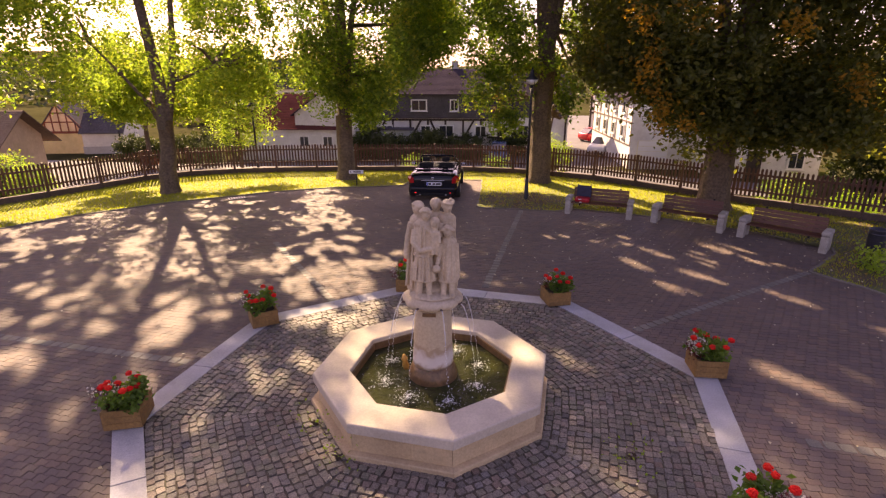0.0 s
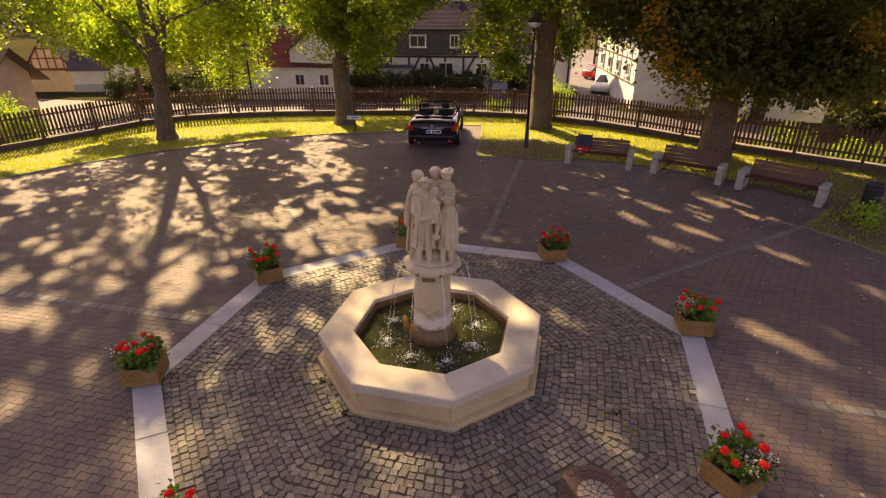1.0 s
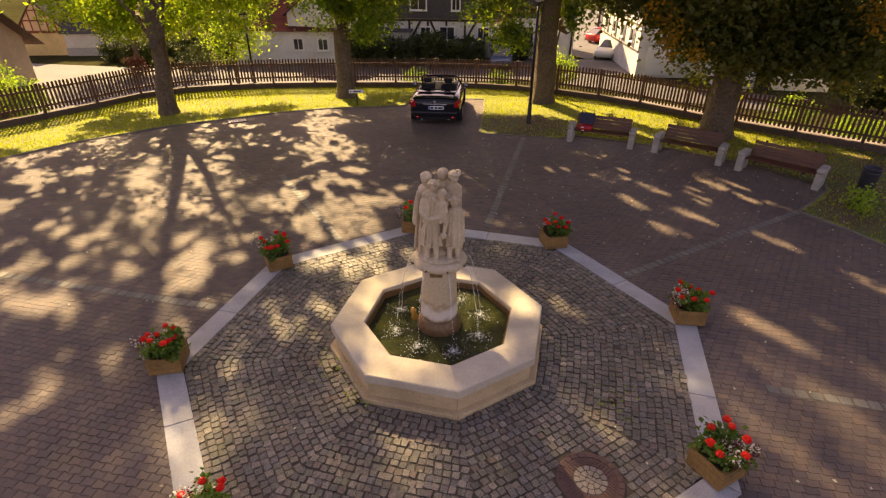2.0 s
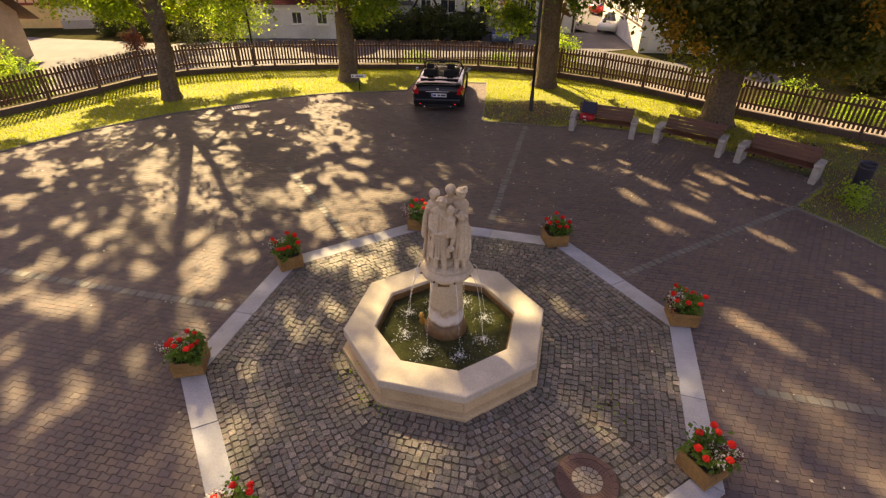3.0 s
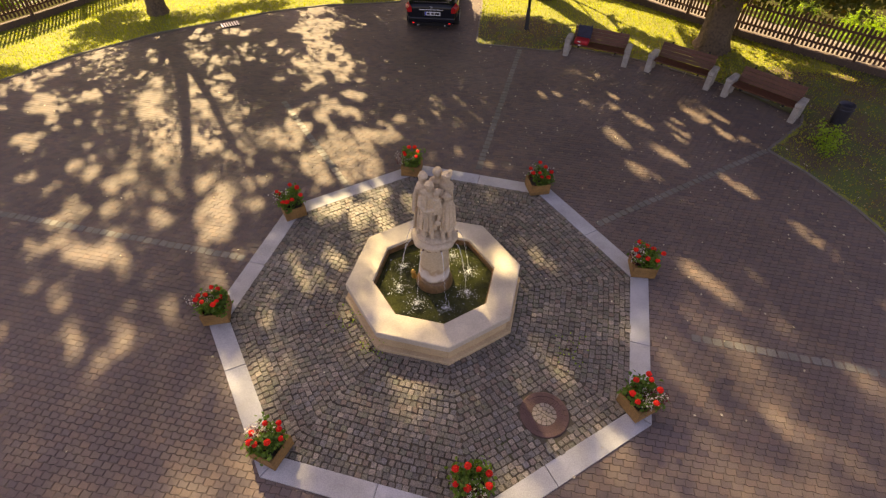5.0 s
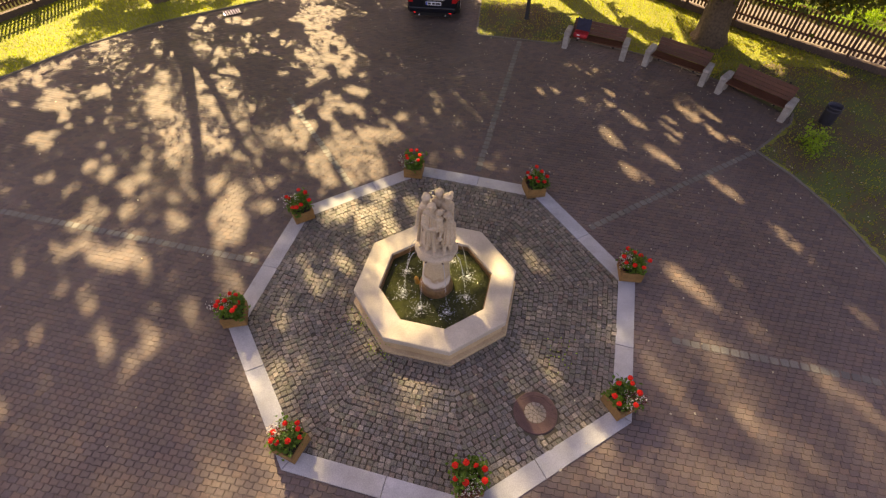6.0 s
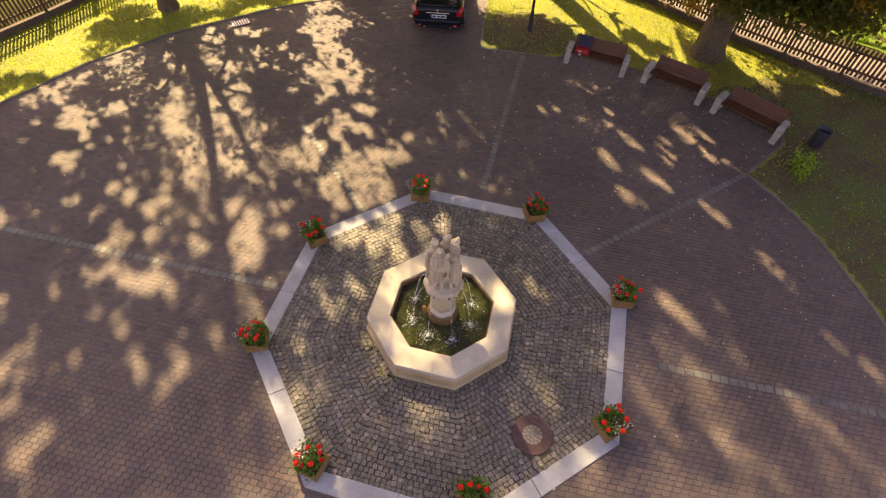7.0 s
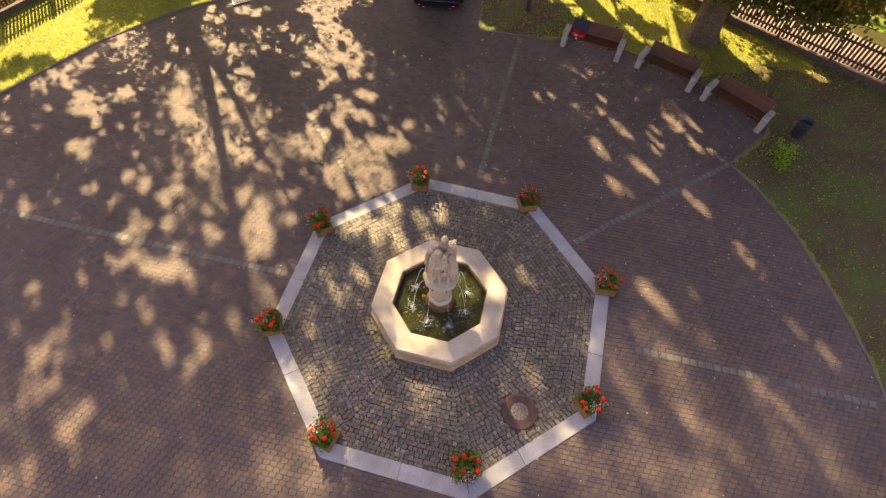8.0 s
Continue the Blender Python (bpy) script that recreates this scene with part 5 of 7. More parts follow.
def slate_house():
    """Long house: timbered ground floor, slate-clad upper floor."""
    h = empty("slate_house", pose(-3.4, 44.0, -2.6, rz=0), "long house with timbered ground floor and dark slate upper storey", "house")
    w, d = 12.5, 8.0
    gable_wall(h, w, d, -0.3, 3.2, 0, 0, WHITE)
    bm = prism(bmesh.new(), [(-w / 2 - 0.08, -d / 2 - 0.08), (w / 2 + 0.08, -d / 2 - 0.08), (w / 2 + 0.08, d / 2 + 0.08), (-w / 2 - 0.08, d / 2 + 0.08)], 3.2, 5.35)
    up = part("upper_wall", bm, SLATE, h, "dark slate cladding")
    for i in range(10):
        part("slate_course", cube(w + 0.22, 0.03, 0.205, 0.0, 0, -d / 2 - 0.095, 3.22 + i * 0.213), SLATE, up, m=Matrix.Rotation(0, 4, "X"))
    gable_roof(h, w + 0.1, d + 0.1, 5.35, 7.3, ROOFTILE, 0.3)
    y = -d / 2 - 0.02
    for x in np.linspace(-w / 2 + 0.1, w / 2 - 0.1, 9):
        beam(h, x, 0, x, 3.15, y, TIMBER)
    for z in (1.6, 3.08, 0.1):
        beam(h, -w / 2, z, w / 2, z, y - 0.004, TIMBER)
    for x0, x1 in ((-1.4, -0.6), (0.9, 0.2), (3.2, 4.0), (-4.6, -3.7)):
        beam(h, x0, 1.65, x1, 3.05, y - 0.008, TIMBER)
    for x, z, ww, hh in ((-0.75, 4.3, 1.25, 0.82), (2.3, 4.3, 0.62, 0.85), (-0.2, 2.1, 0.8, 0.9), (1.6, 2.1, 1.2, 0.95), (-3.6, 2.1, 0.9, 0.9), (4.6, 2.1, 0.9, 0.9)):
        window(h, x, -d / 2 - (0.11 if z > 3.3 else 0.01), z, ww, hh)
    part("chimney", cube(0.6, 0.6, 1.0, 0.02, 2.2, 0.3, 7.0), GREYRENDER, h)
    # lower wing behind the tree, with a lean-to
    g = empty("side_house", pose(5.8, 45.2, -2.6), "dark slate-roofed house wing", "house")
    gable_wall(g, 6.2, 8.0, -0.3, 3.2, 0, 0, WHITE)
    part("upper_wall", prism(bmesh.new(), [(-3.15, -4.05), (3.15, -4.05), (3.15, 4.05), (-3.15, 4.05)], 3.2, 5.0), SLATE, g, "dark slate cladding")
    gable_roof(g, 6.2, 8.0, 5.0, 6.9, ROOFTILE, 0.3)
    for x in (-2.9, -1.5, 0, 1.5, 2.9):
        beam(g, x, 0, x, 3.15, -4.02, TIMBER)
    window(g, -0.8, -4.01, 2.0, 0.9, 1.0)
    s = empty("garden_shed", pose(-6.9, 39.2, -2.6), "low grey shed with a flat roof", "shed")
    part("wall", cube(4.2, 1.2, 2.3, 0.0), GREYRENDER, s)
    part("roof", cube(4.6, 1.4, 0.14, 0.02, 0, 0, 2.3), SLATE, s)
    window(s, 0.4, -0.6, 1.5, 1.2, 0.7)


def red_roof_house():
    h = empty("red_roof_house", pose(-14.6, 40.5, -2.6, rz=2), "white house with a dark red tiled roof", "house")
    w, d = 9.0, 7.0
    gable_wall(h, w, d, -0.3, 2.75, 2.75, 5.2, WHITE)
    gable_roof(h, w, d, 2.75, 5.2, REDROOF, 0.35)
    g = empty("grey_house", pose(-11.7, 40.6, -2.6), "pale grey two-storey house", "house")
    gable_wall(g, 5.0, 7.0, -0.3, 3.8, 3.8, 5.6, WHITE, "y")
    gable_roof(g, 5.0, 7.0, 3.8, 5.6, ROOFTILE, 0.3, "y")
    for x in (-1.85, 0.15):
        window(g, x, -3.5, 1.5, 0.75, 0.8)
    b = empty("back_house", pose(-20.0, 58, -2.6, rz=-6), "distant white house with a grey roof", "house")
    gable_wall(b, 14.0, 8.0, -0.3, 5.6, 5.6, 8.6, WHITE)
    gable_roof(b, 14.0, 8.0, 5.6, 8.6, ROOFTILE, 0.4)
    for x in (-5, -2.5, 0, 2.5, 5):
        window(b, x, -4.0, 4.4, 1.0, 1.1)
        window(b, x, -4.0, 1.8, 1.0, 1.1)


def orange_house():
    h = empty("orange_gable_house", pose(-37.2, 43.6, -2.85, rz=8), "ochre house with red timber frame in its gable", "house")
    w, d, e, r = 4.2, 8.0, 2.1, 4.6
    gable_wall(h, w, d, -0.3, e, e, r, OCHRE, "y")
    bm = bmesh.new()
    q = [(-w / 2, -d / 2 - 0.03, e), (w / 2, -d / 2 - 0.03, e), (0.0, -d / 2 - 0.03, r)]
    vs = [bm.verts.new(p) for p in q] + [bm.verts.new((x, y + 0.03, z)) for x, y, z in q]
    for f in ((0, 1, 2), (5, 4, 3), (0, 3, 4, 1), (1, 4, 5, 2), (2, 5, 3, 0)):
        bm.faces.new([vs[i] for i in f])
    part("gable_field", bm, ORANGE, h, "orange plaster field")
    gable_roof(h, w, d, e, r, SLATE, 0.2, "y")
    y = -d / 2 - 0.06
    at = lambda f: e + (r - e) * f
    beam(h, -w / 2, e, w / 2, e, y, REDTIMBER, 0.2)
    beam(h, -w / 2 * 0.64, at(0.36), w / 2 * 0.64, at(0.36), y, REDTIMBER, 0.11)
    beam(h, -w / 2 * 0.32, at(0.68), w / 2 * 0.32, at(0.68), y, REDTIMBER, 0.10)
    for x in (-1.3, -0.65, 0, 0.65, 1.3):
        beam(h, x, e, x, at(0.97 * (1 - abs(x) / (w / 2))), y - 0.004, REDTIMBER, 0.09)
    for s in (-1, 1):
        beam(h, s * 1.8, e + 0.1, s * 1.3, at(0.36), y - 0.008, REDTIMBER, 0.09)
        beam(h, s * w / 2, e, 0, r, y - 0.012, REDTIMBER, 0.13)
    a = empty("white_annex", pose(-33.6, 42.3, -2.85, rz=12), "low white annex beside the ochre house", "house")
    gable_wall(a, 3.4, 5.0, -0.3, 2.2, 2.2, 4.6, WHITE)
    gable_roof(a, 3.4, 5.0, 2.2, 4.6, SLATE, 0.2)
    part("plinth", cube(3.5, 0.1, 0.9, 0.0, 0, -2.52, -0.05), GREYRENDER, a)
    part("downpipe", lathe([(0.06, 0), (0.06, 2.2)], 10), CARPLASTIC, a, m=Matrix.Translation((1.5, -2.6, 0)))
    b = empty("barn", pose(-34.0, 27.2, -2.66, rz=5), "barn with a brown tiled roof and dark timber posts", "barn")
    gable_wall(b, 8.0, 4.4, -0.4, 2.9, 2.9, 4.6, BARNWALL)
    gable_roof(b, 8.0, 4.4, 2.9, 4.6, BROWNROOF, 0.8)
    for x in (-3.0, 0, 3.9):
        part("post", cube(0.2, 0.2, 2.75, 0.01, x, -2.75, -0.3), TIMBER, b)
    beam(b, 3.9, 1.7, 3.0, 2.4, -2.75, TIMBER)
    s = empty("lean_to", pose(-25.4, 18.4, -2.2, rz=-12), "low reddish lean-to roof by the fence", "shed")
    part("wall", cube(5.0, 3.0, 1.7, 0.0, z=-0.6), TIMBER, s)
    gable_roof(s, 5.0, 3.0, 1.1, 2.2, BROWNROOF, 0.4)


def timbered_white_house():
    h = empty("timbered_house", pose(16.4, 40.6, -1.9, rz=-90), "white half-timbered house in bright sun", "house")
    w, d = 13.0, 8.0
    gable_wall(h, w, d, -0.8, 4.6, 4.6, 8.0, WHITE)
    gable_roof(h, w, d, 4.6, 8.0, ROOFTILE, 0.35)
    y = -d / 2 - 0.02
    for x in np.linspace(-w / 2 + 0.1, w / 2 - 0.1, 10):
        beam(h, x, 1.0, x, 4.55, y, BROWNTIMBER, 0.07)
    for z in (1.0, 2.7, 4.5):
        beam(h, -w / 2, z, w / 2, z, y - 0.004, BROWNTIMBER, 0.10)
    for x in (-4.2, -1.4, 1.4, 4.2):
        window(h, x, -d / 2 - 0.01, 1.9, 0.55, 0.8)
        window(h, x, -d / 2 - 0.01, 3.7, 0.55, 0.8)
    door = part("garage_door", cube(2.3, 0.08, 2.0, 0.01), surface("cream_paint", [(0.74, 0.70, 0.55), (0.84, 0.80, 0.65)], 0.5, 10, 1.0, 0.1, 0.003), h, "cream garage door",
                m=Matrix.Translation((w / 2 + 0.03, -2.3, -0.6)) @ Matrix.Rotation(math.pi / 2, 4, "Z"))
    for i in range(5):
        part("panel", cube(2.2, 0.02, 0.35, 0.006, 0, -0.05, 0.04 + i * 0.39), FRAMEWHITE, door)
    window(h, w / 2 + 0.01, 1.6, 1.4, 1.0, 1.1, 90)
    k = empty("corner_house", pose(19.6, 61, -2.6, rz=-12), "half-timbered house end with a dark roof", "house")
    gable_wall(k, 9.0, 9.0, -0.3, 5.4, 5.4, 8.8, WHITE, "y")
    gable_roof(k, 9.0, 9.0, 5.4, 8.8, ROOFTILE, 0.4, "y")
    for x in (-4.4, -2.2, 0, 2.2, 4.4):
        beam(k, x, 0, x, 5.3, -4.53, TIMBER, 0.25)
    for z in (2.6, 5.2):
        beam(k, -4.5, z, 4.5, z, -4.54, TIMBER, 0.25)
    for x in (-1.1, 1.1):
        window(k, x, -4.51, 3.9, 1.0, 1.1)
    q = empty("garden_house", pose(20.8, 33.0, -2.66, rz=-8), "low white rendered house below the chestnut crown", "house")
    gable_wall(q, 7.0, 5.0, -0.3, 2.6, 2.6, 4.6, WHITE)
    gable_roof(q, 7.0, 5.0, 2.6, 4.6, ROOFTILE, 0.3)
    window(q, 2.0, -2.5, 1.3, 0.9, 1.0)
    part("door", cube(0.95, 0.08, 2.0, 0.01, -0.6, -2.52, -0.1), TIMBER, q, "dark wooden door")
    e = empty("east_house", pose(33.0, 22.0, -1.5, rz=-40), "white house seen between leaves", "house")
    gable_wall(e, 10.0, 8.0, -1.5, 4.2, 4.2, 7.2, WHITE)
    gable_roof(e, 10.0, 8.0, 4.2, 7.2, ROOFTILE, 0.4)
    for x in (-3, 0, 3):
        window(e, x, -4.0, 2.2, 1.1, 1.2)


slate_house()
red_roof_house()
orange_house()
timbered_white_house()


# ---- trees and shrubs ----
# places on the paving where the sun comes through the crowns: x, y, radius
WEST_GAPS = [(-12.2, 6.8, 0.48), (-12.7, 6.5, 0.25), (-11.8, 7.6, 0.32), (-11.6, 8.1, 0.16), (-12.1, 7.4, 0.38), (-10.9, 7.9, 0.12), (-10.5, 7.3, 0.12),
             (-10.1, 6.3, 0.34), (-10.7, 6.6, 0.15), (-11.1, 5.9, 0.47), (-10.7, 5.6, 0.36), (-11.3, 5.8, 0.2), (-10.4, 5.2, 0.21), (-12.0, 5.6, 0.15), (-12.0, 4.8, 0.11),
             (-10.0, 4.7, 0.16), (-9.6, 5.0, 0.16), (-10.2, 4.4, 0.19), (-10.6, 4.1, 0.25), (-10.2, 3.9, 0.2), (-9.9, 3.4, 0.12), (-8.8, 4.0, 0.12), (-8.7, 3.2, 0.2),
             (-8.2, 3.0, 0.22), (-7.4, 2.7, 0.28), (-7.4, 2.4, 0.18), (-6.9, 2.3, 0.13), (-8.0, 1.9, 0.2), (-9.2, 8.6, 0.15), (-9.0, 7.8, 0.11), (-8.5, 7.2, 0.28), (-8.5, 6.5, 0.24)]
MIDDLE_GAPS = [(-8.1, 6.3, 0.28), (-8.0, 5.6, 0.28), (-7.5, 5.4, 0.23), (-7.2, 5.0, 0.11), (-7.8, 7.8, 0.16), (-8.0, 9.0, 0.15), (-7.5, 8.9, 0.2), (-8.7, 10.3, 0.19),
             (-8.7, 10.8, 0.21), (-7.3, 8.2, 0.16), (-6.8, 7.6, 0.21), (-6.6, 6.9, 0.21), (-6.2, 6.5, 0.19), (-7.2, 6.8, 0.24), (-6.8, 6.2, 0.22), (-6.4, 5.6, 0.18),
             (-6.5, 4.9, 0.18), (-6.2, 4.5, 0.29), (-5.8, 4.3, 0.27), (-6.9, 3.9, 0.22), (-6.8, 3.5, 0.14), (-8.5, 4.9, 0.08), (-5.1, 4.3, 0.13), (-5.3, 2.7, 0.33),
             (-4.9, 2.2, 0.47), (-4.6, 1.7, 0.34), (-4.7, 3.6, 0.14), (-4.3, 2.9, 0.21), (-4.0, 2.2, 0.16), (-5.3, 3.9, 0.11)]
NEAR_GAPS = [(-7.8, 1.6, 0.34), (-8.0, 1.3, 0.21), (-7.6, 0.8, 0.33), (-7.0, 1.7, 0.16), (-5.9, 1.6, 0.27), (-6.6, 0.4, 0.32), (-7.2, 0.5, 0.3), (-6.1, 0.3, 0.19),
             (-6.7, 1.1, 0.18), (-4.6, 1.3, 0.31), (-5.0, 0.5, 0.1), (-9.6, -0.3, 0.21), (-9.4, -0.6, 0.12), (-10.0, 0.1, 0.07), (-9.6, -1.2, 0.06), (-8.5, -1.4, 0.2),
             (-8.7, -1.8, 0.2), (-8.7, -2.1, 0.16), (-8.0, -1.9, 0.09), (-8.9, -2.4, 0.08), (-8.3, -2.6, 0.11), (-8.1, -2.4, 0.13), (-7.3, -3.1, 0.24), (-7.4, -3.4, 0.23),
             (-7.2, -2.9, 0.13), (-7.7, -1.7, 0.11), (-7.3, -2.0, 0.1), (-7.4, -0.5, 0.09)]
CORNER_GAPS = [(-6.6, -0.9, 0.24), (-6.2, -1.3, 0.21), (-7.0, -0.5, 0.09), (-5.9, -1.7, 0.22), (-5.4, -1.9, 0.15), (-5.2, -1.5, 0.22), (-5.5, -1.2, 0.14),
             (-4.3, -1.6, 0.07), (-6.6, -3.9, 0.14), (-7.0, -3.9, 0.09), (-7.8, -4.2, 0.2), (-8.1, -4.4, 0.19)]
STREET_GAPS = [(-5.3, 12.7, 0.36), (-5.0, 11.8, 0.4), (-4.6, 10.9, 0.44), (-4.4, 10.2, 0.36), (-3.5, 9.2, 0.25), (-5.2, 11.2, 0.34), (-4.6, 11.4, 0.18), (-4.2, 9.4, 0.36), (-3.8, 9.7, 0.27), (-4.7, 9.0, 0.28), (-3.8, 8.5, 0.44), (-3.2, 8.4, 0.2), (-3.9, 7.8, 0.25),
             (-3.3, 8.0, 0.22), (-6.0, 10.0, 0.17), (-5.6, 8.5, 0.16), (-5.1, 7.7, 0.16), (-7.6, 10.9, 0.29), (-7.1, 10.7, 0.23), (-5.5, 9.5, 0.19), (-6.3, 8.9, 0.15),
             (-4.1, 7.3, 0.23), (-2.9, 7.0, 0.24), (-2.5, 6.9, 0.21), (-3.3, 6.3, 0.39), (-2.7, 6.0, 0.24), (-3.8, 6.4, 0.19), (-2.4, 5.8, 0.13), (-4.2, 5.9, 0.17),
             (-4.1, 5.4, 0.21), (-3.7, 5.3, 0.21)]
NORTH_GAPS = [(-3.8, 4.9, 0.24), (-4.4, 4.9, 0.13), (-3.4, 5.7, 0.17), (-2.1, 4.8, 0.32), (-1.7, 5.0, 0.29), (-2.5, 4.5, 0.35), (-2.1, 4.2, 0.35), (-2.8, 4.2, 0.27),
             (-3.1, 3.9, 0.23), (-2.4, 3.8, 0.34), (-1.8, 3.8, 0.26), (-3.1, 3.5, 0.26), (-2.1, 3.4, 0.24), (-4.1, 4.5, 0.16), (-3.8, 4.3, 0.16), (-1.4, 5.0, 0.15), (-1.8, 5.5, 0.1),
             (-1.3, 5.8, 0.13), (-2.8, 3.2, 0.18), (-2.2, 2.2, 0.26), (-1.5, 2.5, 0.3), (-1.7, 2.1, 0.2), (-2.5, 1.9, 0.17)]
BASIN_GAPS = [(-2.4, 0.0, 0.2), (-1.9, 0.5, 0.17), (-1.7, 1.8, 0.25), (-2.9, -0.9, 0.16), (-0.2, 2.7, 0.25), (0.6, 0.0, 0.5), (1.5, -0.2, 0.24), (-1.3, 2.6, 0.3), (-0.6, 2.3, 0.25), (-0.3, 1.8, 0.2), (-1.1, 1.6, 0.2)]
# where the crowns are thin and let a part of the sun through: x, y, radius, share of leaves gone
THIN = [(-0.95, -0.9, 0.6, 0.66), (-0.15, -1.5, 0.6, 0.66), (0.9, -1.35, 0.5, 0.68), (-0.9, 0.1, 0.6, 0.75), (1.9, -0.8, 0.5, 0.5), (-2.2, 1.7, 1.0, 0.55), (-2.3, 4.2, 1.2, 0.62), (-3.9, 9.0, 1.1, 0.5), (-4.75, 11.4, 0.85, 0.88), (-4.2, 9.9, 0.55, 0.85), (-5.2, 12.7, 0.5, 0.85), (-5.2, 1.6, 0.9, 0.5), (9.6, 9.4, 0.9, 0.75), (2.4, -3.1, 0.6, 0.72), (1.5, -3.6, 0.4, 0.7)]
EAST_GAPS = [(2.6, 7.3, 0.2), (5.0, 6.1, 0.3), (4.3, 5.2, 0.33), (6.7, 6.5, 0.36), (7.1, 5.7, 0.30), (7.8, 6.9, 0.16), (7.7, 5.2, 0.31), (5.5, 4.6, 0.35), (4.6, 3.9, 0.3),
             (6.8, 3.4, 0.32), (4.6, 7.4, 0.19), (5.8, 6.0, 0.19), (6.1, 5.6, 0.16), (7.6, 2.0, 0.27), (7.9, 1.5, 0.22), (5.3, 0.3, 0.24), (5.0, 0.6, 0.21), (6.1, 0.7, 0.13),
             (8.4, -0.1, 0.2), (8.9, -0.6, 0.21), (7.1, -1.5, 0.21), (5.4, -2.2, 0.23), (4.8, -3.1, 0.15), (5.7, -2.6, 0.16), (7.5, -2.0, 0.15), (2.1, 0.8, 0.28), (2.2, -1.7, 0.17), (9.7, 9.5, 0.7), (10.0, 8.1, 0.4), (11.7, 9.2, 0.4), (5.1, 6.2, 0.2), (6.1, 6.1, 0.2), (7.3, 6.4, 0.22)]
EAST_GAPS += [(5.9, 5.4, 0.18), (4.9, 3.8, 0.17), (5.7, 4.3, 0.2), (7.8, 5.0, 0.2), (6.6, 3.7, 0.2), (3.0, 7.4, 0.16), (4.5, 6.9, 0.16)]
# where the crowns close and no sun comes through
SHADE = [(0.6, -2.6, 2.6), (-2.6, -2.6, 2.4), (2.6, 4.0, 1.6), (-4.6, -3.2, 1.7), (-4.6, -5.5, 2.6), (2.0, 11.2, 1.6), (5.2, 8.6, 1.4), (3.3, 5.0, 1.0), (4.6, -4.4, 2.0), (0.5, 8.0, 2.6), (4.3, 8.9, 1.6), (3.0, 9.4, 1.0), (6.0, 8.2, 0.9), (-0.5, 11.5, 2.6)]
LAWN_SHADE = [(-11.9, 10.4, 0.9), (-11.8, 11.7, 0.8), (-11.8, 9.3, 0.6), (-10.8, 10.6, 0.9), (-9.8, 11.7, 0.8), (-8.7, 12.3, 0.75), (-7.8, 12.9, 0.5), (-7.3, 13.2, 0.5), (-7.0, 13.3, 0.75), (-13.9, 7.2, 0.5), (-13.2, 7.5, 0.4),
              (-3.4, 14.0, 0.8), (-3.2, 15.2, 0.7), (-2.4, 15.2, 0.8), (1.0, 13.0, 0.8), (1.3, 11.9, 1.1), (2.3, 11.0, 1.0), (3.0, 10.7, 0.9), (2.6, 12.0, 0.8), (3.8, 10.8, 0.7), (6.0, 11.6, 0.4), (6.6, 10.9, 0.5), (1.9, 12.1, 0.8), (3.0, 11.5, 0.8), (3.7, 11.3, 0.6), (1.1, 12.8, 1.0), (4.6, 10.3, 0.7), (5.5, 9.9, 0.7), (6.4, 9.4, 0.8), (7.4, 8.8, 0.5)]


def sunny(c):
    """Leaves whose shade would fall on one of the sun patches or on the open lawn."""
    sx, sy = c[:, 0] - TO_SUN.x / TO_SUN.z * c[:, 2], c[:, 1] - TO_SUN.y / TO_SUN.z * c[:, 2]
    ax, ay = -math.sin(radians(SUN_AZ)), math.cos(radians(SUN_AZ))
    r = np.random.default_rng(len(c))
    u, v = sx * ax + sy * ay, sx * ay - sy * ax
    fine = np.array([noise.noise(Vector((1.5 * a, 2.6 * b, 0.0))) + 0.6 * noise.noise(Vector((3.3 * a, 5.2 * b, 7.0))) + 0.45 * noise.noise(Vector((6.5 * a, 9.5 * b, 3.0))) for a, b in zip(u, v)])
    fine += r.normal(0, 0.16, len(c))
    inner = np.full(len(c), -9.0)
    for gaps, lu, lv in ((WEST_GAPS, 1.15, 0.95), (MIDDLE_GAPS, 1.15, 0.95), (NEAR_GAPS, 1.15, 0.84), (CORNER_GAPS, 1.05, 0.62), (STREET_GAPS, 1.15, 1.0), (NORTH_GAPS, 1.45, 1.2), (BASIN_GAPS, 1.35, 0.8), (EAST_GAPS, 1.4, 0.48)):
        for x, y, rad in gaps:
            gu, gv = (sx - x) * ax + (sy - y) * ay, (sx - x) * ay - (sy - y) * ax
            inner = np.maximum(inner, 1 - np.hypot(gu / lu, gv / lv) / (1.13 * rad))
    hit = inner + 0.7 * fine > 0.0
    for x, y, rad, gone in THIN:
        hit |= (np.hypot(sx - x, sy - y) < rad * (1 + 0.4 * fine)) & (r.random(len(c)) < gone)
    shut = np.zeros(len(c))
    for x, y, rad in SHADE:
        shut += np.clip(1.5 - 1.5 * np.hypot(sx - x, sy - y) / rad, 0, 1)
    for x, y, rad in LAWN_SHADE:
        shut += np.clip(2.0 - 1.6 * np.hypot(sx - x, sy - y) / rad, 0, 1)
    hit |= fine - 0.5 * shut > 0.40 + 0.02 * np.clip(sx + 4, 0, 4) + 0.06 * np.clip(sx, 0, 5) + 0.075 * np.clip(-0.5 - sy, 0, 6) - 0.06 * np.clip(sy / 3 - 2.3, 0, 1) * (sx < -5)
    lawn_sun = inside(np.column_stack([sx, sy]), LAWN) & (sx < 7.6)
    for x, y, rad in LAWN_SHADE:
        lawn_sun &= np.hypot(sx - x, sy - y) > rad * (1 + 0.5 * fine)
    return (hit & (r.random(len(c)) > 0.03)) | lawn_sun


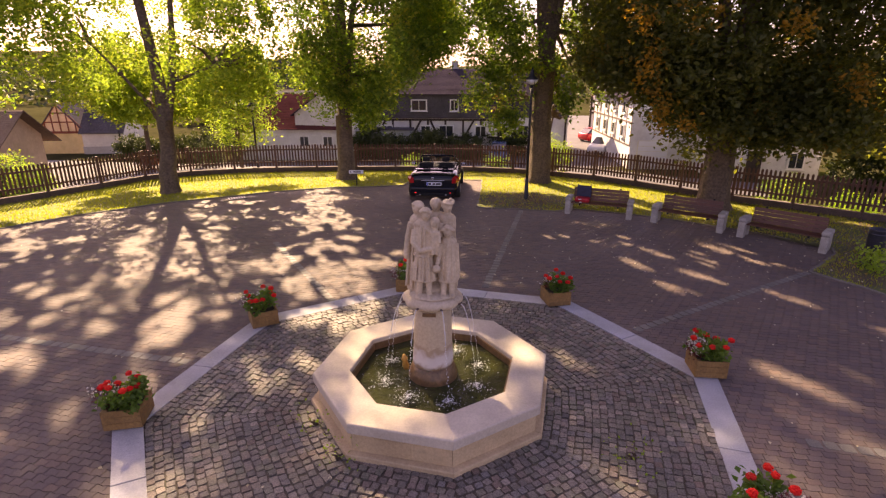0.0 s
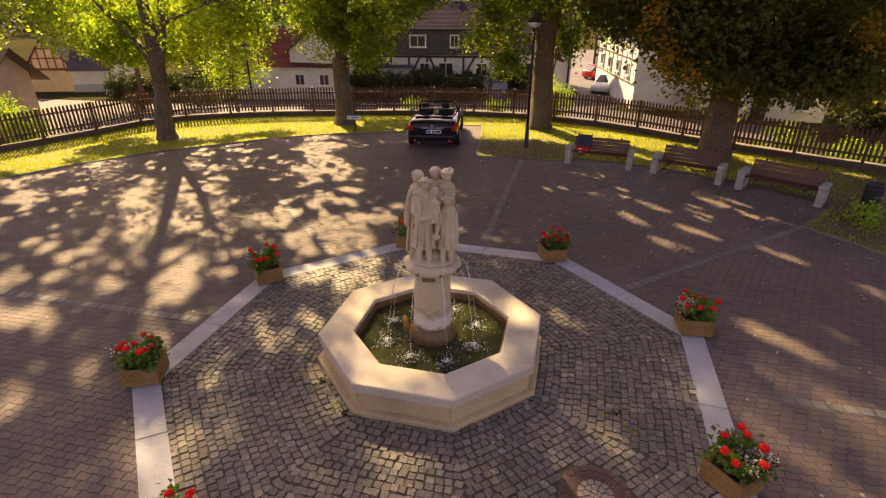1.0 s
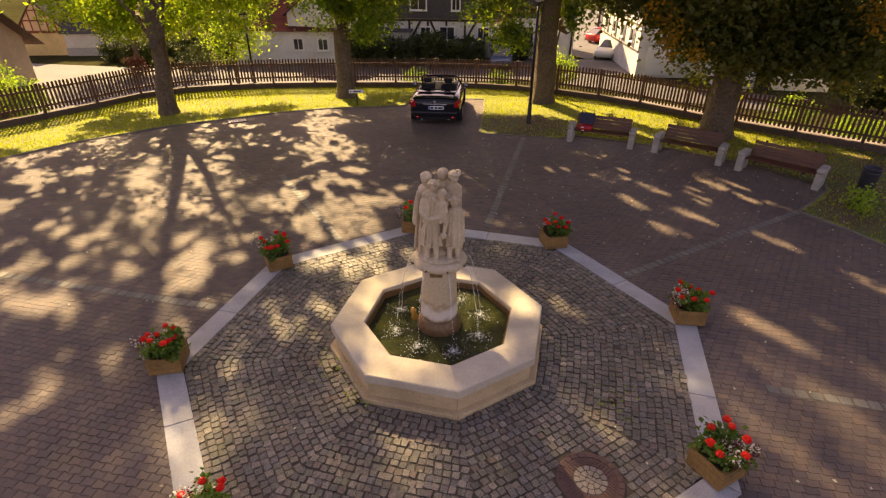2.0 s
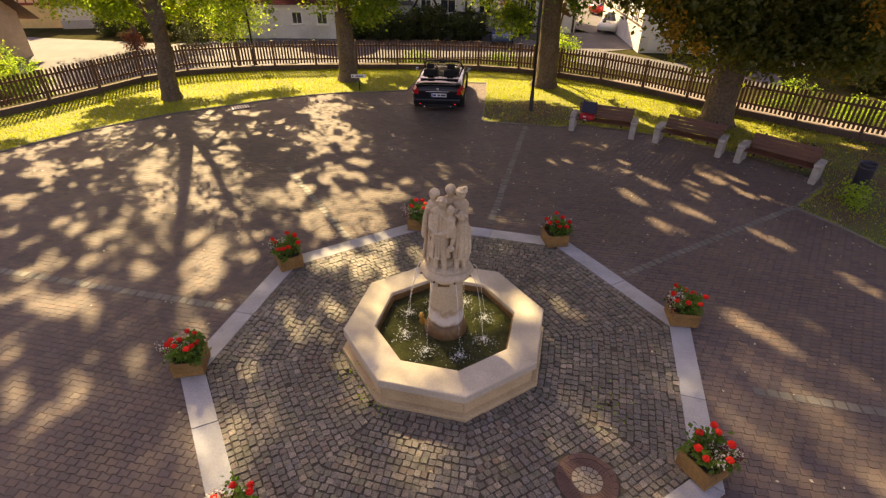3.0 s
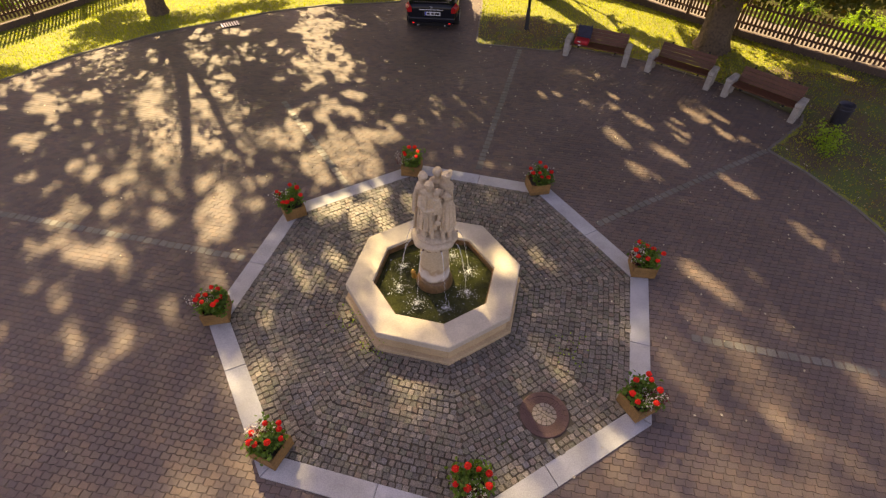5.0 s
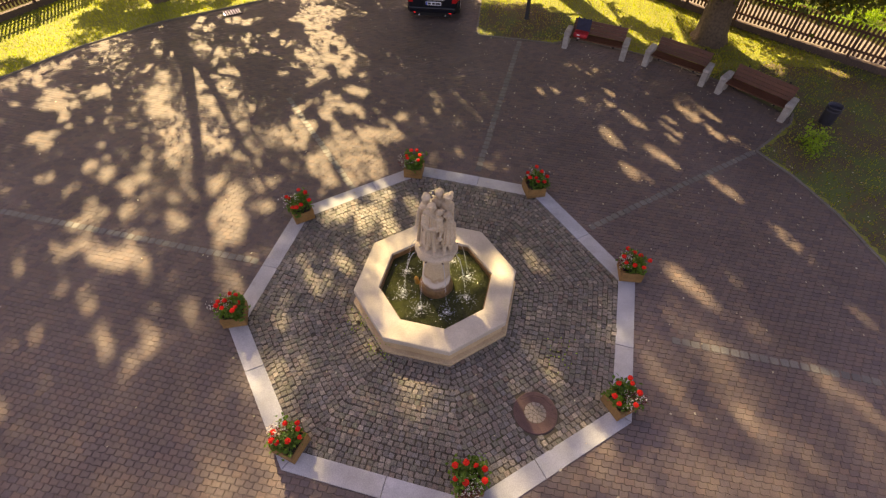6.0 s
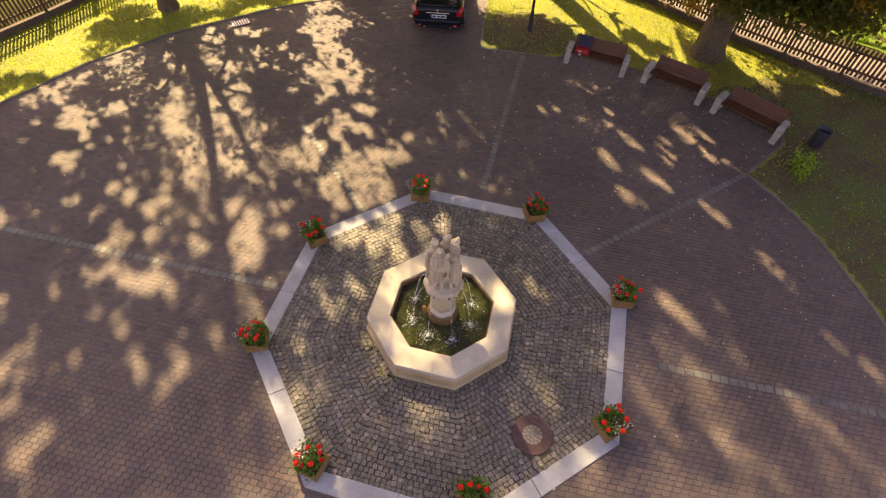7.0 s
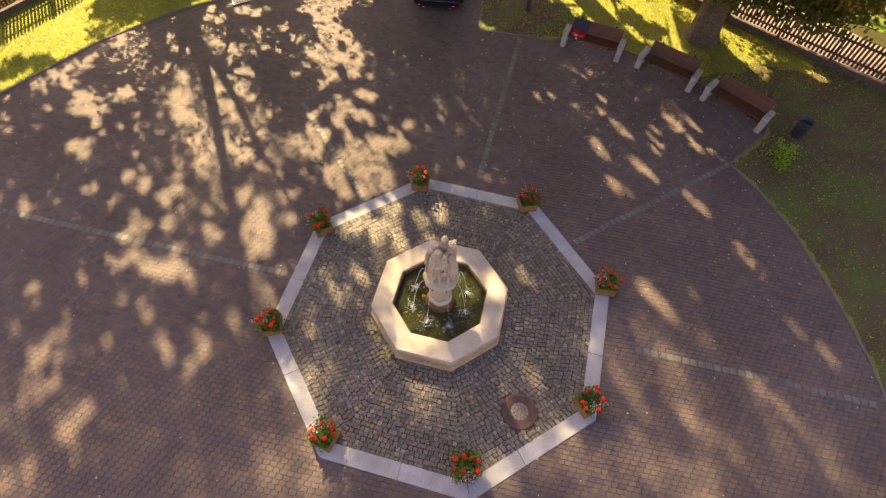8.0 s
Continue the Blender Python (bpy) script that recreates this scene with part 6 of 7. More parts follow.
def tree(x, y, z0, girth, fork, leaders, centre, radii, clumps, per, leaf, mat, label, seed, spread=0.42, limbs=16, hollow=0.5, low=None, name="tree", top=None, clear=0.0, lean=0.0, skirt=(), bones=()):
    """A tapered trunk that splits into leaders with limbs, and a crown of clumped single leaves."""
    r = np.random.default_rng(seed)
    t = empty(name, pose(x, y, z0), label, "tree")
    cx, cy, cz = centre
    bm = bmesh.new()
    wob = lambda s: 0.04 * math.sin(s * 2.1 + seed)
    pts = [(0, 0, -0.3), (0, 0, 0.0), (0, 0, 0.25), (wob(1) + 0.2 * lean, 0, 0.8), (wob(2) + 0.6 * lean, wob(3), fork * 0.6), (wob(4) + lean, wob(5), fork)]
    tube(bm, pts, [girth * 1.45, girth * 1.35, girth * 1.08, girth, girth * 0.93, girth * 0.9], 20)
    for v in bm.verts:
        a = math.atan2(v.co.y, v.co.x)
        k = 0.07 * math.sin(5 * a + seed) + 0.035 * math.sin(11 * a + 2 * v.co.z)
        v.co.x *= 1 + k
        v.co.y *= 1 + k
    part("trunk", bm, BARK, t, smooth=True)
    tips = []
    for lx, ly, lz, lr in leaders:
        mid = (lx * 0.35 + wob(lx), ly * 0.35, fork + (lz - fork) * 0.45)
        line = [(wob(4) + lean, wob(5), fork - 0.25), ((wob(4) + lean + mid[0]) / 2, mid[1] / 2, fork + (lz - fork) * 0.2), mid, (lx * 0.75, ly * 0.75, fork + (lz - fork) * 0.75), (lx, ly, lz)]
        part("leader", tube(bmesh.new(), line, [lr, lr * 0.9, lr * 0.75, lr * 0.45, lr * 0.15], 12), BARK, t, smooth=True)
        tips += [Vector(line[1]), Vector(line[2]), Vector(line[3])]
    for line, lr in bones:
        n = len(line) - 1
        part("leader", tube(bmesh.new(), line, [lr * (1 - 0.8 * k / n) for k in range(n + 1)], 12), BARK, t, smooth=True)
        tips += [Vector(p) for p in line[1:-1]]
    # clump centres in an uneven crown
    u = r.normal(0, 1, (clumps, 3))
    u /= np.linalg.norm(u, axis=1)[:, None]
    rad = r.random(clumps) ** (1 / 3) * (1 - hollow) + hollow
    rad *= 0.86 + 0.20 * np.sin(3.1 * u[:, 0] * 2 + seed) * np.cos(4.3 * u[:, 1] + 2.7 * u[:, 2] + seed)
    cl = u * rad[:, None] * np.array(radii) + np.array([cx, cy, cz])
    if top is not None:
        tz, tr, n = top
        w = r.normal(0, 1, (n, 3))
        w *= (r.random(n) ** 0.33 / np.linalg.norm(w, axis=1))[:, None]
        cl = np.vstack([cl, w * np.array([tr, tr, tr * 0.95]) + np.array([cx, cy, tz])])
    if low is not None:
        cl = cl[cl[:, 2] > low]
    # extra leaf lobes; some are added only to throw shade on the lawn
    for lobe in skirt:
        w = r.normal(0, 1, (lobe[6], 3))
        w *= (r.random(lobe[6]) ** 0.4 / np.linalg.norm(w, axis=1))[:, None]
        cl = np.vstack([cl, w * np.array(lobe[3:6]) + np.array(lobe[:3])])
    if clear:
        front = (np.abs(cl[:, 0] - 0.02 * cl[:, 2]) < clear) & (cl[:, 1] < 0.6) & (cl[:, 2] < 13)
        cl = cl[~(front & (r.random(len(cl)) < 0.85))]
    for i in range(limbs):
        tip = Vector(cl[int(r.integers(len(cl)))])
        start = min(tips, key=lambda p: (p - tip).length + max(0, p.z - tip.z) * 0.6)
        mid = start.lerp(tip, 0.5) + Vector((0, 0, -0.25 + 0.5 * r.random()))
        part("limb", tube(bmesh.new(), [start, mid, start.lerp(tip, 0.95)], [0.085 + 0.04 * r.random(), 0.05, 0.014], 8), BARK, t, smooth=True)
    v, c = foliage(cl, per, (spread, spread, spread * 0.75), leaf, seed + 1, 0.65)
    keep = ~sunny(c + np.array([x, y, z0]))
    if low is not None:
        keep &= c[:, 2] > low - 0.5
    v = v.reshape(-1, 4, 3)[keep].reshape(-1, 3)
    part("crown", leaf_mesh("crown", v, mat), mat, t)
    return t


tree(-10.65, 12.15, 0, 0.285, 2.6, [], (-0.3, 0.5, 7.0), (5.6, 5.0, 6.2), 600, 132, 0.112, YELLOWLEAF,
     "tall maple with yellowing leaves and a forked trunk on the lawn", 3, 0.28, 26, 0.35, 2.6, top=(14.3, 5.8, 440), clear=1.2, lean=0.24, skirt=((-1.9, 2.3, 3.2, 2.7, 0.9, 0.8, 70), (1.6, 4.3, 4.2, 2.3, 1.2, 1.0, 120)),
     bones=[([(0.17, 0, 2.3), (0.24, 0.0, 3.8), (0.0, 0.0, 6.3), (-0.4, 0.1, 9.0), (-0.9, 0.2, 12.5)], 0.25),
            ([(0.20, 0, 2.2), (0.42, 0.05, 3.1), (0.64, 0.1, 3.9), (0.85, 0.15, 5.2), (0.94, 0.2, 6.4), (1.3, 0.3, 9.0), (1.8, 0.3, 12.0)], 0.18),
            ([(0.14, 0, 2.3), (-0.30, 0.0, 3.2), (-1.1, 0.0, 4.2), (-2.2, 0.3, 5.2), (-3.4, 0.5, 5.9)], 0.08),
            ([(0.66, 0.1, 3.9), (1.2, 0.1, 4.1), (2.2, 0.3, 4.5), (3.4, 0.5, 5.1)], 0.07)])
tree(-4.75, 15.15, 0, 0.34, 2.6, [(0.4, 0.2, 12.0, 0.26), (-1.3, 0.6, 10.5, 0.17), (1.4, -0.4, 10.0, 0.16)], (0.15, 0.0, 7.6), (4.5, 4.1, 6.2), 760, 108, 0.122, LINDEN,
     "dense green linden with a rounded crown on the lawn", 11, 0.29, 16, 0.45, 2.2, top=(15.5, 6.2, 480), skirt=((-0.6, 3.2, 3.5, 2.0, 1.0, 0.9, 110), (3.1, 2.7, 6.1, 1.6, 1.3, 1.2, 130)))
tree(3.2, 14.95, 0, 0.42, 4.4, [(-0.9, 0.2, 13.0, 0.26), (0.55, 0.3, 14.0, 0.30), (1.6, -0.3, 11.0, 0.16)], (-0.1, 0.3, 8.8), (4.9, 4.2, 6.0), 760, 100, 0.122, LINDEN,
     "old linden with a thick trunk beside the street lamp", 19, 0.30, 22, 0.4, 3.9, top=(15.5, 5.8, 320), clear=1.0)
tree(8.35, 10.75, 0, 0.45, 2.6, [(0.5, 0.2, 12.0, 0.32), (-1.6, 0.4, 11.0, 0.22), (1.8, -0.3, 10.5, 0.22)], (0.30, 0.1, 7.6), (5.6, 5.0, 6.0), 1000, 104, 0.135, DARKLEAF,
     "massive dark chestnut with turning leaves behind the benches", 27, 0.38, 20, 0.45, 1.5, top=(13.0, 4.8, 160), skirt=((1.5, -0.6, 2.9, 2.7, 2.3, 0.75, 140), (-3.6, -0.5, 4.45, 1.15, 1.2, 0.6, 46), (-2.4, -0.5, 3.95, 1.2, 1.2, 0.6, 46), (-1.3, -0.5, 3.2, 0.8, 1.0, 0.5, 26)))
tree(19.2, 13.4, -2.2, 0.35, 3.0, [(0.4, 0.2, 11.0, 0.25), (-1.2, 0.4, 10.0, 0.2)], (-0.3, 0, 7.2), (4.6, 4.2, 5.8), 520, 60, 0.18, DARKLEAF,
     "dark leafy tree outside the fence", 35, 0.42, 12, 0.4, 1.8)
tree(-19.0, 12.6, -0.6, 0.32, 3.2, [(0.4, 0.2, 12.0, 0.22), (1.4, -0.6, 10.0, 0.16)], (0.8, -0.2, 8.2), (5.0, 4.8, 5.2), 520, 60, 0.18, LINDEN,
     "tall linden outside the fence", 43, 0.42, 12, 0.4, 3.6, top=(14.0, 5.6, 280))

# tree added up-sun of the street for the shade it throws there
tree(-25.5, 34.5, land(-25.5, 34.5), 0.18, 2.6, [(0.3, 0.1, 7.5, 0.14), (-1.0, 0.3, 6.5, 0.10), (1.2, -0.2, 6.4, 0.10)], (0.0, 0.0, 6.6), (4.6, 3.8, 3.4), 260, 46, 0.20, YELLOWLEAF,
     "broad yellow-green garden tree added to shade the street", 67, 0.5, 10, 0.3, 3.4)


def turning_sprays():
    """Sprays of orange leaves on the near side of the chestnut's crown."""
    t = bpy.data.objects["tree.003"]
    r = np.random.default_rng(91)
    cl = []
    for i in range(30):
        a, e = radians(r.uniform(195, 345)), r.uniform(-0.85, 0.2)
        p = np.array([5.6 * math.cos(a) * math.cos(e) + 0.3, 4.9 * math.sin(a) * math.cos(e) + 0.1, 7.4 + 6.0 * math.sin(e)]) * np.array([0.97, 0.97, 1.0])
        n = int(r.integers(2, 6))
        cl += [tuple(p + r.normal(0, 1, 3) * np.array([0.17, 0.17, 0.26])) for _ in range(n)]
    v, c = foliage(cl, 34, (0.14, 0.14, 0.18), 0.105, 92, 0.65)
    keep = ~sunny(c + np.array(t.matrix_world.translation))
    tagged(part("turning_spray", leaf_mesh("turning_spray", v.reshape(-1, 4, 3)[keep].reshape(-1, 3), ORANGELEAF), ORANGELEAF, t, "orange turning leaves"), kind="stuff")


turning_sprays()
# low side branches of the old linden, and a young yellow tree in the street
tree(3.6, 16.0, 0.0, 0.06, 1.5, [(0.5, 0.1, 4.0, 0.05), (-1.1, 0.0, 3.8, 0.04)], (-0.5, -0.1, 3.5), (2.8, 1.3, 1.7), 150, 64, 0.13, LINDEN,
     "young suckers with green and yellow leaves beside the old trunk", 51, 0.32, 10, 0.2, skirt=((0.7, -0.1, 3.0, 0.6, 0.7, 0.9, 46), (-1.5, -1.0, 2.4, 0.8, 0.45, 0.45, 34), (0.2, -0.9, 2.6, 0.45, 0.4, 0.4, 14)))
tree(-11.5, 20.3, land(-11.5, 20.3), 0.07, 1.6, [(0.2, 0.1, 5.6, 0.06), (-0.6, 0.2, 4.4, 0.04)], (0.1, 0.0, 3.6), (2.0, 1.6, 2.5), 170, 42, 0.11, YELLOWLEAF,
     "young tree with bright yellow-green leaves outside the fence", 59, 0.26, 8, 0.15)


def shrub(name, x, y, z0, radii, clumps, per, leaf, mat, label, seed, group=""):
    r = np.random.default_rng(seed)
    s = empty(name, pose(x, y, z0), label, "shrub", group)
    u = r.normal(0, 1, (clumps, 3))
    u /= np.linalg.norm(u, axis=1)[:, None]
    cl = u * (r.random(clumps) ** 0.4)[:, None] * np.array(radii) + np.array([0, 0, radii[2] * 0.95])
    cl[:, 2] = np.maximum(cl[:, 2], 0.08)
    v, _ = foliage(cl, per, (0.14, 0.14, 0.12), leaf, seed, 0.8)
    part("leaves", leaf_mesh("leaves", v, mat), mat, s)
    bm = bmesh.new()
    for i in range(9):
        tip = cl[int(r.integers(len(cl)))]
        tube(bm, [(0, 0, -0.1), tuple(0.5 * tip + np.array([0.03, 0.02, 0])), tuple(tip)], [0.025, 0.016, 0.006], 6)
    part("stems", bm, BARK, s)


for i in range(11):
    x, y = -9.3 + 1.36 * i, 37.3 + 0.5 * math.sin(i * 2.0) if i < 8 else 40.45
    shrub("hedge_bush", x, y, land(x, y), (1.25, 0.9, 1.22 + 0.15 * math.sin(i * 1.7)), 110, 40, 0.13, HEDGELEAF, "dark green hedge bush in front of the slate house", 100 + i, "hedge bushes along the street")
for x, k in ((-2.2, 131), (1.7, 132)):
    shrub("garden_shrub", x, 18.5, land(x, 18.5), (0.6, 0.35, 0.30), 30, 30, 0.06, LINDEN, "low yellow-green shrub just outside the fence", k)
shrub("yellow_shrub", 4.2, 18.6, land(4.2, 18.6), (0.9, 0.7, 0.85), 60, 40, 0.07, YELLOWLEAF, "bright yellow-green shrub outside the fence", 121)
shrub("low_shrub", 9.50, 5.30, 0.0, (0.20, 0.18, 0.26), 18, 18, 0.075, LIMELEAF, "small green shrub at the corner of the lawn", 122)
shrub("low_shrub", 9.35, 4.85, 0.0, (0.14, 0.12, 0.12), 8, 16, 0.06, LIMELEAF, "small green shrub at the corner of the lawn", 123)
shrub("climber", -20.0, 16.6, land(-20.0, 16.6), (1.0, 0.8, 1.15), 70, 40, 0.09, LINDEN, "leafy green bush behind the fence", 124)
shrub("climber", -22.2, 18.0, land(-22.2, 18.0), (1.4, 1.0, 1.7), 100, 40, 0.10, LINDEN, "leafy green bush behind the fence", 125)
shrub("flowering_bush", 16.6, 16.0, land(16.6, 16.0), (1.1, 0.8, 0.75), 60, 44, 0.07, LIMELEAF, "pale green bush beside the garden path", 126)
shrub("flowering_bush", 14.4, 17.4, land(14.4, 17.4), (1.2, 0.9, 0.9), 60, 44, 0.07, LINDEN, "green bush beside the garden path", 127)
shrub("flowering_bush", 19.0, 14.0, land(19.0, 14.0), (1.0, 0.8, 0.7), 50, 44, 0.07, LIMELEAF, "pale green bush beside the garden path", 136)
for i in range(8):
    x, y = 23.5 + 1.2 * i, 25.5 - 2.3 * i
    shrub("tall_bush", x, y, land(x, y), (2.0, 1.8, 2.4 + 0.5 * math.sin(i * 2.3)), 190, 56, 0.16, HEDGELEAF, "tall dark bush beyond the garden lawn", 140 + i, "tall bushes beyond the lawn")
shrub("red_bush", 1.6, 17.9, land(1.6, 17.9) + 2.3, (0.5, 0.5, 0.9), 12, 14, 0.08, REDLEAF, "bush with red autumn leaves outside the fence", 128)
for x, y, k in ((-29.0, 37.5, 161), (-26.4, 36.6, 162), (-24.0, 37.4, 163), (-21.6, 36.4, 164), (-19.2, 37.2, 165)):
    shrub("garden_hedge", x, y, land(x, y), (1.6, 1.1, 1.25 + 0.25 * math.sin(k)), 90, 44, 0.13, HEDGELEAF, "dark green garden hedge below the square", k, "garden hedges in the west")
for x, y, k in ((-38.0, 72.0, 173), (-32.0, 70.0, 174)):
    shrub("far_garden_tree", x, y, land(x, y), (6.0, 4.0, 4.2 + math.sin(k)), 260, 40, 0.5, YELLOWLEAF, "broad green garden tree behind the barn", k, "garden trees in the west")
shrub("garden_bush", -20.2, 33.0, land(-20.2, 33.0), (1.4, 1.1, 1.2), 50, 36, 0.1, HEDGELEAF, "dark garden bush by the white annex", 129)
shrub("garden_bush", -23.9, 31.6, land(-23.9, 31.6), (0.9, 0.8, 0.8), 40, 36, 0.09, REDLEAF, "reddish garden bush by the street", 130)


for x, y, k in ((-1.43, -0.86, 1), (-1.00, -1.44, 3), (2.35, -1.25, 5)):
    shrub("weed_tuft", x, y, 0.0, (0.08, 0.06, 0.03), 7, 8, 0.035, LIMELEAF, "small green weeds growing between the setts", 150 + k, "weeds round the basin")


def far_woods():
    """Hazy woods on the hills behind the roofs."""
    r = np.random.default_rng(5)
    cl = []
    for k in range(900):
        a = radians(r.uniform(35, 150))
        d = r.uniform(150, 420)
        x, y = d * math.cos(a), d * math.sin(a)
        cl.append((x, y, land(x, y) + r.uniform(0, 6)))
    v, _ = foliage(cl, 26, (2.4, 2.4, 2.0), 1.6, 77, 0.9)
    tagged(new("far_woods", leaf_mesh("far_woods", v, HEDGELEAF)), "wooded hills far behind the roofs", "woods", kind="stuff")


far_woods()


# ---- lawn blades and fallen leaves ----
def grow_lawn():
    r = np.random.default_rng(9)
    xy = np.column_stack([r.uniform(-18, 17, 330000), r.uniform(-4, 17.4, 330000)])
    xy = xy[inside(xy, LAWN)]
    bare = 0.5 + 0.5 * np.sin(0.9 * xy[:, 0] + 1.3) * np.sin(1.1 * xy[:, 1])
    share = 0.55 + 0.45 * bare
    for x, y, rx, ry in BARE:
        share *= np.clip(np.hypot((xy[:, 0] - x) / rx, (xy[:, 1] - y) / ry) * 1.4 - 0.5, 0.3, 1.0)
    xy = xy[r.random(len(xy)) < share][:150000]
    n = len(xy)
    h = r.uniform(0.03, 0.075, n)
    a = r.uniform(0, math.tau, n)
    w = r.uniform(0.008, 0.016, n)
    lean = r.normal(0, 0.022, (n, 2))
    dx, dy = np.cos(a) * w, np.sin(a) * w
    z = np.full(n, 0.016)
    v = np.stack([np.column_stack([xy[:, 0] - dx, xy[:, 1] - dy, z]), np.column_stack([xy[:, 0] + dx, xy[:, 1] + dy, z]), np.column_stack([xy[:, 0] + lean[:, 0], xy[:, 1] + lean[:, 1], z + h])], 1).reshape(-1, 3)
    tagged(new("grass", arrays("grass", v, np.arange(3 * n).reshape(-1, 3), GRASS)), "short lawn grass between paving and fence", "grass", kind="stuff")


def drop_leaves():
    r = np.random.default_rng(21)
    xy = np.column_stack([r.normal(5.5, 4.5, 620), r.normal(7.5, 4.0, 620)])
    xy = np.vstack([xy, np.column_stack([r.uniform(-14, 10, 260), r.uniform(-5, 15, 260)])])
    xy = xy[(xy[:, 0] > -15) & (xy[:, 0] < 14) & (np.hypot(xy[:, 0], xy[:, 1]) > 1.8) & (xy[:, 1] < 16.4)]
    xy = xy[inside(xy, PAVED) | inside(xy, LAWN)]
    on_lawn = inside(xy, LAWN)
    c = np.column_stack([xy, np.where(on_lawn, 0.075, 0.030)])
    v, _ = foliage(c, 1, (0, 0, 0.002), 0.043, 22, 0.10)
    tagged(new("fallen_leaves", leaf_mesh("fallen_leaves", v, FALLEN)), "scattered pale fallen autumn leaves", "leaves", kind="stuff")
    # yellow litter on the lawn under the chestnut and along its edge
    xy = np.vstack([np.column_stack([r.normal(7.5, 3.0, 1900), r.normal(9.6, 1.8, 1900)]), np.column_stack([r.normal(10.2, 1.3, 900), r.normal(3.0, 3.0, 900)]), np.column_stack([r.normal(2.4, 1.0, 420), r.normal(11.4, 0.9, 420)])])
    xy = xy[inside(xy, LAWN)]
    v, _ = foliage(np.column_stack([xy, np.full(len(xy), 0.060)]), 1, (0, 0, 0.008), 0.050, 24, 0.25)
    tagged(new("leaf_litter", leaf_mesh("leaf_litter", v, LITTER)), "yellow and brown leaf litter in the grass", "leaves", kind="stuff")


grow_lawn()
drop_leaves()


# ---- kerb, setts, pavers ----
def build_kerb():
    holder = empty("octagon_kerb", pose(*OCT_C, 0), "pale granite kerb stones round the sett paving", "kerb", kind="structure")
    r_out, r_in = OCT_R, OCT_R - 0.36
    for k in range(8):
        a, b = radians(OCT_A + 45 * k), radians(OCT_A + 45 * (k + 1))
        A, B = Vector((math.cos(a), math.sin(a))), Vector((math.cos(b), math.sin(b)))
        cuts = (0, 0.46 + 0.08 * math.sin(k * 2.7), 1)
        for f0, f1 in zip(cuts, cuts[1:]):
            p0, p1, q0, q1 = A.lerp(B, f0) * r_out, A.lerp(B, f1) * r_out, A.lerp(B, f0) * r_in, A.lerp(B, f1) * r_in
            t = (B - A).normalized() * 0.004
            part("kerb_stone", prism(bmesh.new(), [tuple(q0 + t), tuple(p0 + t), tuple(p1 - t), tuple(q1 - t)], -0.08, 0.022 + 0.003 * math.sin(k * 5 + f0 * 3), 0.006), KERB, holder)


def block_arrays(cx, cy, rot, outline, z0, z1, inset, jit, r):
    """Many low blocks: centres, turns, and a shared outline (m, 2) with jitter; sloped sides, no underside."""
    n, m = len(cx), len(outline)
    o = np.asarray(outline)[None] + r.normal(0, jit, (n, m, 2))
    c, s = np.cos(rot)[:, None], np.sin(rot)[:, None]

    def lay(pts, z):
        x = pts[..., 0] * c - pts[..., 1] * s + cx[:, None]
        y = pts[..., 0] * s + pts[..., 1] * c + cy[:, None]
        return np.stack([x, y, np.broadcast_to(z, x.shape)], -1)
    lo = lay(o, np.full((n, 1), z0))
    hi = lay(o * (1 - inset), z1[:, None])
    v = np.concatenate([lo, hi], 1)          # n, 2m, 3
    return v


def block_faces(n, m):
    base = (np.arange(n) * 2 * m)[:, None]
    sides = [np.concatenate([base + k, base + (k + 1) % m, base + m + (k + 1) % m, base + m + k], 1) for k in range(m)]
    return np.concatenate(sides, 0).tolist() + (base + m + np.arange(m)[None]).tolist()


def blocks(name, holder, v, near, mat, rest_label):
    """The nearest blocks as parts of their own, the rest in one mesh."""
    m = v.shape[1] // 2
    f1 = block_faces(1, m)
    for q in v[near]:
        mid = q.mean(0)
        me = bpy.data.meshes.new(name)
        me.from_pydata((q - mid).tolist(), [], f1)
        me.materials.append(mat)
        ob = new(name, me)
        ob.parent = holder
        ob.location = mid - np.array(holder.location)
    rest = v[~near]
    me = bpy.data.meshes.new(name + "_field")
    me.from_pydata(rest.reshape(-1, 3).tolist(), [], block_faces(len(rest), m))
    me.materials.append(mat)
    ob = new(name + "_field", me)
    ob.parent = holder
    ob.location = -Vector(holder.location)
    tagged(ob, rest_label, kind="stuff")


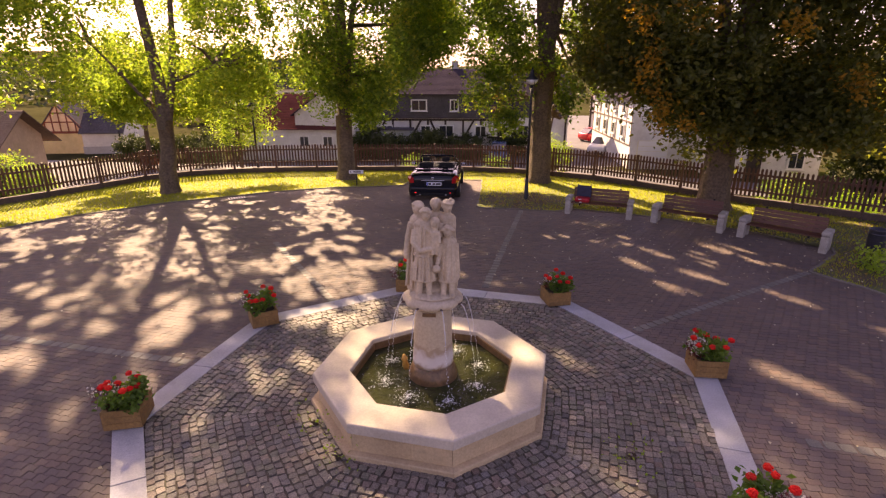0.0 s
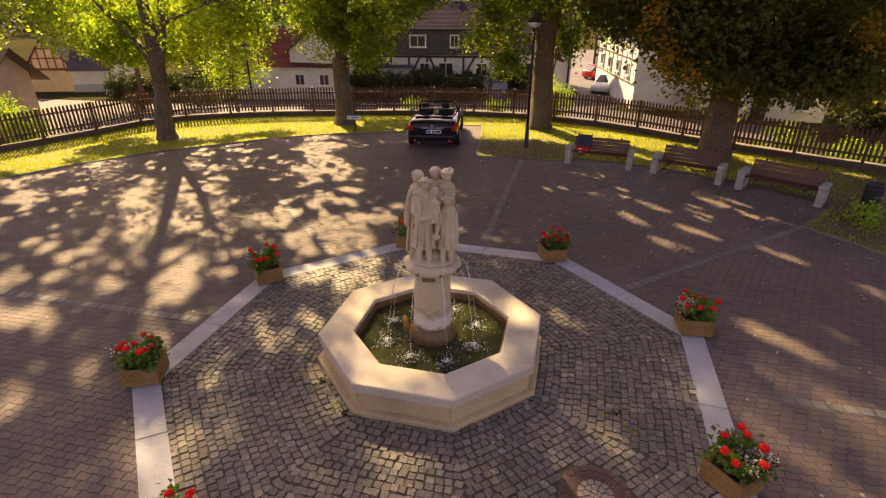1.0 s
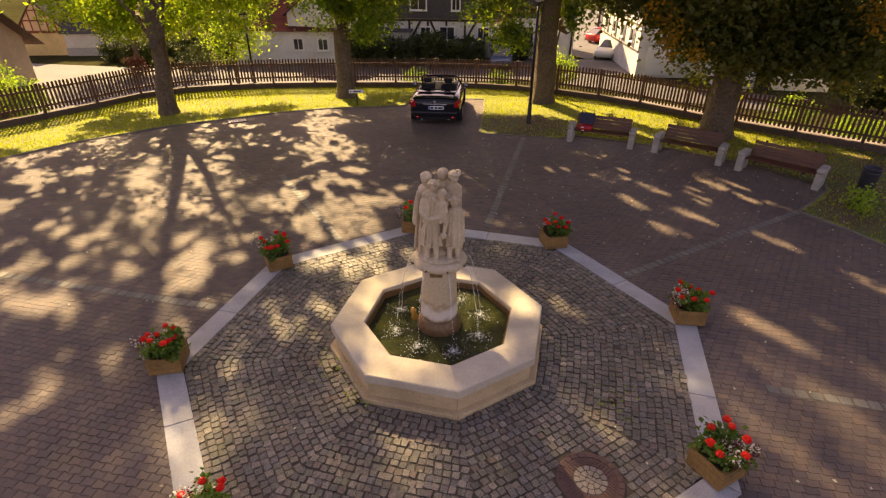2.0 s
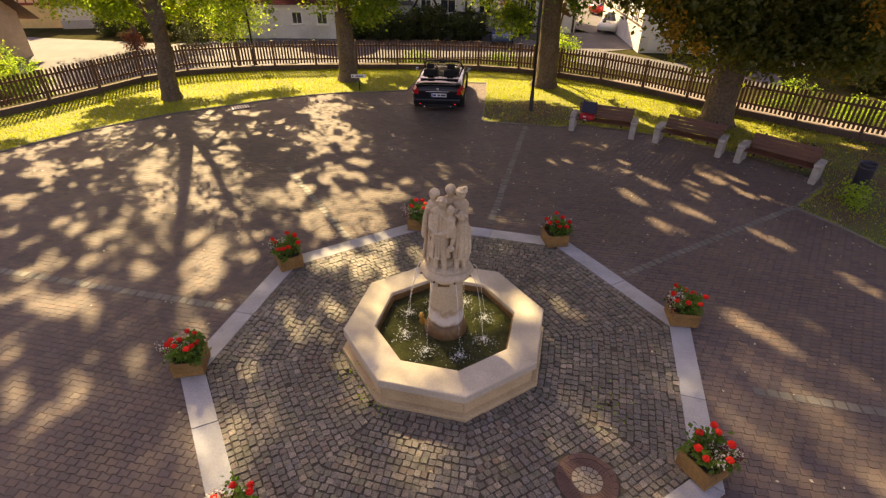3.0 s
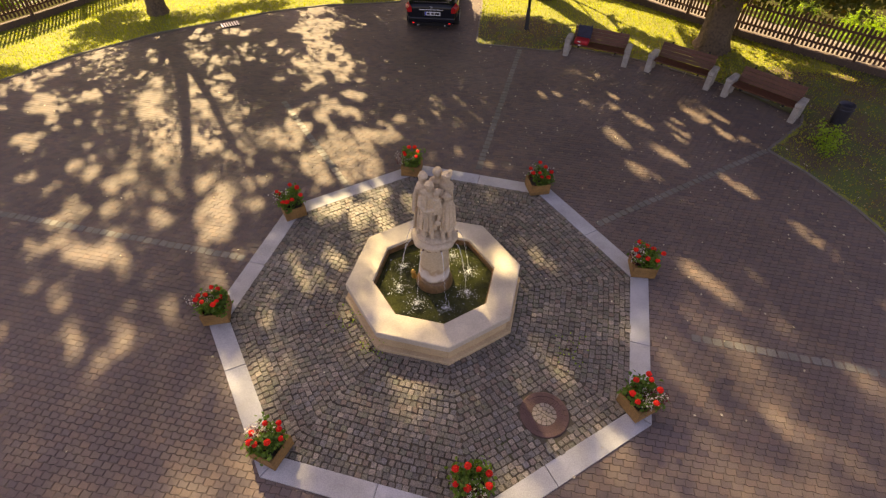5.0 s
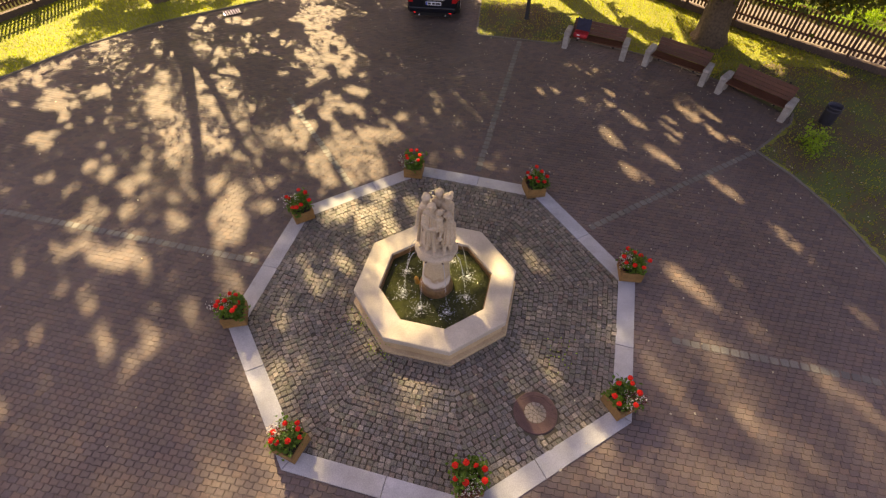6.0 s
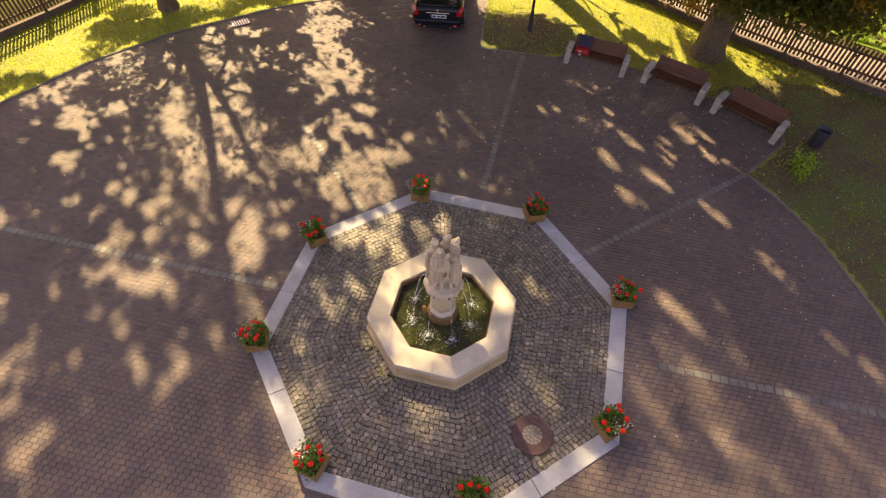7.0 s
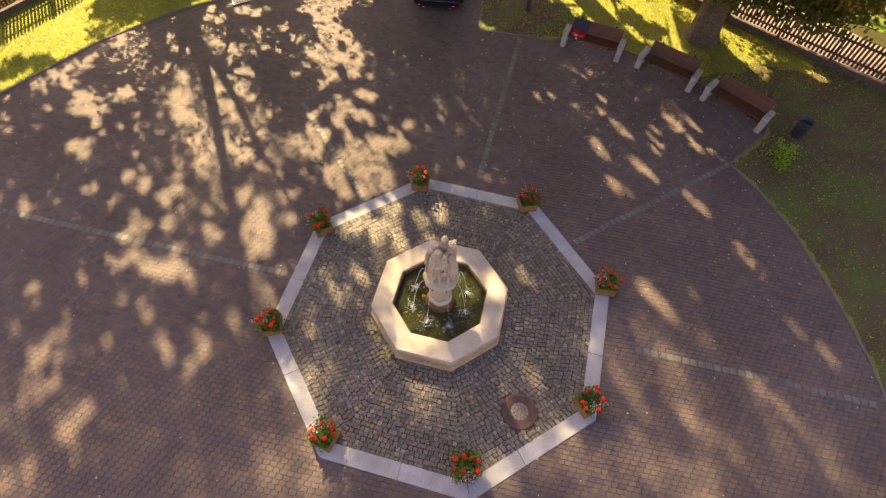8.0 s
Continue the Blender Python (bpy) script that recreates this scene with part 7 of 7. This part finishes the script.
def build_setts():
    r = np.random.default_rng(31)
    holder = empty("sett_paving", pose(*OCT_C, 0), "grey granite setts laid in rings round the fountain", "paving", kind="structure")
    tagged(flat_sheet("sett_bed", ring_points(*OCT_C, OCT_R - 0.2, OCT_A), 0.003, SETTBED), "dark sandy bed between the setts", "bed", kind="structure")
    cx, cy, rot = [], [], []
    t8 = math.tan(radians(22.5))
    for k in range(8):
        a = radians(OCT_A + 22.5 + 45 * k)
        n = Vector((math.cos(a), math.sin(a)))
        t = Vector((-n.y, n.x))
        d, row = 1.36, 0
        while d < (OCT_R - 0.36) * math.cos(radians(22.5)) - 0.04:
            hw = d * t8
            shift = r.uniform(-0.04, 0.04)
            cnt = max(1, round(2 * hw / (0.097 + r.uniform(-0.006, 0.010))))
            for i in range(cnt):
                s = -hw + 2 * hw * (i + 0.5) / cnt + 0.5 * shift + r.normal(0, 0.005)
                bow = 0.03 * math.cos(s / max(hw, 0.1) * 1.57)
                p = n * (d + bow + 0.004 * math.sin(i * 0.9 + row * 2.1) + r.normal(0, 0.0025)) + t * s
                cx.append(OCT_C[0] + p.x)
                cy.append(OCT_C[1] + p.y)
                rot.append(a + math.pi / 2 + r.normal(0, 0.06))
            d += 0.0955
            row += 1
    cx, cy, rot = np.array(cx), np.array(cy), np.array(rot)
    ok = (np.hypot(cx - FX, cy - FY) > 1.45) & (np.hypot(cx - 1.84, cy + 2.42) > 0.40)
    cx, cy, rot = cx[ok], cy[ok], rot[ok]
    z = 0.012 + r.normal(0, 0.004, len(cx))
    w = 0.0472
    out = [(-w, -w * 0.78), (-w * 0.8, -w), (w * 0.84, -w), (w, -w * 0.8), (w, w * 0.82), (w * 0.8, w), (-w * 0.82, w), (-w, w * 0.8)]
    v = block_arrays(cx, cy, rot, out, -0.02, z + 0.004, 0.13, 0.0044, r)
    near = np.zeros(len(cx), bool)
    near[np.argsort(cy + 0.3 * np.abs(cx))[:300]] = True
    blocks("sett", holder, v, near, SETT, "grey granite setts")


def build_pavers():
    r = np.random.default_rng(33)
    holder = empty("paver_paving", pose(0, 0, 0), "brown-grey interlocking concrete pavers of the square", "paving", kind="structure")
    pw, ph, ang, slip = 0.148, 0.100, radians(-9), 0.30
    i, j = np.meshgrid(np.arange(-190, 160), np.arange(-165, 185))
    gx = (i + slip * j) * pw
    gy = j * ph
    gx, gy = gx.ravel(), gy.ravel()
    x, y = gx * math.cos(ang) - gy * math.sin(ang), gx * math.sin(ang) + gy * math.cos(ang)
    xy = np.column_stack([x, y])
    oct_in = ring_points(*OCT_C, OCT_R - 0.1, OCT_A)
    ok = inside(xy, PAVED) & ~inside(xy, oct_in) & (y > -14) & (x > -16.5)
    x, y = x[ok], y[ok]
    a, b = pw / 2 - 0.0022, ph / 2 - 0.0022
    # interlocking outline: the upper edge repeats the wave of the row above
    wave = lambda u: 0.0085 * math.sin(math.tau * u / pw)
    steps = [-a, -0.45 * a, 0.1 * a, 0.55 * a, a]
    out = [(u, -b + wave(u)) for u in steps] + [(u, b + wave(u - slip * pw)) for u in reversed(steps)]
    z = r.normal(0, 0.0012, len(x))
    v = block_arrays(x, y, np.full(len(x), ang) + r.normal(0, 0.008, len(x)), out, -0.012, z, 0.022, 0.0012, r)
    near = np.zeros(len(x), bool)
    near[np.argsort(np.hypot(x + 3.6, (y + 2.6)))[:300]] = True
    blocks("paver", holder, v, near, PAVER, "brown-grey interlocking pavers")


def build_strips():
    r = np.random.default_rng(35)
    holder = empty("sett_strips", pose(0, 0, 0), "pale granite sett rows that run out from the octagon", "paving", kind="structure")
    w = 0.078
    out = [(-w, -w * 0.7), (-w * 0.8, -w), (w * 0.8, -w), (w, -w * 0.7), (w, w * 0.7), (w * 0.8, w), (-w * 0.8, w), (-w, w * 0.7)]
    cx, cy, rot = [], [], []
    for (x0, y0), (x1, y1) in (((4.50, -0.84), (9.6, -1.76)), ((3.30, 1.95), (7.95, 4.95)), ((0.80, 3.70), (2.10, 10.2)), ((-2.12, 2.80), (-4.6, 6.45)), ((-3.75, 0.52), (-15.0, 2.46))):
        l = math.hypot(x1 - x0, y1 - y0)
        n = int(l / 0.17)
        a = math.atan2(y1 - y0, x1 - x0)
        for i in range(n):
            f = (i + 0.5) / n
            cx.append(x0 + (x1 - x0) * f + r.normal(0, 0.004))
            cy.append(y0 + (y1 - y0) * f + r.normal(0, 0.004))
            rot.append(a + r.normal(0, 0.03))
    cx, cy, rot = np.array(cx), np.array(cy), np.array(rot)
    v = block_arrays(cx, cy, rot, out, -0.02, 0.007 + r.normal(0, 0.0015, len(cx)), 0.07, 0.003, r)
    blocks("strip_sett", holder, v, np.arange(len(cx)) < 300, STRIP, "pale granite setts")


build_kerb()
build_strips()
build_setts()
build_pavers()
